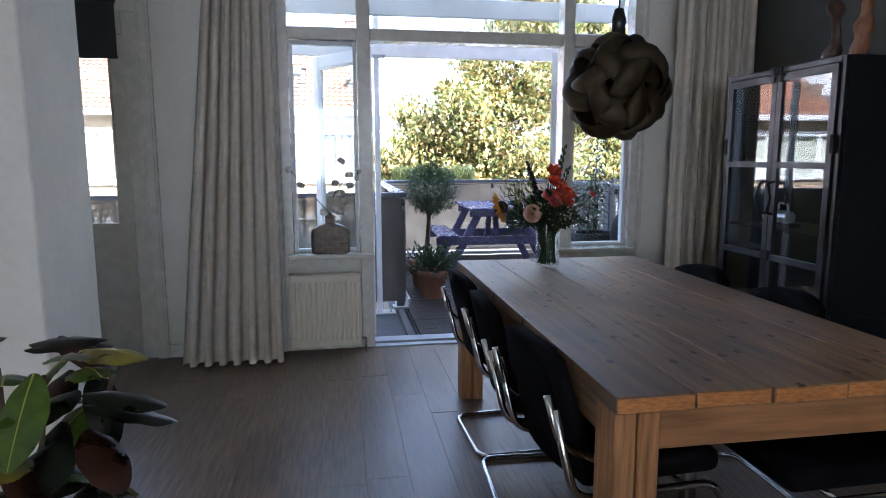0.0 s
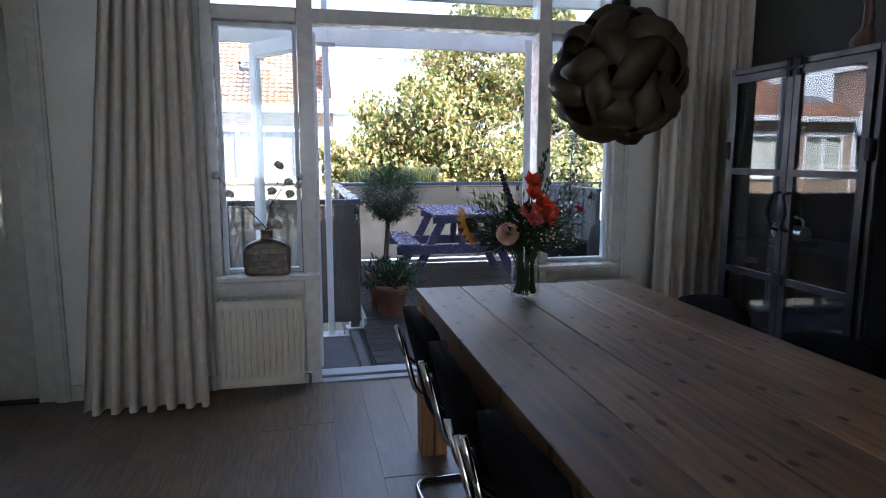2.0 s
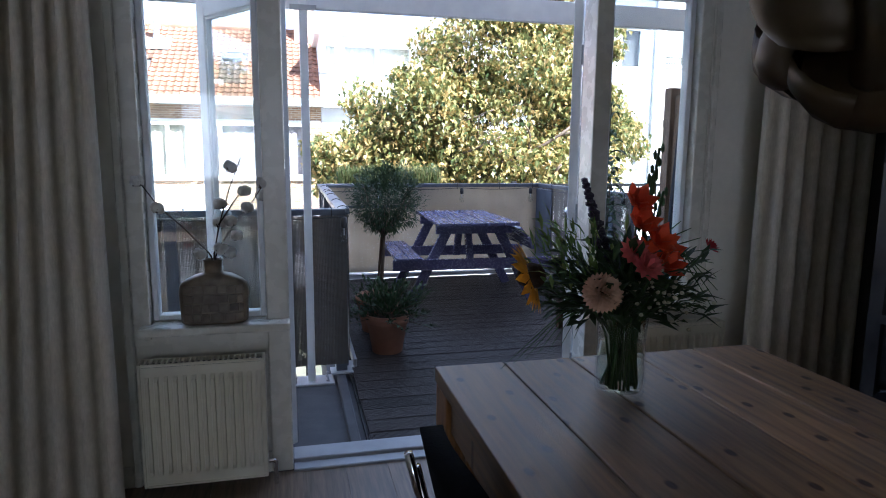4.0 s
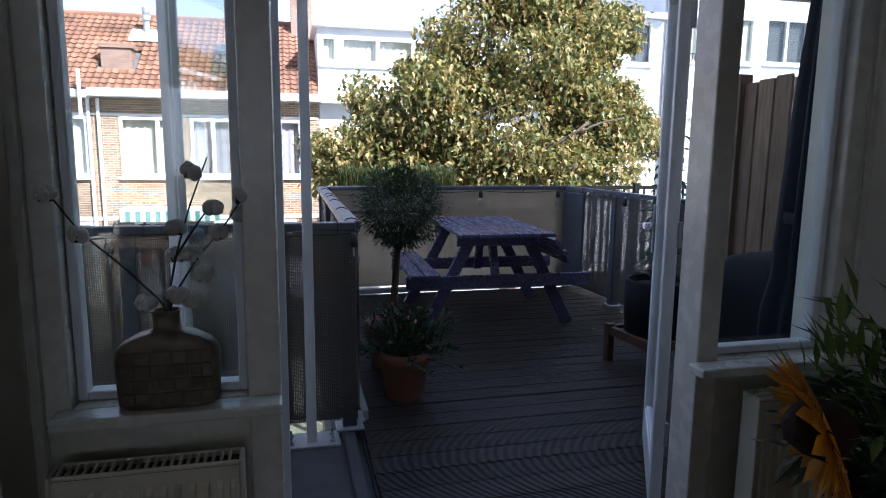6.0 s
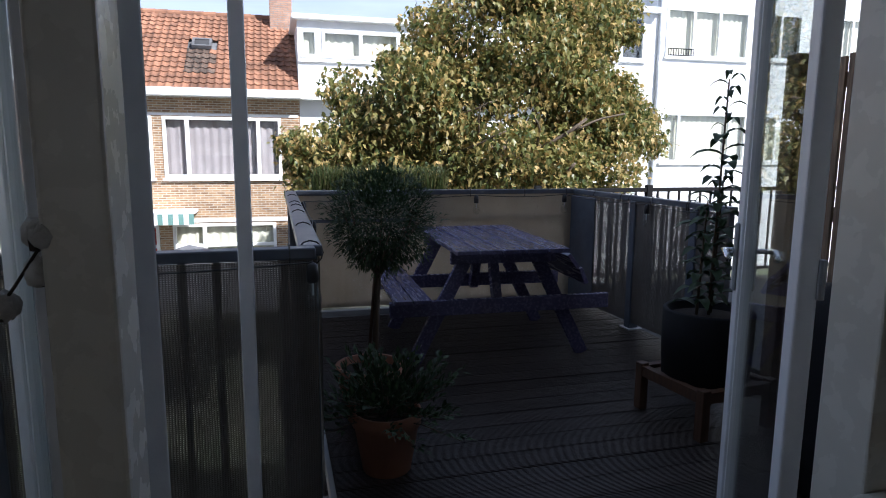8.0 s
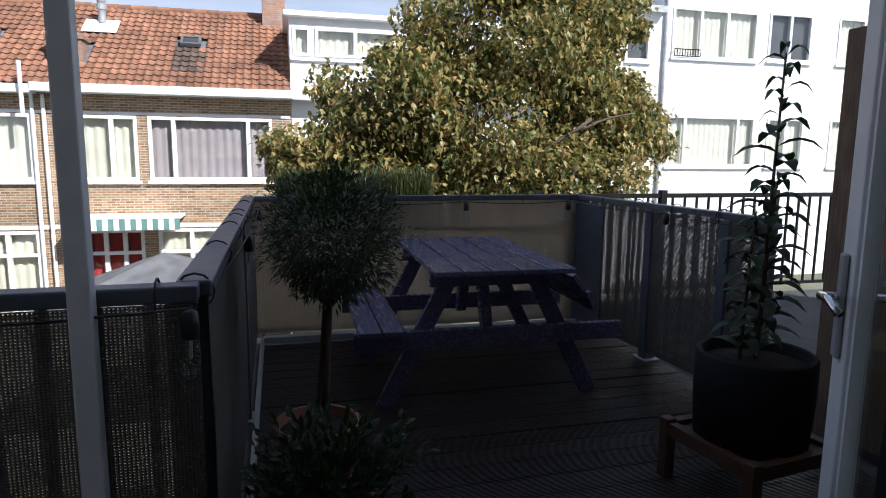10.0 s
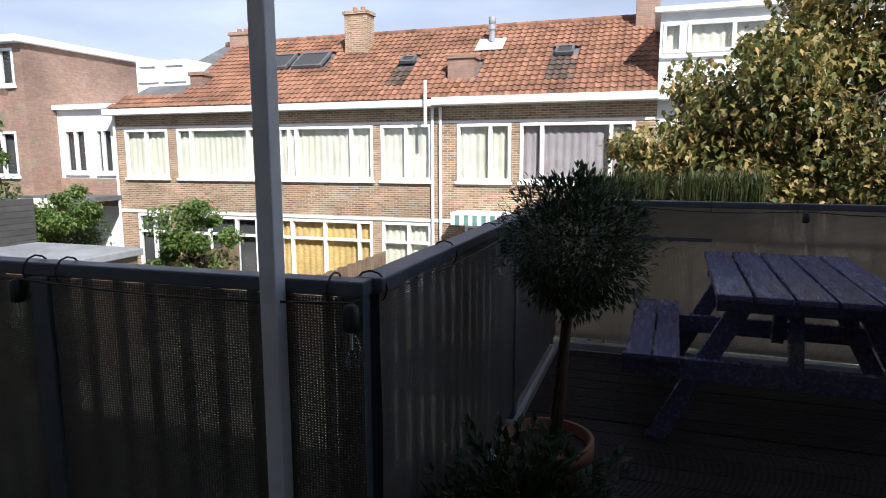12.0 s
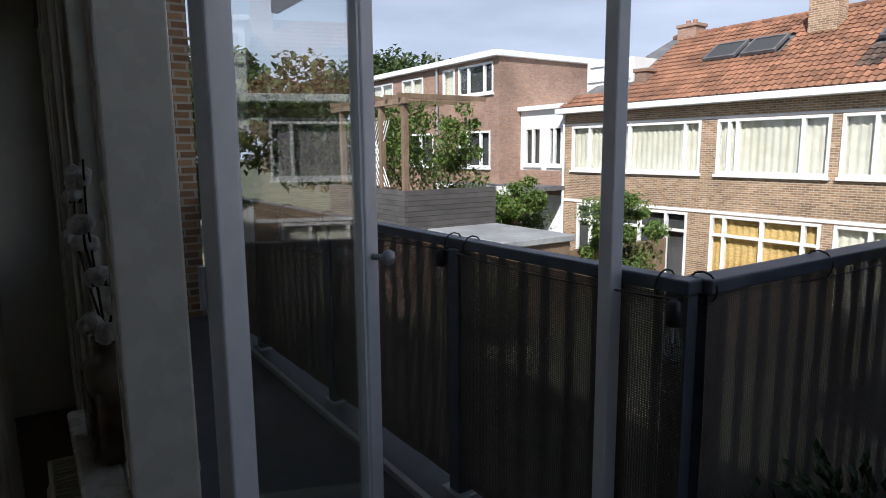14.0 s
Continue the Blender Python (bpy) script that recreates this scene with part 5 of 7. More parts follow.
def tree(name, at, trunk_h, trunk_r, clumps, n, leaf, material, label, seed, limbs=7, reach=2.2, lobed=False):
    """clumps: (centre, radii) of leaf masses relative to the base."""
    rng = random.Random(seed)
    t = thing(name, at, label=label, category="tree")
    bm = tube([(0, 0, 0), (0.05, 0, trunk_h * 0.5), (0, 0.05, trunk_h)], trunk_r, 10, None, trunk_r * 0.7)
    tips = []
    for i in range(limbs):
        a = 2 * math.pi * i / limbs + rng.uniform(-0.3, 0.3)
        limb(bm, (0, 0, trunk_h * rng.uniform(0.75, 1.0)), (math.cos(a), math.sin(a), rng.uniform(0.5, 1.6)), trunk_r * 0.5, reach * rng.uniform(0.8, 1.2), 2, rng, tips)
    part("trunk", bm, BARK, t, smooth=True)
    pts = []
    vol = [c[1][0] * c[1][1] + c[1][1] * c[1][2] for c in clumps]
    tot = sum(vol)
    for (c, r), v in zip(clumps, vol):
        subs = []
        for _ in range(max(4, int(9 * v ** 0.5))):
            u = Vector((rng.gauss(0, 1), rng.gauss(0, 1), rng.gauss(0, 1))).normalized() * rng.uniform(0.55, 1.0)
            subs.append((Vector(c) + Vector((u.x * r[0], u.y * r[1], u.z * r[2])), 0.26 + 0.26 * rng.random()))
        for _ in range(int(n * v / tot)):
            sc, sr = subs[rng.randrange(len(subs))]
            u = Vector((rng.gauss(0, 1), rng.gauss(0, 1), rng.gauss(0, 1))).normalized() * rng.random() ** 0.35
            k = max(r) * sr * (rng.uniform(1.0, 1.45) if rng.random() < 0.16 else 1.0)
            pts.append(sc + Vector((u.x * k, u.y * k, u.z * k * 0.75)))
    leaves_mesh("crown", pts, leaf, leaf * (0.62 if lobed else 0.72), material, t, seed, 0.75 if lobed else 0.45, kind="stuff", lobed=lobed)
    return t


tree("maple_tree", (4.6, 11.2, -3.2), 3.4, 0.2,
     [((0.2, 0.0, 6.4), (1.9, 1.6, 1.7)), ((-1.6, -0.3, 5.5), (1.45, 1.2, 1.0)), ((-3.0, 0.0, 4.7), (1.25, 1.0, 0.75)), ((1.7, -0.2, 5.6), (1.4, 1.3, 1.2)), ((2.6, 0.1, 5.0), (1.0, 1.0, 0.8)), ((-0.2, -0.6, 4.7), (2.4, 1.2, 0.8)), ((0.5, 0.2, 8.0), (1.3, 1.2, 1.2)), ((1.9, 0.2, 7.1), (0.9, 0.9, 0.7)), ((-3.5, 0.0, 4.3), (0.8, 0.8, 0.6)), ((-1.6, -0.5, 4.3), (1.7, 1.0, 0.55)), ((-1.0, 0.0, 6.3), (1.2, 1.0, 0.9)), ((-2.3, 0.0, 5.2), (1.2, 1.0, 0.8)), ((1.2, -0.4, 4.4), (1.7, 1.0, 0.6))],
     92000, 0.105, LEAF_TREE, "large maple with green and yellowing leaves in the gardens", 11, lobed=True)


# ---------------------------------------------------------------- pendant lamp of interlocking petals
lamp = thing("pendant_lamp", (0.905, -1.9, 1.625), label="round bronze pendant lamp of interlocking curved petals", category="lamp")
PHI = (1 + 5 ** 0.5) / 2
ICO = [Vector(v).normalized() for a in (-1, 1) for b in (-PHI, PHI) for v in ((0, a, b), (a, b, 0), (b, 0, a))]
edges = [(p, q) for i, p in enumerate(ICO) for q in ICO[i + 1:] if (p - q).length < 1.2]
for k, (p, q) in enumerate(edges):
    d = (p + q).normalized()
    u = (q - p).normalized()
    v = d.cross(u)
    tw = radians(24)
    u, v = u * math.cos(tw) + v * math.sin(tw), v * math.cos(tw) - u * math.sin(tw)
    bm, grid, n = bmesh.new(), [], 8
    for i in range(n + 1):
        rowv = []
        for j in range(n + 1):
            s, t = -1 + 2 * i / n, -1 + 2 * j / n
            a, b = (s + t) / 2, (s - t) / 2
            hook = 0.20 * math.sin(math.pi * a) * (1 - abs(b)) * 0.9
            dirv = (d + u * (a * 0.94) + v * (b * 0.62 + hook)).normalized()
            r = 0.198 - 0.046 * abs(a) ** 1.3 + 0.033 * math.sin(math.pi * b) - 0.018 * abs(b)
            rowv.append(bm.verts.new(dirv * r))
        grid.append(rowv)
    for i in range(n):
        for j in range(n):
            bm.faces.new((grid[i][j], grid[i + 1][j], grid[i + 1][j + 1], grid[i][j + 1]))
    bmesh.ops.solidify(bm, geom=bm.faces[:], thickness=0.0015)
    part("petal", bm, LAMPMAT, lamp, smooth=True)
part("socket", lathe([(0.012, 0.20), (0.028, 0.205), (0.028, 0.27), (0.018, 0.31), (0.006, 0.315)], 14), RUBBER, lamp, "black lamp socket", smooth=True)
part("cord", tube([(0, 0, 0.31), (0, 0, ZC - 1.625)], 0.004, 8), RUBBER, lamp)
part("ceiling_rose", lathe([(0.05, ZC - 1.625 - 0.03), (0.05, ZC - 1.625)], 20), RUBBER, lamp)

# ---------------------------------------------------------------- bouquet in a glass vase
VX, VY = 0.838, -1.265
vase = thing("glass_vase", (VX, VY, TZ), label="clear glass vase of water holding flower stems", category="vase")
bmv = lathe([(0.055, 0.0), (0.062, 0.012), (0.064, 0.05), (0.06, 0.14), (0.064, 0.205), (0.061, 0.207), (0.057, 0.14), (0.060, 0.05), (0.056, 0.018), (0.0, 0.014)], 28, cap=False)
part("body", bmv, VASEGLASS, vase, smooth=True)
WATER = glass_mat("water", (0.95, 0.975, 0.95), 1.15)
part("water", lathe([(0.055, 0.02), (0.059, 0.05), (0.056, 0.14), (0.0, 0.14)], 24, cap=False), WATER, vase, smooth=True)
bq = thing("flower_bouquet", (VX, VY, TZ + 0.02), label="mixed bouquet with sunflower, orange gladiolus and pale dahlia", category="flowers")
STEM = leaf_mat("flower_stem", (0.04, 0.085, 0.025), (0.05, 0.10, 0.03), (0.06, 0.12, 0.03), 0.15)
YEL = mat("sunflower_petal", (0.75, 0.36, 0.02), (0.62, 0.25, 0.015), 30, rough=0.6, trans=0.3)
BRN = mat("sunflower_disc", (0.05, 0.025, 0.012), (0.025, 0.012, 0.006), 80, rough=0.9, bump=0.8)
PEACH = mat("pale_peach_petal", (0.72, 0.48, 0.34), (0.62, 0.36, 0.24), 20, rough=0.6, trans=0.25)
ORANGE = mat("orange_gladiolus_petal", (0.78, 0.11, 0.025), (0.62, 0.06, 0.02), 15, rough=0.5, trans=0.3)
PINKC = mat("pink_petal", (0.70, 0.16, 0.14), (0.55, 0.09, 0.09), 20, rough=0.6, trans=0.3)
REDC = mat("red_carnation_petal", (0.55, 0.03, 0.035), (0.40, 0.02, 0.025), 20, rough=0.6, trans=0.2)
DARKP = mat("dark_violet_petal", (0.025, 0.018, 0.045), (0.015, 0.011, 0.03), 30, rough=0.6)
WHITEF = mat("white_filler_flower", (0.62, 0.58, 0.42), (0.5, 0.46, 0.3), 30, rough=0.7)


def rosette(name, at, axis, rings, length, width, material, centre=None, cr=0.0, curl=0.3, taper=0.12):
    """Petals in rings round an axis: one flower head."""
    axis = Vector(axis).normalized()
    u = axis.orthogonal().normalized()
    v = axis.cross(u)
    bm = bmesh.new()
    for ri, (cnt, open_) in enumerate(rings):
        for i in range(cnt):
            a = 2 * math.pi * (i + 0.5 * (ri % 2)) / cnt
            rad = u * math.cos(a) + v * math.sin(a)
            tang = axis.cross(rad)
            d = (rad * math.sin(open_) + axis * math.cos(open_)).normalized()
            o = Vector(at) + rad * cr
            l = length * (1 - taper * ri)
            pv = [bm.verts.new(x) for x in (o - tang * width * 0.2, o + tang * width * 0.2, o + d * l * 0.55 + tang * width * 0.5 + axis * curl * l * 0.05, o + d * l + axis * curl * l * 0.25, o + d * l * 0.55 - tang * width * 0.5 + axis * curl * l * 0.05)]
            bm.faces.new(pv)
    f = part(name, bm, material, bq, w=True)
    if centre:
        c = part("flower_disc", blob(at, (cr * 1.05, cr * 1.05, cr * 0.9), 2, 0.1, 3), centre, bq, smooth=True, w=True)
    return f


def stem(top, mid=None, r=0.003):
    o = Vector((top[0] - VX, top[1] - VY, 0))
    k = o.normalized() if o.length > 1e-4 else Vector((1, 0, 0))
    turn = math.sin(top[0] * 91.0 + top[2] * 57.0) * 3.0
    b = Vector((VX, VY, TZ + 0.025)) - Vector((k.x * math.cos(turn) - k.y * math.sin(turn), k.x * math.sin(turn) + k.y * math.cos(turn), 0)) * (0.028 + 0.02 * abs(math.sin(top[2] * 83.0)))
    m = Vector(mid) if mid else Vector((VX, VY, TZ + 0.2)) + k * min(0.05, o.length * 0.3)
    part("stem", tube(arc([b, m, top], 0.06), r, 6), STEM, bq, smooth=True, w=True)


def at(dx, dz, dy=0.0):
    return Vector((VX + dx, VY + dy, TZ + dz))


for dx, dz, dy, ax in ((-0.25, 0.32, 0.0, (-0.85, 0.4, -0.35)),):
    p = at(dx, dz, dy)
    stem(p)
    rosette("sunflower", p, ax, [(18, 1.5), (16, 1.25), (12, 1.0)], 0.062, 0.022, YEL, BRN, 0.036)
p = at(-0.115, 0.295, -0.105)
stem(p)
rosette("dahlia", p, (-0.1, -0.95, 0.25), [(20, 2.3), (24, 2.0), (26, 1.7), (26, 1.42), (24, 1.15), (20, 0.9), (15, 0.65), (10, 0.4), (5, 0.15)], 0.052, 0.028, PEACH, curl=0.5, taper=0.02)
for dx, dz, dy in ((0.02, 0.44, -0.02), (0.05, 0.40, -0.05), (0.035, 0.36, -0.03), (0.09, 0.37, -0.02), (0.02, 0.49, 0.0), (0.075, 0.335, -0.05)):
    p = at(dx, dz, dy)
    rosette("gladiolus_bloom", p, (dx * 2, -0.6, 0.5), [(6, 0.9), (5, 0.5)], 0.058, 0.04, ORANGE)
stem(at(0.03, 0.52, 0.0))
for dx, dz, dy in ((-0.02, 0.38, -0.07), (0.0, 0.35, -0.1)):
    p = at(dx, dz, dy)
    stem(p)
    rosette("pink_flower", p, (-0.1, -0.8, 0.5), [(12, 1.3), (10, 0.9), (6, 0.5)], 0.042, 0.02, PINKC)
p = at(0.235, 0.375, 0.0)
stem(p)
rosette("carnation", p, (0.5, -0.4, 0.6), [(12, 1.2), (10, 0.8), (7, 0.4)], 0.03, 0.016, REDC)
for tx, tz, ty in ((-0.11, 0.55, 0.02), (-0.08, 0.49, 0.04)):
    stem(at(tx, tz, ty))
    bm = bmesh.new()
    for i in range(34):
        f = i / 33
        c = Vector((VX, VY, TZ + 0.2)).lerp(at(tx, tz, ty), 0.5 + 0.5 * f)
        a = i * 2.4
        blob(c + Vector((math.cos(a), math.sin(a), 0)) * 0.014 * (1.15 - f), (0.009, 0.009, 0.008), 1, 0.2, i, bm)
    part("delphinium_spike", bm, DARKP, bq, w=True)
for tx, tz, ty in ((0.09, 0.63, 0.02), (0.12, 0.52, 0.04), (0.065, 0.57, 0.0)):
    stem(at(tx, tz, ty), None, 0.0035)
    bm = bmesh.new()
    for i in range(12):
        f = i / 11
        c = Vector((VX, VY, TZ + 0.2)).lerp(at(tx, tz, ty), 0.55 + 0.45 * f)
        blob(c + Vector(((1 if i % 2 else -1) * 0.008, 0, 0)), (0.006, 0.006, 0.014), 1, 0.1, i, bm)
    part("bud_spike", bm, STEM, bq, w=True)
rng = random.Random(4)
for i in range(30):
    stem(at(rng.uniform(-0.15, 0.15), rng.uniform(0.24, 0.32), rng.uniform(-0.1, 0.1)), None, 0.004)
pts = [at(-0.02 + max(-0.15, min(0.17, rng.gauss(0, 0.09))), 0.215 + min(0.16, abs(rng.gauss(0, 0.075))), max(-0.12, min(0.12, rng.gauss(0, 0.07)))) - bq.matrix_basis.translation for _ in range(640)]
leaves_mesh("foliage", pts, 0.07, 0.024, LEAF_DARK, bq, 5, 0.1, kind="stuff", outward=(0, 0, 0.15))
pts = [at(-0.15 + max(-0.1, min(0.12, rng.gauss(0, 0.05))), 0.36 + max(-0.08, min(0.09, rng.gauss(0, 0.045))), rng.uniform(-0.08, 0.08)) - bq.matrix_basis.translation for _ in range(160)]
leaves_mesh("fern_foliage", pts, 0.06, 0.012, LEAF_SHRUB, bq, 6, -0.2, kind="stuff", outward=(0, 0, 0.15))
for i in range(9):
    a = -0.5 + i * 0.13
    tip = at(0.16 + 0.10 * math.cos(a * 2), 0.34 + 0.12 * math.sin(a * 2.2), -0.03 + 0.02 * i)
    part("palm_leaf", tube([at(0.03, 0.26, 0), at(0.12, 0.38 + 0.02 * math.sin(i), 0.01 * i - 0.04), tip + Vector((0.03, 0, -0.02))], 0.0045, 5, None, 0.001), STEM, bq, w=True)
for i in range(7):
    p0 = at(-0.06 - 0.02 * i, 0.24, -0.04)
    part("grass_blade", tube([p0, p0 + Vector((-0.07, -0.03, 0.02 - 0.01 * i)), p0 + Vector((-0.11 - 0.01 * i, -0.04, -0.06 - 0.01 * i))], 0.002, 5, None, 0.0006), STEM, bq, w=True)
bm = bmesh.new()
for i in range(60):
    blob(at(0.07 + rng.gauss(0, 0.05), 0.27 + rng.gauss(0, 0.025), -0.07 + rng.gauss(0, 0.03)), (0.006, 0.006, 0.005), 1, 0.2, i, bm)
part("filler_flowers", bm, WHITEF, bq, w=True, kind="stuff")

# ---------------------------------------------------------------- shell vase with cotton branches
SHELL = mat("horn_shell_mosaic", (0.19, 0.145, 0.095), (0.07, 0.05, 0.03), 18, rough=0.35, bump=0.1, coarse=0.4, rand=0.28)
sv = thing("mosaic_vase", (-0.295, 0.0, 0.688), label="flat brown horn-mosaic bottle vase on the window sill", category="vase")
prof = [(0.118, 0.0), (0.130, 0.008), (0.133, 0.06), (0.136, 0.13), (0.130, 0.16), (0.112, 0.178), (0.075, 0.197), (0.045, 0.205), (0.034, 0.213), (0.034, 0.255), (0.040, 0.262), (0.034, 0.262), (0.028, 0.215)]
bm = bmesh.new()
rings = []
for hw, z in prof:
    dw = min(0.05, hw * 0.75) if hw < 0.06 else 0.05
    rings.append([bm.verts.new((math.copysign(abs(math.cos(a)) ** 0.6, math.cos(a)) * hw, math.copysign(abs(math.sin(a)) ** 0.6, math.sin(a)) * dw, z)) for a in [2 * math.pi * i / 32 for i in range(32)]])
for A, C in zip(rings, rings[1:]):
    for k in range(32):
        bm.faces.new((A[k], A[(k + 1) % 32], C[(k + 1) % 32], C[k]))
bm.faces.new(rings[0][::-1])
part("body", bm, SHELL, sv, smooth=True)
for s in (-1, 1):
    rng = random.Random(8)
    for j in range(4):
        x = -0.115
        while x < 0.10:
            wdt = rng.uniform(0.03, 0.055)
            if x + wdt > 0.118:
                wdt = 0.118 - x
            t = part("mosaic_tile", B((x + 0.0015, s * 0.0495 - 0.0025, 0.012 + j * 0.038 + rng.uniform(0, 0.004), x + wdt - 0.0015, s * 0.0495 + 0.0025, 0.046 + j * 0.038), bevel=0.0012), SHELL, sv)
            x += wdt
cb = thing("cotton_branches", (-0.295, 0.0, 0.94), label="dry cotton branches with white bolls in the mosaic vase", category="branches")
COTTON = mat("cotton_boll", (0.60, 0.57, 0.53), (0.50, 0.47, 0.43), 60, rough=0.95, bump=0.6, sheen=0.3)
TWIG = mat("dry_twig", (0.045, 0.03, 0.022), (0.025, 0.017, 0.012), 30, rough=0.8)
main = {"a": [(0, 0, -0.2), (0, 0, 0.02), (-0.10, -0.02, 0.14), (-0.185, -0.03, 0.225), (-0.255, -0.02, 0.325)],
        "b": [(0, 0, -0.2), (0.005, 0, 0.03), (0.035, -0.01, 0.16), (0.075, -0.02, 0.29), (0.125, -0.02, 0.42)],
        "c": [(0.005, 0.01, -0.2), (0.01, 0.01, 0.03), (0.08, 0.02, 0.14), (0.155, 0.02, 0.23), (0.20, 0.02, 0.30)],
        "d": [(0.03, -0.01, 0.15), (0.09, -0.03, 0.24), (0.135, -0.03, 0.30)]}
for pts in main.values():
    part("twig", tube(arc(pts, 0.03), 0.0036, 6, None, 0.0022), TWIG, cb, smooth=True)
for i, (x, y, z) in enumerate(((-0.262, -0.02, 0.325), (-0.19, -0.035, 0.222), (0.085, -0.03, 0.382), (0.04, -0.025, 0.235), (0.135, -0.035, 0.29), (0.205, 0.02, 0.312), (0.20, 0.03, 0.262), (-0.045, -0.02, 0.035), (0.035, -0.03, 0.055), (0.065, 0.0, 0.035), (0.095, 0.02, 0.10), (0.075, -0.01, 0.165), (0.14, 0.03, 0.215), (0.03, 0.02, 0.155))):
    bm = bmesh.new()
    rng = random.Random(i)
    for k in range(4):
        a = k * math.pi / 2 + i
        blob((x + 0.010 * math.cos(a), y + 0.010 * math.sin(a), z + rng.uniform(-0.004, 0.006)), (0.0185, 0.0185, 0.0205), 2, 0.35, i * 7 + k, bm)
    bo = part("cotton_boll", bm, COTTON, cb, smooth=True)
    bm = bmesh.new()
    for k in range(4):
        a = k * math.pi / 2 + i + 0.7
        o = Vector((x, y, z - 0.018))
        d = Vector((math.cos(a), math.sin(a), 0))
        sd = Vector((-math.sin(a), math.cos(a), 0))
        bm.faces.new([bm.verts.new(q) for q in (o, o + d * 0.016 + sd * 0.008, o + d * 0.024 + Vector((0, 0, 0.018)), o + d * 0.016 - sd * 0.008)])
    part("boll_husk", bm, TWIG, bo)

# ---------------------------------------------------------------- croton by the partition
fp = thing("croton_plant", (-0.76, -3.34, 0), label="croton with dark and yellow-veined leaves in a tall pot", category="houseplant")
part("pot", lathe([(0.13, 0.0), (0.15, 0.02), (0.17, 0.5), (0.175, 0.52), (0.16, 0.52), (0.155, 0.48), (0.0, 0.47)], 28, cap=False), PLANTER, fp, smooth=True)


def croton_leaf_mat(name, base):
    return mat(name, base, tuple(c * 0.45 for c in base), 22, rough=0.3, bump=0.1, coarse=0.5, trans=0.2)


CR_D = croton_leaf_mat("dark_croton_leaf", (0.018, 0.022, 0.012))
CR_R = croton_leaf_mat("red_brown_croton_leaf", (0.055, 0.02, 0.012))
CR_G = croton_leaf_mat("green_croton_leaf", (0.09, 0.15, 0.02))
CR_Y = croton_leaf_mat("yellow_croton_leaf", (0.28, 0.23, 0.03))
CR_V = mat("croton_vein", (0.42, 0.40, 0.06), (0.34, 0.30, 0.05), 30, rough=0.4)
rng = random.Random(21)
for i in range(4):
    part("stem", tube([(0.02 * i - 0.03, 0.015 * (i % 2), 0.46), (0.05 * i - 0.08, 0.03 * (i % 2), 0.7), (0.09 * i - 0.12, 0.05 * (i % 2) - 0.02, 1.0)], 0.008, 7, None, 0.004), BARK, fp, smooth=True)


def big_leaf(base, az, el, l, wd, material, droop=0.25):
    d = Vector((math.cos(az) * math.cos(el), math.sin(az) * math.cos(el), math.sin(el)))
    sd = Vector((-math.sin(az), math.cos(az), 0))
    nn = d.cross(sd) * -1
    bm, rows = bmesh.new(), []
    for i in range(15):
        t = i / 14
        wv = wd * math.sin(math.pi * min(1, t * 0.97 + 0.02)) ** 0.6
        c = Vector(base) + d * l * t - Vector((0, 0, droop * l * t * t))
        rows.append([bm.verts.new(c + sd * wv * s * 0.5 + nn * (s * s * wv * 0.16 + 0.0015 * math.sin(i * 1.3) * abs(s))) for s in (-1, -0.5, 0, 0.5, 1)])
    rows_co = [[v.co.copy() for v in r] for r in rows]
    for A, C in zip(rows, rows[1:]):
        for k in range(4):
            bm.faces.new((A[k], A[k + 1], C[k + 1], C[k]))
    lf = part("leaf", bm, material, fp, smooth=True)
    if material in (CR_G, CR_Y):
        vb = bmesh.new()
        for i in range(0, 13, 2):
            for s in (-1, 1):
                A, C = rows_co[i], rows_co[min(14, i + 2)]
                tube([A[2] + nn * 0.001, A[2].lerp(C[2 + s], 0.55) + nn * 0.0012, C[2 + 2 * s] + nn * 0.001], 0.0011, 4, vb, 0.0005)
        tube([r[2] for r in rows_co], 0.0016, 5, vb, 0.0006)
        part("veins", vb, CR_V, fp, "yellow leaf veins")
    return lf


for i in range(78):
    z = rng.uniform(0.62, 1.06)
    az = rng.uniform(0, 2 * math.pi)
    base = (rng.uniform(-0.12, 0.12), rng.uniform(-0.09, 0.09), z)
    m = (CR_D, CR_G, CR_R, CR_G, CR_D, CR_Y, CR_R, CR_G, CR_D, CR_D, CR_Y)[i % 11]
    big_leaf(base, az, rng.uniform(-0.75, 0.4), rng.uniform(0.095, 0.135), rng.uniform(0.058, 0.074), m)
for az, el, z, m in ((-0.2, 0.1, 0.86, CR_D), (-0.5, 0.25, 0.93, CR_Y), (-1.0, 0.4, 0.9, CR_G), (0.2, -0.1, 0.84, CR_D), (-0.9, -0.2, 0.8, CR_R), (-1.4, 0.5, 0.92, CR_G)):
    big_leaf((0.12, -0.03, z + 0.11), az, el, 0.135, 0.07, m)


# ---------------------------------------------------------------- terrace plants and pots
def terracotta(name, at_, r, h, label):
    p = thing(name, at_, label=label, category="flower pot")
    part("pot", lathe([(r * 0.68, 0.0), (r * 0.7, 0.005), (r * 0.94, h * 0.78), (r, h * 0.78), (r, h), (r * 0.9, h), (r * 0.88, h * 0.85), (0.0, h * 0.84)], 30, cap=False), TERRA, p, smooth=True)
    part("soil", lathe([(r * 0.88, h * 0.86), (r * 0.5, h * 0.89), (0.0, h * 0.9)], 20, cap=False), SOIL, p)
    return p


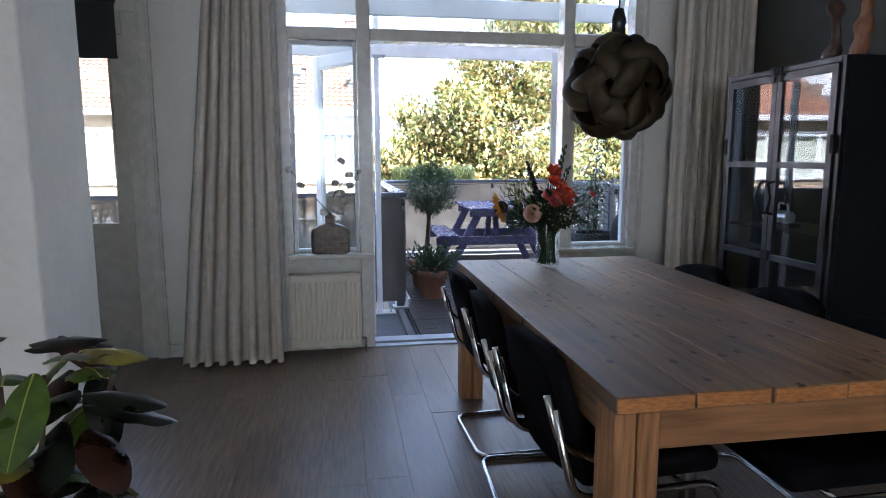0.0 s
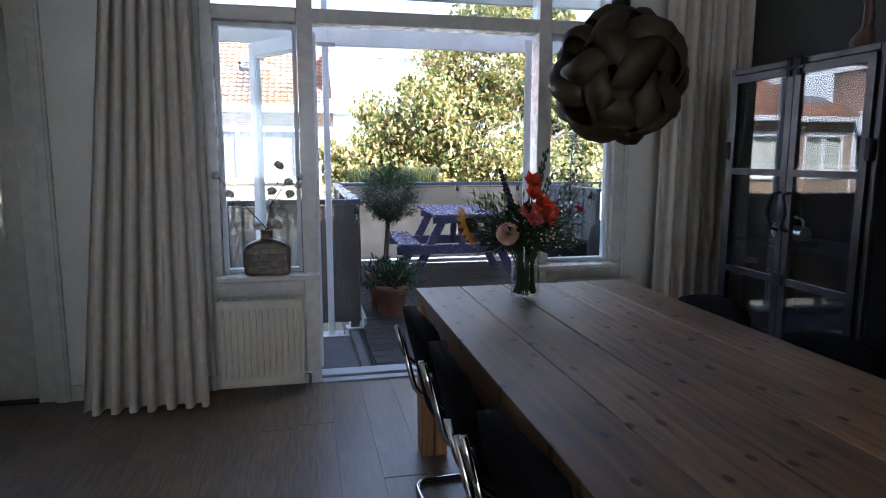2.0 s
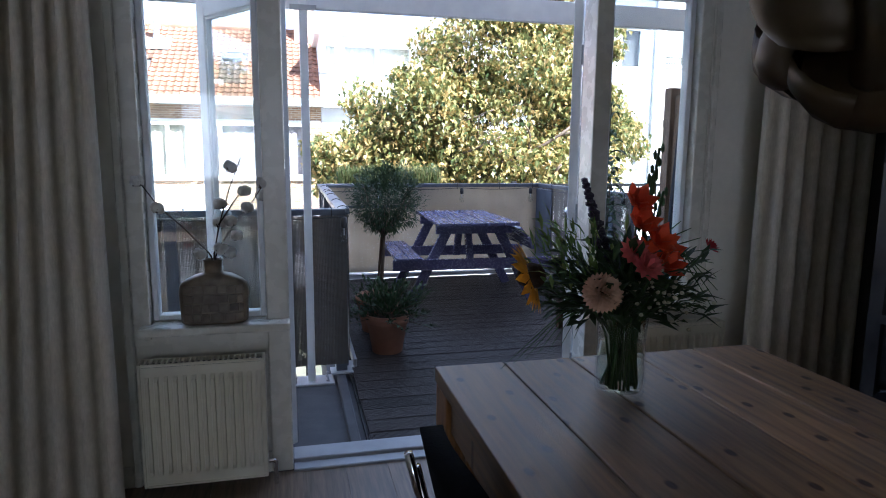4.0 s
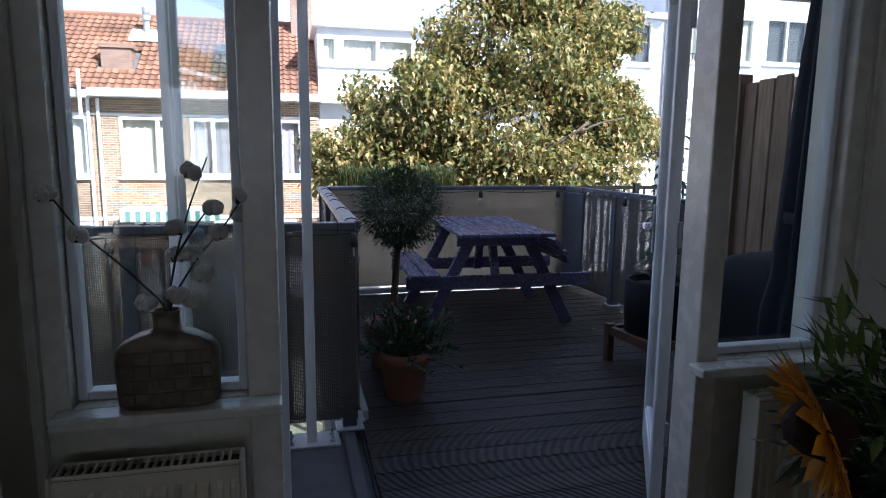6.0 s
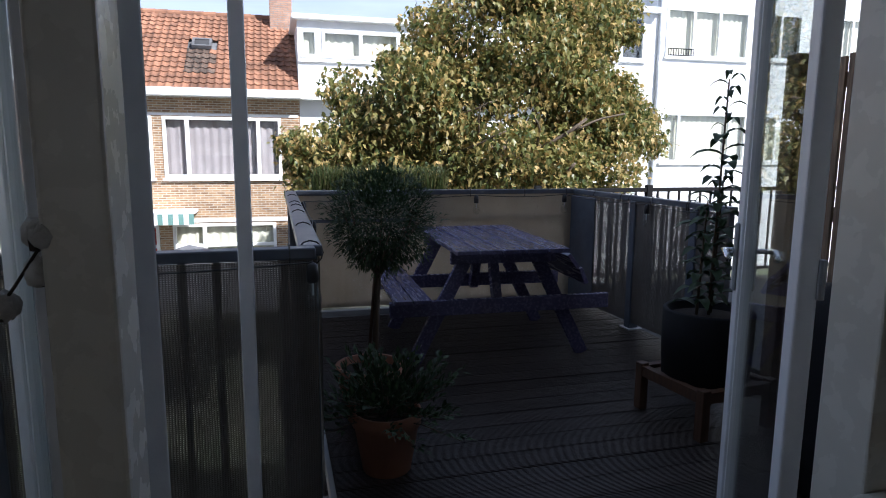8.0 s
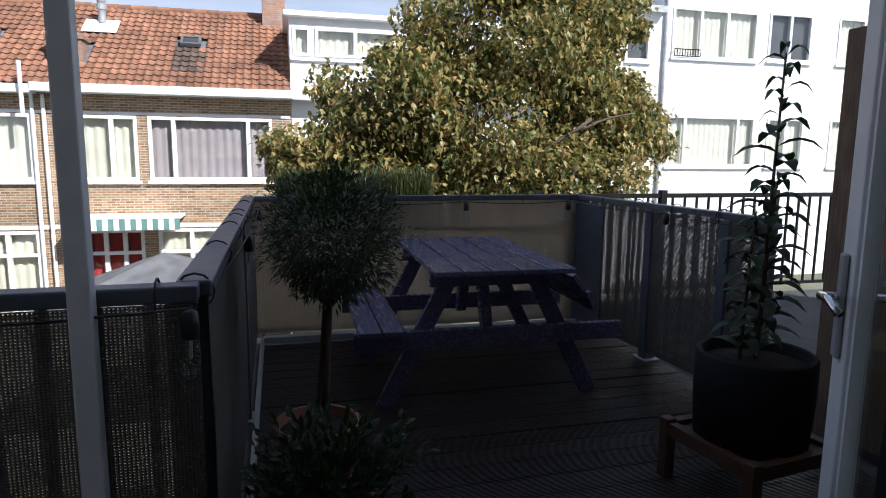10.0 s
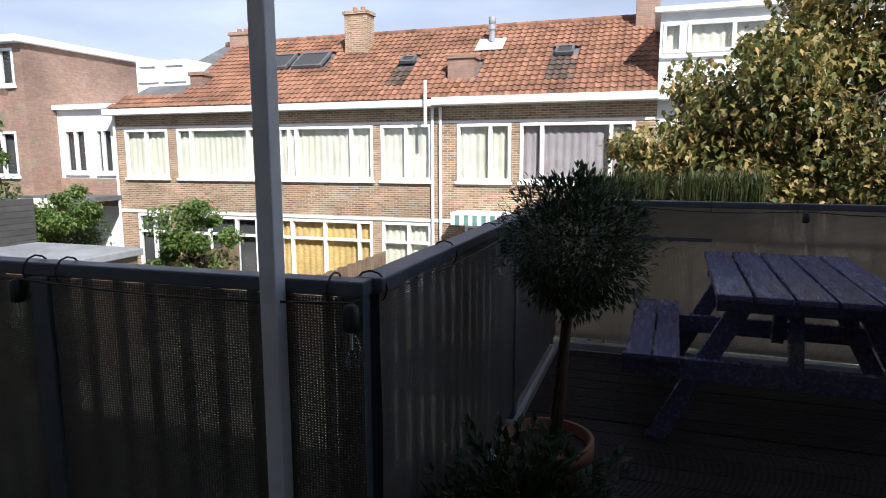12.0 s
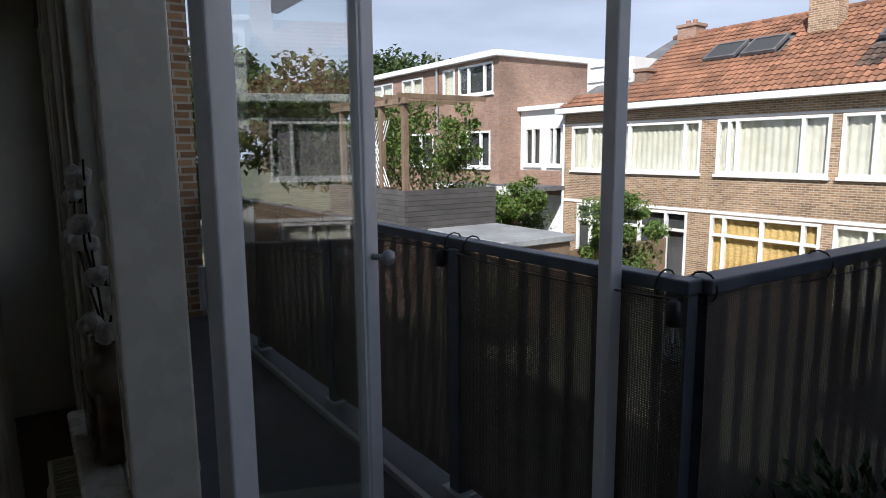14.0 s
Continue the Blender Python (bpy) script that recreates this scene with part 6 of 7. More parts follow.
pf = terracotta("flower_pot", (0.655, 1.66, -0.02), 0.152, 0.275, "terracotta pot with a low dark-leaved shrub on the deck")
pr = terracotta("flower_pot", (0.66, 2.22, -0.02), 0.175, 0.29, "terracotta pot holding the clipped standard tree")
rng = random.Random(3)
sh = thing("low_shrub", (0.655, 1.66, 0.21), label="low evergreen shrub with small dark leaves", category="shrub")
bm, pts = bmesh.new(), []
for i in range(84):
    a, e = rng.uniform(0, 2 * math.pi), rng.uniform(-0.05, 1.25)
    l = rng.uniform(0.24, 0.40)
    d = Vector((math.cos(a) * math.cos(e), math.sin(a) * math.cos(e), math.sin(e) * 0.85))
    tip = d * l
    tube([(0, 0, 0), d * l * 0.5 + Vector((0, 0, 0.02)), tip], 0.003, 5, bm, 0.0015)
    for k in range(22):
        f = rng.uniform(0.3, 1.05)
        pts.append(d * l * f + Vector((rng.gauss(0, 0.008), rng.gauss(0, 0.008), rng.gauss(0, 0.008) + 0.01)))
part("twig_mass", bm, BARK, sh, kind="stuff")
leaves_mesh("leaves", pts, 0.05, 0.022, LEAF_DARK, sh, 9, -0.3, kind="stuff", outward=(0, 0, -0.05))

tp = thing("topiary_tree", (0.69, 2.25, 0.22), label="standard olive-like tree clipped to a ball on a bare stem", category="topiary")
bm = tube([(0, 0, 0), (0.015, 0.01, 0.25), (0.03, 0.02, 0.52)], 0.017, 9, None, 0.014)
cc = Vector((0.045, 0.03, 0.80))
for i in range(16):
    a = i * 2.4
    tube([(0.03, 0.02, 0.50 + 0.01 * (i % 4)), Vector((0.03, 0.02, 0.52)) + Vector((math.cos(a) * 0.1, math.sin(a) * 0.1, 0.1)), cc + Vector((math.cos(a) * 0.2, math.sin(a) * 0.2, 0.1 * math.sin(i * 1.7)))], 0.007, 6, bm, 0.003)
part("stem", bm, BARK, tp, smooth=True)
part("stake", tube([(-0.03, 0.02, 0), (0.012, 0.025, 0.50)], 0.009, 8), WOODBROWN, tp)
pts = []
for i in range(7200):
    u = Vector((rng.gauss(0, 1), rng.gauss(0, 1), rng.gauss(0, 1))).normalized()
    k = 0.255 * (1 + 0.32 * noise.noise(u * 3.4)) * (rng.random() ** 0.28 if i % 4 else rng.uniform(0.95, 1.1))
    pts.append(cc + Vector((u.x * k, u.y * k, u.z * k * 0.94)))
leaves_mesh("crown", pts, 0.036, 0.0125, LEAF_DARK, tp, 12, -0.2, kind="stuff", outward=tuple(cc))

ps = thing("plant_stand", (2.37, 1.80, -0.02), 8, "brown wooden plant stand on the deck", "plant stand")
for x in (-0.22, 0.22):
    for y in (-0.22, 0.22):
        part("leg", B((x - 0.025, y - 0.025, 0, x + 0.025, y + 0.025, 0.26), bevel=0.003), WOODBROWN, ps)
part("frame", B((-0.2, -0.24, 0.19, 0.2, -0.2, 0.245), (-0.2, 0.2, 0.19, 0.2, 0.24, 0.245), (-0.24, -0.2, 0.19, -0.2, 0.2, 0.245), (0.2, -0.2, 0.19, 0.24, 0.2, 0.245)), WOODBROWN, ps)
part("shelf", B((-0.2, -0.2, 0.2, 0.2, 0.2, 0.225)), WOODBROWN, ps)
bp_ = thing("black_planter", (2.37, 1.80, 0.205), label="round black planter on the wooden stand", category="planter")
part("pot", lathe([(0.19, 0.0), (0.215, 0.01), (0.225, 0.2), (0.225, 0.36), (0.215, 0.37), (0.20, 0.36), (0.195, 0.32), (0.0, 0.31)], 32, cap=False), PLANTER, bp_, smooth=True)
part("soil", lathe([(0.195, 0.322), (0.0, 0.335)], 20, cap=False), SOIL, bp_)
pp = thing("fig_plant", (2.37, 1.80, 0.53), label="tall slender plant with drooping dark leaves in the black planter", category="plant")
for i, (x, y, hgt) in enumerate(((0.0, 0.0, 1.2), (0.05, 0.05, 0.72), (-0.05, 0.03, 0.6))):
    part("stem", tube([(x, y, 0), (x + 0.01, y, hgt * 0.5), (x + 0.03, y + 0.01, hgt)], 0.009, 7, None, 0.004), BARK, pp, smooth=True)
    for k in range(int(hgt / 0.026)):
        z = 0.05 + k * 0.026
        a = k * 2.4 + i
        d = Vector((math.cos(a), math.sin(a), 0))
        sd = Vector((-math.sin(a), math.cos(a), 0))
        l = (0.145 if z < hgt * 0.8 else 0.09) * rng.uniform(0.8, 1.15)
        wd, o = l * 0.42, Vector((x + 0.03 * z / hgt, y, z))
        rows = []
        bm = bmesh.new()
        for j in range(5):
            t = j / 4
            c = o + d * l * t + Vector((0, 0, 0.05 * math.sin(t * 2.2) - 0.055 * t * t))
            wv = wd * math.sin(math.pi * (t * 0.95 + 0.03)) ** 0.8 * 0.5
            rows.append([bm.verts.new(c - sd * wv), bm.verts.new(c - Vector((0, 0, wv * 0.3))), bm.verts.new(c + sd * wv)])
        for A, C in zip(rows, rows[1:]):
            bm.faces.new((A[0], A[1], C[1], C[0]))
            bm.faces.new((A[1], A[2], C[2], C[1]))
        part("leaf", bm, LEAF_DARK, pp, smooth=True)

# grass boxes hung outside the far railing
for x0, x1 in ((0.50, 1.08), (1.14, 1.72)):
    gb = thing("grass_box", ((x0 + x1) / 2, 4.60, 0.78), label="planter box of ornamental grass hung on the railing", category="planter")
    part("box", B((x0, 4.50, 0.78, x1, 4.70, 0.80), (x0, 4.50, 0.8, x1, 4.515, 0.98), (x0, 4.685, 0.8, x1, 4.70, 0.98), (x0, 4.515, 0.8, x0 + 0.015, 4.685, 0.98), (x1 - 0.015, 4.515, 0.8, x1, 4.685, 0.98), bevel=0.004), PLANTER, gb, w=True)
    part("soil", B((x0 + 0.015, 4.515, 0.9, x1 - 0.015, 4.685, 0.95)), SOIL, gb, w=True)
    part("hook", B((x0 + 0.1, 4.42, 1.036, x0 + 0.12, 4.50, 1.04), (x0 + 0.1, 4.49, 0.95, x0 + 0.12, 4.5, 1.036)), DARKMETAL, gb, w=True)
    V, Fs = [], []
    for i in range(1500):
        o = Vector((rng.uniform(x0 + 0.03, x1 - 0.03), rng.uniform(4.52, 4.68), 0.95)) - gb.matrix_basis.translation
        a = rng.uniform(0, 2 * math.pi)
        bend, hgt = rng.uniform(0.02, 0.17), rng.uniform(0.12, 0.34)
        d, sd = Vector((math.cos(a), math.sin(a), 0)), Vector((-math.sin(a), math.cos(a), 0)) * 0.003
        k = len(V)
        V += [o - sd, o + sd, o + d * bend * 0.35 + Vector((0, 0, hgt * 0.7)) + sd, o + d * bend * 0.35 + Vector((0, 0, hgt * 0.7)) - sd, o + d * bend + Vector((0, 0, hgt * (1 - bend)))]
        Fs += [(k, k + 1, k + 2, k + 3), (k + 3, k + 2, k + 4)]
    me = bpy.data.meshes.new("grass")
    me.from_pydata(V, [], Fs)
    me.materials.append(LEAF_GRASS)
    g = new("grass", me)
    g.parent = gb
    tagged(g, kind="stuff")

# timber fence and folded parasol by the house
fe = thing("timber_fence", (3.15, 1.35, -0.02), label="weathered vertical board fence beside the terrace", category="fence")
for i in range(12):
    y = 0.28 + i * 0.157
    part("board", B((3.14, y, 0.0, 3.16, y + 0.138, 1.89 - 0.012 * (i % 3)), bevel=0.002), FENCE, fe, w=True)
for z in (0.3, 1.0, 1.72):
    part("batten", B((3.16, 0.28, z, 3.19, 2.10, z + 0.08)), FENCE, fe, w=True)
part("post", B((3.10, 2.12, -0.02, 3.20, 2.22, 1.93), bevel=0.004), FENCE, fe, w=True)
pa = thing("parasol", (2.33, 0.50, -0.02), label="folded dark navy parasol standing by the house wall", category="parasol")
part("base", lathe([(0.22, 0.0), (0.22, 0.05), (0.06, 0.08), (0.03, 0.25)], 24), PLANTER, pa)
part("pole", tube([(0, 0, 0.05), (0, 0, 2.75)], 0.02, 10), WOODBROWN, pa)
bm, rings = bmesh.new(), []
for j in range(16):
    t = j / 15
    z = 0.55 + 2.15 * t
    rr = 0.155 * (1 - t) ** 0.4 + 0.025 + (0.02 if t < 0.1 else 0)
    rings.append([bm.verts.new((rr * (1 + 0.22 * math.sin(8 * a + t * 1.5)) * math.cos(a), rr * (1 + 0.22 * math.sin(8 * a + t * 1.5)) * math.sin(a), z + 0.02 * math.sin(8 * a) * (1 - t))) for a in [2 * math.pi * i / 48 for i in range(48)]])
for A, C in zip(rings, rings[1:]):
    for k in range(48):
        bm.faces.new((A[k], A[(k + 1) % 48], C[(k + 1) % 48], C[k]))
part("canopy", bm, NAVY, pa, "folded navy cloth", smooth=True)
part("strap", lathe([(0.175, 1.1), (0.18, 1.12), (0.175, 1.15)], 24, cap=False), NAVY, pa)


# cushioned garden seat under a black cover
gs = thing("covered_garden_seat", (2.52, 0.98, -0.02), 6, "garden seat under a slack black cover beside the fence", "garden seat")
bm, rings = bmesh.new(), []
for j, (z, hx, hy) in enumerate(((0.02, 0.27, 0.25), (0.2, 0.265, 0.245), (0.45, 0.26, 0.24), (0.68, 0.255, 0.235), (0.80, 0.24, 0.22), (0.86, 0.20, 0.18), (0.885, 0.12, 0.10), (0.89, 0.03, 0.03))):
    ring = []
    for i in range(40):
        a = 2 * math.pi * i / 40
        k = 1 + 0.03 * math.sin(7 * a + j * 0.4) * (z < 0.8) + 0.05 * noise.noise(Vector((math.cos(a) * 2, math.sin(a) * 2, z * 2)))
        ring.append(bm.verts.new((math.copysign(abs(math.cos(a)) ** 0.5, math.cos(a)) * hx * k, math.copysign(abs(math.sin(a)) ** 0.5, math.sin(a)) * hy * k, z)))
    rings.append(ring)
for A, C in zip(rings, rings[1:]):
    for k in range(40):
        bm.faces.new((A[k], A[(k + 1) % 40], C[(k + 1) % 40], C[k]))
bm.faces.new(rings[0][::-1])
bm.faces.new(rings[-1])
part("cover", bm, PLANTER, gs, smooth=True)
for x in (-0.2, 0.2):
    for y in (-0.18, 0.18):
        part("foot", B((x - 0.025, y - 0.025, 0, x + 0.025, y + 0.025, 0.03)), WOODBROWN, gs)


# string of bulbs along the railings
sl_ = thing("string_light", (0.37, 1.27, 0.94), label="black outdoor cable with clear bulbs along the railing", category="string light")
BULB = glass_mat("bulb_glass", (0.95, 0.97, 0.97))
hang = [(-2.5, 1.175), (-1.9, 1.185), (-0.74, 1.22), (0.33, 1.235), (0.405, 2.55), (0.41, 3.85), (0.95, 4.33), (1.9, 4.31), (2.72, 4.28), (2.87, 3.2), (2.92, 2.5)]
for a, b in zip(hang, hang[1:]):
    pts = [Vector((a[0] + (b[0] - a[0]) * i / 8, a[1] + (b[1] - a[1]) * i / 8, 0.99 - 0.018 * math.sin(math.pi * i / 8))) for i in range(9)]
    part("cable", tube(pts, 0.0032, 6), CABLE, sl_, w=True)
for x, y in hang:
    so = part("socket", lathe([(0.006, 0.99), (0.018, 0.982), (0.021, 0.955), (0.021, 0.925), (0.017, 0.92)], 12, at=(x, y, 0)), RUBBER, sl_, w=True, smooth=True)
    bu = part("bulb", lathe([(0.014, 0.922), (0.017, 0.905), (0.027, 0.88), (0.031, 0.858), (0.027, 0.836), (0.015, 0.823), (0.0, 0.82)], 14, at=(x, y, 0), cap=False), BULB, so, smooth=True)
    bu.matrix_basis = Matrix.Translation(-sl_.matrix_basis.translation)
    fi = part("filament", tube([(x, y, 0.92), (x, y, 0.875)], 0.004, 6), ZINC, so)
    fi.matrix_basis = Matrix.Translation(-sl_.matrix_basis.translation)

# ---------------------------------------------------------------- things on and in the cabinet
CARVED = mat("dark_carved_wood", (0.10, 0.045, 0.025), (0.05, 0.022, 0.013), 30, rough=0.4, bump=0.5)
CARVED2 = mat("warm_carved_wood", (0.30, 0.12, 0.045), (0.18, 0.07, 0.028), 20, (4, 4, 0.7), rough=0.4, bump=0.3)
for nm, (x, y), m, tw in (("dark", (2.22, -1.50), CARVED, 9.0), ("warm", (2.24, -1.66), CARVED2, 4.0)):
    bm, rings = bmesh.new(), []
    for j in range(40):
        t = j / 39
        z = 0.55 * t
        r = 0.03 + 0.012 * math.sin(t * tw * 2) + 0.006 * math.sin(t * 31) - 0.01 * t
        cx, cy = 0.018 * math.sin(t * tw), 0.014 * math.cos(t * tw * 0.8)
        rings.append([bm.verts.new((cx + r * math.cos(a) * (1 + 0.15 * math.sin(3 * a + z * 40)), cy + r * math.sin(a), z)) for a in [2 * math.pi * i / 14 for i in range(14)]])
    for A, C in zip(rings, rings[1:]):
        for k in range(14):
            bm.faces.new((A[k], A[(k + 1) % 14], C[(k + 1) % 14], C[k]))
    bm.faces.new(rings[0][::-1])
    bm.faces.new(rings[-1])
    ob = part("carved_figure", bm, m, None, smooth=True)
    ob.matrix_basis = pose(x, y, CZ)
    tagged(ob, nm + " carved wooden figure standing on the steel cabinet", "statue")
SILVER = mat("silver_metal", (0.45, 0.45, 0.46), (0.3, 0.3, 0.31), 20, rough=0.3, metal=1.0)
eng = thing("model_engine", (2.30, -1.12, 0.942), label="small silver model machine on the cabinet shelf", category="ornament")
part("cylinder", tube([(0, -0.07, 0.06), (0, 0.05, 0.06)], 0.035, 16), SILVER, eng)
part("flywheel", tube([(0, 0.09, 0.06), (0, 0.105, 0.06)], 0.05, 18), SILVER, eng)
part("base", B((-0.05, -0.1, 0, 0.05, 0.12, 0.025), bevel=0.003), BLACKMETAL, eng)
part("pipe", tube(arc([(0.0, -0.05, 0.09), (0, -0.05, 0.13), (0, 0.03, 0.14), (0, 0.03, 0.09)], 0.02), 0.006, 8), SILVER, eng)
dish = thing("glass_bowl", (2.32, -1.5, 0.512), label="shallow pale bowl on the lower cabinet shelf", category="bowl")
part("bowl", lathe([(0.04, 0.0), (0.05, 0.01), (0.12, 0.06), (0.115, 0.062), (0.045, 0.015), (0.0, 0.012)], 24, cap=False), ZINC, dish, smooth=True)
for i in range(4):
    ca = thing("storage_box", (2.30, -0.92 - 0.2 * i, 0.1), label="small pale box on the cabinet floor", category="box", group="boxes in the cabinet")
    part("box", B((-0.07, -0.06, 0, 0.07, 0.06, 0.05 + 0.02 * (i % 2)), bevel=0.003), RENDERW if i % 2 else BLACKMETAL, ca)
    part("lid", B((-0.073, -0.063, 0.05 + 0.02 * (i % 2), 0.073, 0.063, 0.065 + 0.02 * (i % 2)), bevel=0.003), ZINC, ca)

# ---------------------------------------------------------------- gardens and neighbours at the left end
tree("garden_shrub", (-10.7, 14.0, -3.2), 1.6, 0.06, [((0, 0, 2.3), (0.95, 0.8, 1.25)), ((0.25, 0, 3.1), (0.5, 0.5, 0.5)), ((-0.7, 0, 1.7), (0.7, 0.6, 0.7))], 11000, 0.11, LEAF_SHRUB, "tall leafy garden shrub in the sun", 31, 5, 0.7)
tree("garden_shrub", (-14.6, 13.2, -3.2), 1.6, 0.06, [((0, 0, 2.3), (1.4, 0.9, 1.0)), ((0.5, 0, 3.2), (0.7, 0.6, 0.6)), ((-0.9, 0, 1.9), (0.9, 0.7, 0.8))], 11000, 0.11, LEAF_SHRUB, "spreading yellow-green garden shrub", 32, 5, 0.8)
tree("small_garden_tree", (-18.2, 13.4, -3.2), 2.6, 0.08, [((0, 0, 3.9), (1.1, 1.0, 1.5)), ((0.2, 0, 5.5), (0.7, 0.6, 0.8)), ((-0.3, 0, 2.4), (1.0, 0.9, 0.9))], 6000, 0.14, LEAF_SHRUB, "slender garden tree with thin pale foliage", 33, 6, 1.1)
tree("garden_shrub", (-10.2, 8.5, -3.2), 1.2, 0.06, [((0, 0, 1.2), (1.0, 1.0, 0.9))], 2600, 0.13, LEAF_SHRUB, "low leafy garden shrub by the shed", 34, 4, 0.6)
nt_ = thing("neighbour_pergola", (-15.4, 9.0, -3.2), label="neighbouring roof garden with timber pergola and lattice", category="pergola")
part("base_wall", B((-18.5, 8.5, -3.2, -13.6, 12.0, -1.0)), BRICK_RED, nt_, w=True)
for i in range(9):
    part("cladding_board", B((-18.5, 8.40, -1.0 + i * 0.145, -13.5, 8.5, -1.0 + i * 0.145 + 0.138)), GREYBOARD, nt_, w=True)
for i in range(9):
    part("cladding_board", B((-13.6, 8.5, -1.0 + i * 0.145, -13.5, 11.5, -1.0 + i * 0.145 + 0.138)), GREYBOARD, nt_, w=True)
for x in (-17.6, -16.2, -14.95, -13.65):
    part("post", B((x - 0.08, 8.45, 0.3, x + 0.08, 8.6, 2.75)), FENCE, nt_, w=True)
part("beam", B((-18.2, 8.4, 2.6, -13.4, 8.5, 2.75)), FENCE, nt_, w=True)
for i in range(7):
    part("rafter", B((-18.0 + i * 0.72, 8.3, 2.75, -17.92 + i * 0.72, 11.2, 2.88)), FENCE, nt_, w=True)
for i in range(16):
    for s in (-1, 1):
        x = -16.1 + i * 0.14
        if -16.1 <= x <= -15.0:
            part("lattice_slat", tube([(x - s * 0.6, 8.52 + 0.01 * s, 0.35), (x + s * 0.6, 8.52 + 0.01 * s, 2.2)], 0.015, 4), RENDERW, nt_, w=True)
tree("climbing_plant", (-16.4, 10.0, -1.0), 1.3, 0.05, [((-0.5, 0, 2.4), (1.6, 0.8, 1.2)), ((1.8, -0.5, 2.6), (0.7, 0.5, 1.3)), ((-2.0, 0.3, 3.2), (1.2, 0.9, 1.0))], 7000, 0.13, LEAF_SHRUB, "climbing plant grown over the neighbouring pergola", 36, 5, 1.0)
sd_ = thing("garden_shed", (-11.8, 10.2, -3.2), label="low garden shed with pale flat roof", category="shed")
part("wall", B((-13.4, 9.2, -3.2, -10.3, 11.4, -0.95)), FENCE, sd_, w=True)
part("roof", B((-13.5, 9.1, -0.95, -10.2, 11.5, -0.78), bevel=0.02), ZINC, sd_, w=True)
for x in (-6.9, -12.3, 0.7):
    gf = thing("garden_fence", (x, 15, -3.2), label="weathered timber fence between the gardens", category="fence")
    for i in range(22):
        part("board", B((x - 0.01, 11.5 + i * 0.29, -3.2, x + 0.02, 11.5 + i * 0.29 + 0.27, -1.65 + 0.03 * (i % 2))), FENCE, gf, w=True)
gz = thing("garden_gazebo", (-1.25, 10.5, -3.0), label="dark grey pointed garden canopy below the terrace", category="gazebo")
bm = bmesh.new()
ap = bm.verts.new((0, 0, 2.75))
cs = [bm.verts.new(q) for q in ((-1.5, -1.5, 2.1), (1.5, -1.5, 2.1), (1.5, 1.5, 2.1), (-1.5, 1.5, 2.1))]
lo = [bm.verts.new((v.co.x, v.co.y, 1.9)) for v in cs]
for i in range(4):
    bm.faces.new((cs[i], cs[(i + 1) % 4], ap))
    bm.faces.new((lo[i], lo[(i + 1) % 4], cs[(i + 1) % 4], cs[i]))
part("canopy", bm, LEAD, gz)
for x in (-1.45, 1.45):
    for y in (-1.45, 1.45):
        part("pole", tube([(x, y, -0.2), (x, y, 1.95)], 0.03, 8), BLACKMETAL, gz)

# far trees over the roofs
rng = random.Random(40)
pts = []
for i in range(26):
    yy = rng.uniform(34, 52)
    c = Vector((-1.5 * yy - 5 - rng.uniform(0, 50), yy, rng.uniform(8.0, 11.5)))
    for k in range(1000):
        u = Vector((rng.gauss(0, 1), rng.gauss(0, 1), rng.gauss(0, 1))).normalized() * rng.random() ** 0.4
        pts.append(c + Vector((u.x * 4.5, u.y * 3.5, u.z * 3.2)))
for i in range(9):
    c = Vector((rng.uniform(-44, -32), rng.uniform(13, 24), rng.uniform(-0.5, 6.5)))
    for k in range(1000):
        u = Vector((rng.gauss(0, 1), rng.gauss(0, 1), rng.gauss(0, 1))).normalized() * rng.random() ** 0.4
        pts.append(c + Vector((u.x * 2.6, u.y * 2.2, u.z * 2.4)))
# added trees, a dark backdrop so reflections show in the open door glass
for i in range(16):
    c = Vector((rng.uniform(-36, -25), rng.uniform(1.5, 13), rng.uniform(-2.0, 5.2)))
    for k in range(1000):
        u = Vector((rng.gauss(0, 1), rng.gauss(0, 1), rng.gauss(0, 1))).normalized() * rng.random() ** 0.4
        pts.append(c + Vector((u.x * 2.4, u.y * 2.4, u.z * 2.4)))
wd_ = leaves_mesh("far_woods", pts, 0.42, 0.34, LEAF_FAR, None, 41, 0.3)
tagged(wd_, "distant green trees above the roofs, with added ones low at the left", "trees", kind="stuff")


# ---------------------------------------------------------------- pieces: laminate boards, deck boards, roof tiles
floor_ob = bpy.data.objects["floor"]
proto = {}


def piece(name, key, bm_fn, material, parent, m):
    if key not in proto:
        me = bpy.data.meshes.new(name)
        bm = bm_fn()
        bm.to_mesh(me)
        bm.free()
        me.materials.append(material)
        proto[key] = me
    ob = new(name, proto[key])
    ob.parent = parent
    ob.matrix_basis = m
    return ob


rng = random.Random(2)
BW = 0.185
nb_ = int((XR - XL) / BW) + 1
for i in range(nb_):
    x = XL + i * BW
    w_ = min(BW, XR - x) - 0.0006
    y = 0.0 - rng.uniform(0.2, 1.25)
    top = 0.0
    while top > YB:
        bot = max(y, YB)
        l = round(top - bot, 2)
        if l > 0.02:
            piece("floor_board", ("fb", round(w_, 3), l), lambda: B((0, -l + 0.0003, -0.008, w_, -0.0003, 0.0), bevel=0.0005), LAMINATE, floor_ob, pose(x + 0.0003, top, 0))
        top, y = bot, bot - 1.28
# deck boards, running along the house wall, fluted on top
deck = structure("deck", B((0.36, 0.2, -0.075, 3.0, 4.36, -0.05)), RUBBER, "dark frame under the timber deck boards", "deck")


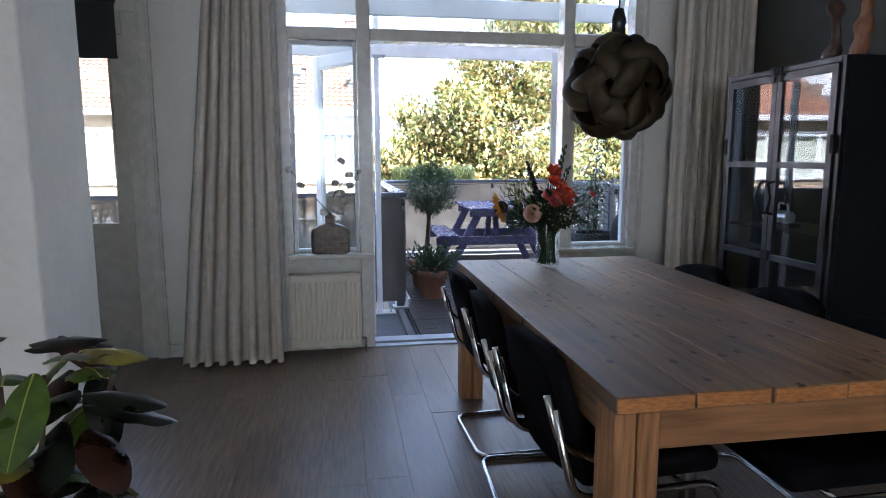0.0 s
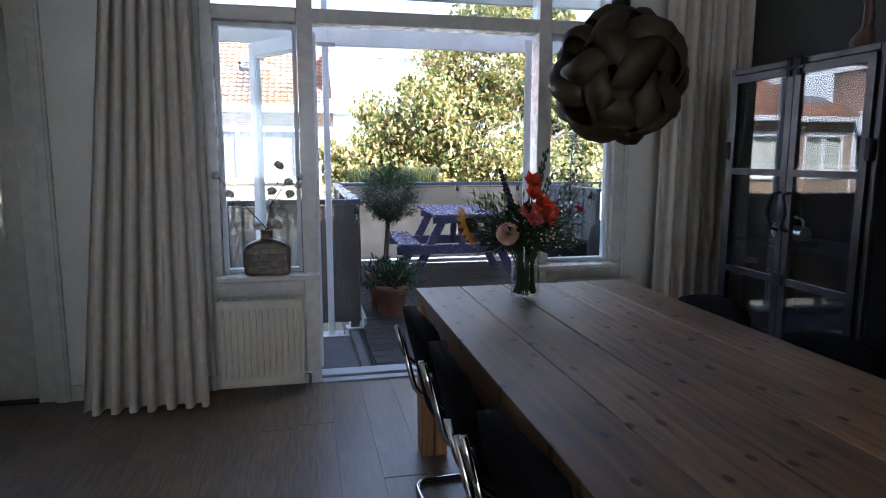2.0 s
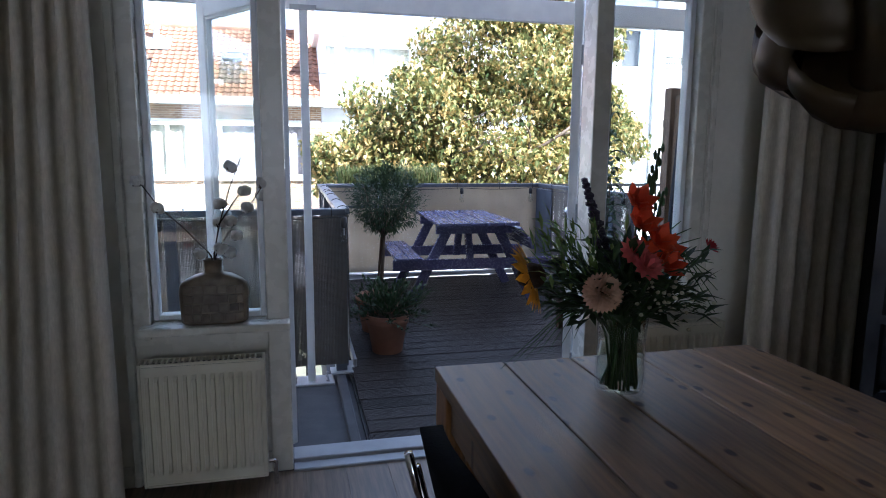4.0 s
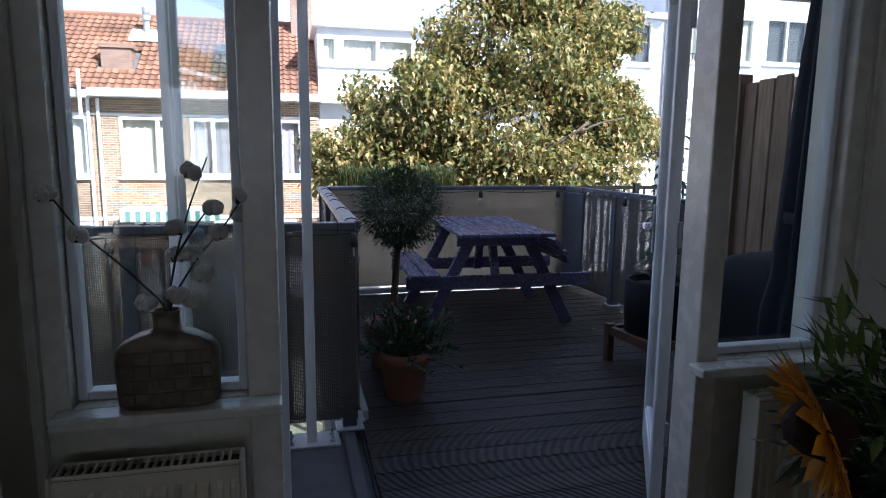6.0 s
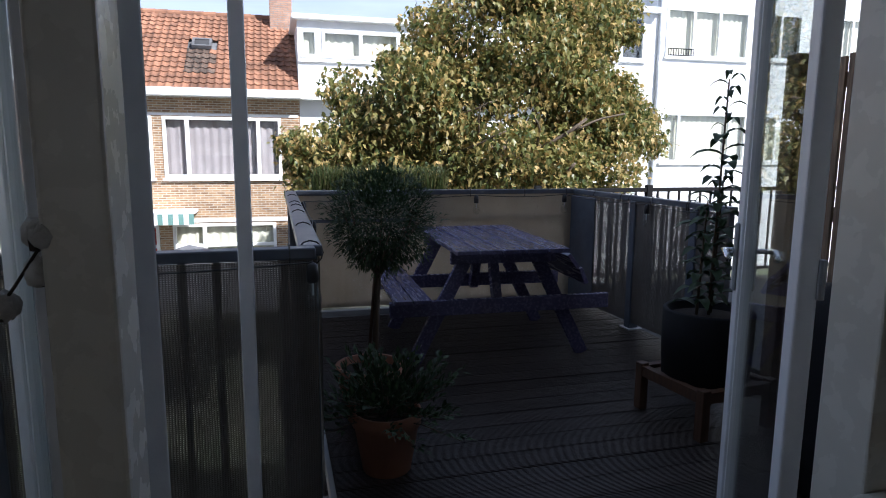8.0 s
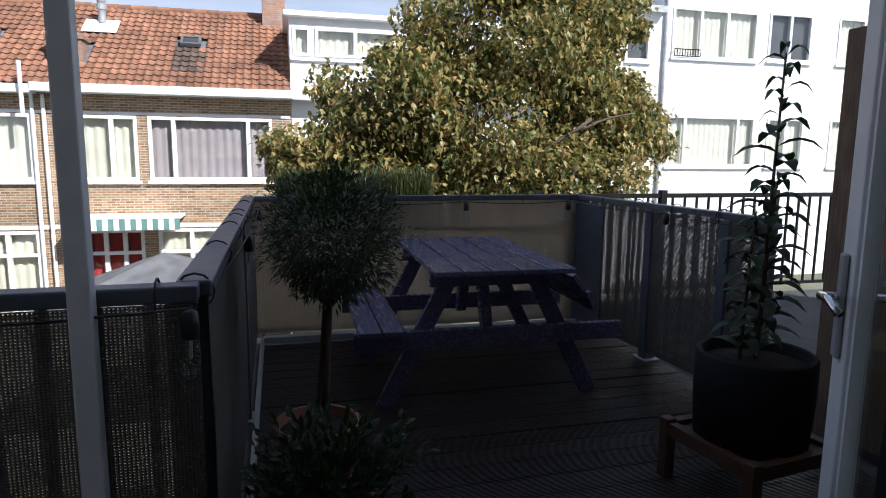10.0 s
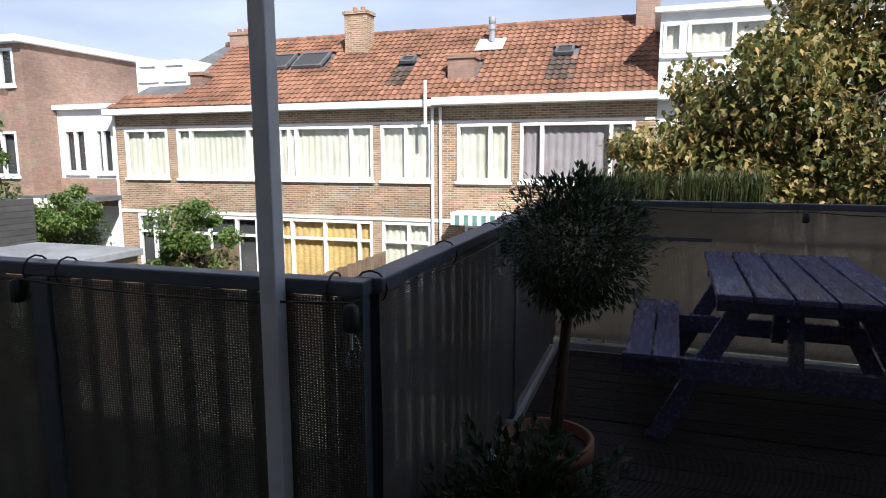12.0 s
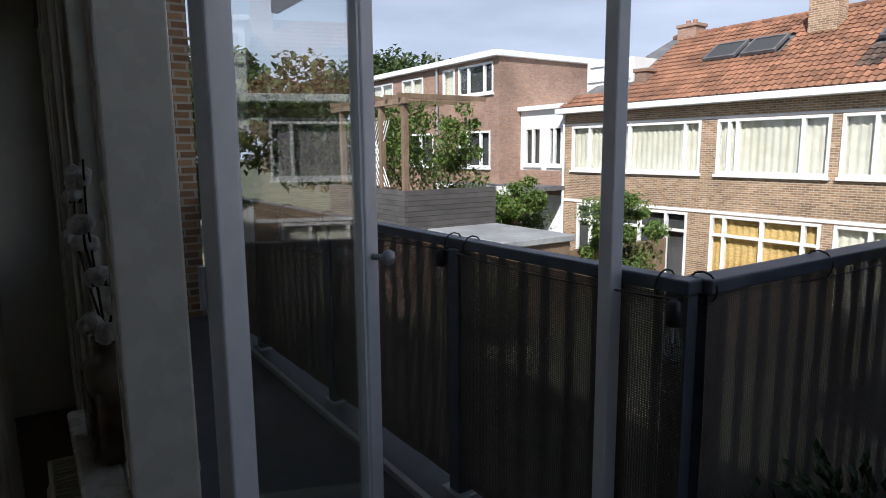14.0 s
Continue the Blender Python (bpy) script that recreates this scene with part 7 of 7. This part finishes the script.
def deck_board():
    bm = bmesh.new()
    n = 14
    prof = []
    w_ = 0.133
    for i in range(n):
        a = w_ * i / n
        prof += [(a, -0.004), (a + w_ / n * 0.35, -0.004), (a + w_ / n * 0.4, 0.0), (a + w_ / n * 0.9, 0.0)]
    prof.append((w_, -0.003))
    A = [bm.verts.new((0, y, z)) for y, z in prof]
    C = [bm.verts.new((2.62, y, z)) for y, z in prof]
    for k in range(len(prof) - 1):
        bm.faces.new((A[k], C[k], C[k + 1], A[k + 1]))
    b0, b1, b2, b3 = [bm.verts.new(q) for q in ((0, 0, -0.027), (2.62, 0, -0.027), (2.62, w_, -0.027), (0, w_, -0.027))]
    bm.faces.new((b0, b1, C[0], A[0]))
    bm.faces.new((b3, A[-1], C[-1], b2))
    bm.faces.new((b0, A[0], *A[1:], b3))
    bm.faces.new((b1, b2, *C[::-1]))
    bmesh.ops.recalc_face_normals(bm, faces=bm.faces)
    return bm


for i in range(28):
    y = 0.205 + i * 0.146
    if y + 0.139 > 4.30:
        break
    piece("deck_board", "deck", deck_board, DECK, deck, pose(0.37 + rng.uniform(-0.004, 0.004), y, -0.02 + rng.uniform(-0.0015, 0.0015), rng.uniform(-0.15, 0.15), 0, rng.uniform(-0.06, 0.06)))


# clay roof tiles
def tile_bm():
    bm = bmesh.new()
    prof = [(0.0, 0.02), (0.026, 0.042), (0.055, 0.046), (0.085, 0.028), (0.125, 0.012), (0.17, 0.012), (TW, 0.024)]
    rows = []
    for y, dz in ((0.0, 0.035), (TL * 1.12, 0.0)):
        rows.append([bm.verts.new((x, y, z + dz)) for x, z in prof])
    for k in range(len(prof) - 1):
        bm.faces.new((rows[0][k], rows[0][k + 1], rows[1][k + 1], rows[1][k]))
    fr = [bm.verts.new((x, 0.0, z + 0.012)) for x, z in prof]
    for k in range(len(prof) - 1):
        bm.faces.new((fr[k], fr[k + 1], rows[0][k + 1], rows[0][k]))
    return bm


base_m = Matrix.Translation(-row.matrix_basis.translation)
cut = [(-12.45, -9.8, 2.25, 3.35), (-2.1, -1.4, 2.25, 2.85), (-7.05, -6.45, 2.2, 2.7), (-5.15, -4.3, 1.2, 2.2), (-4.65, -3.75, 2.85, 3.7), (-17.5, -14.75, 0.95, 4.6)]
tb = tile_bm()
tb.verts.index_update()
TV = [v.co.copy() for v in tb.verts]
TF = [[v.index for v in f.verts] for f in tb.faces]
tb.free()
V, Fc, made = [], [], 0
for j in range(int(LEN / TL)):
    for i in range(int(18.3 / TW)):
        x, s = 0.93 - (i + 1) * TW, j * TL
        if any(a - 0.15 < x < b - 0.1 and c - 0.2 < s < d for a, b, c, d in cut):
            continue
        if x < -17.4 + s * 0.45:
            continue
        m = base_m @ on_roof(x, s, 1, 1) @ pose(0, 0, rng.uniform(-0.004, 0.004), rng.uniform(-0.6, 0.6), rng.uniform(-0.5, 0.5), rng.uniform(-0.6, 0.6))
        if any(abs(x + TW / 2 - xw) < 0.3 + 0.05 * ((i + j) % 3) and 0.7 < s < 2.2 for xw in (-1.75, -6.75)):
            piece("roof_tile", "moss", tile_bm, TILE_MOSS, roof, m)
        elif made < 300 and -9.6 < x < -2.0 and j < 11:
            piece("roof_tile", "tile", tile_bm, TILE, roof, m)
            made += 1
        else:
            k = len(V)
            V += [m @ v for v in TV]
            Fc += [[k + q for q in f] for f in TF]
TILE_J = mat("orange_clay_tile_field", (0.30, 0.145, 0.082), (0.195, 0.095, 0.058), 5, rough=0.85, bump=0.3, coarse=0.8)
_nt = TILE_J.node_tree
_g = _nt.nodes.new("ShaderNodeNewGeometry")
_r = _nt.nodes.new("ShaderNodeMapRange")
_r.inputs["To Min"].default_value, _r.inputs["To Max"].default_value = 0.84, 1.12
_nt.links.new(_g.outputs["Random Per Island"], _r.inputs["Value"])
_h = next(n for n in _nt.nodes if n.type == "HUE_SAT")
_old = _h.inputs["Value"].links[0].from_socket
_m = _nt.nodes.new("ShaderNodeMath")
_m.operation = "MULTIPLY"
_nt.links.new(_old, _m.inputs[0])
_nt.links.new(_r.outputs[0], _m.inputs[1])
_nt.links.new(_m.outputs[0], _h.inputs["Value"])
me = bpy.data.meshes.new("roof_tiles")
me.from_pydata(V, [], Fc)
me.materials.append(TILE_J)
rt = new("roof_tiles", me)
rt.parent = roof
tagged(rt, kind="stuff")
# ridge caps
for i in range(46):
    x = 0.7 - i * 0.36
    if x < -15.4:
        break
    piece("ridge_tile", "ridge", lambda: lathe([(0.1, 0.0), (0.115, 0.37)], 10, cap=False), TILE, roof, base_m @ pose(x - 0.02, E1.y, E1.z - 0.01, 0, 90, 0))
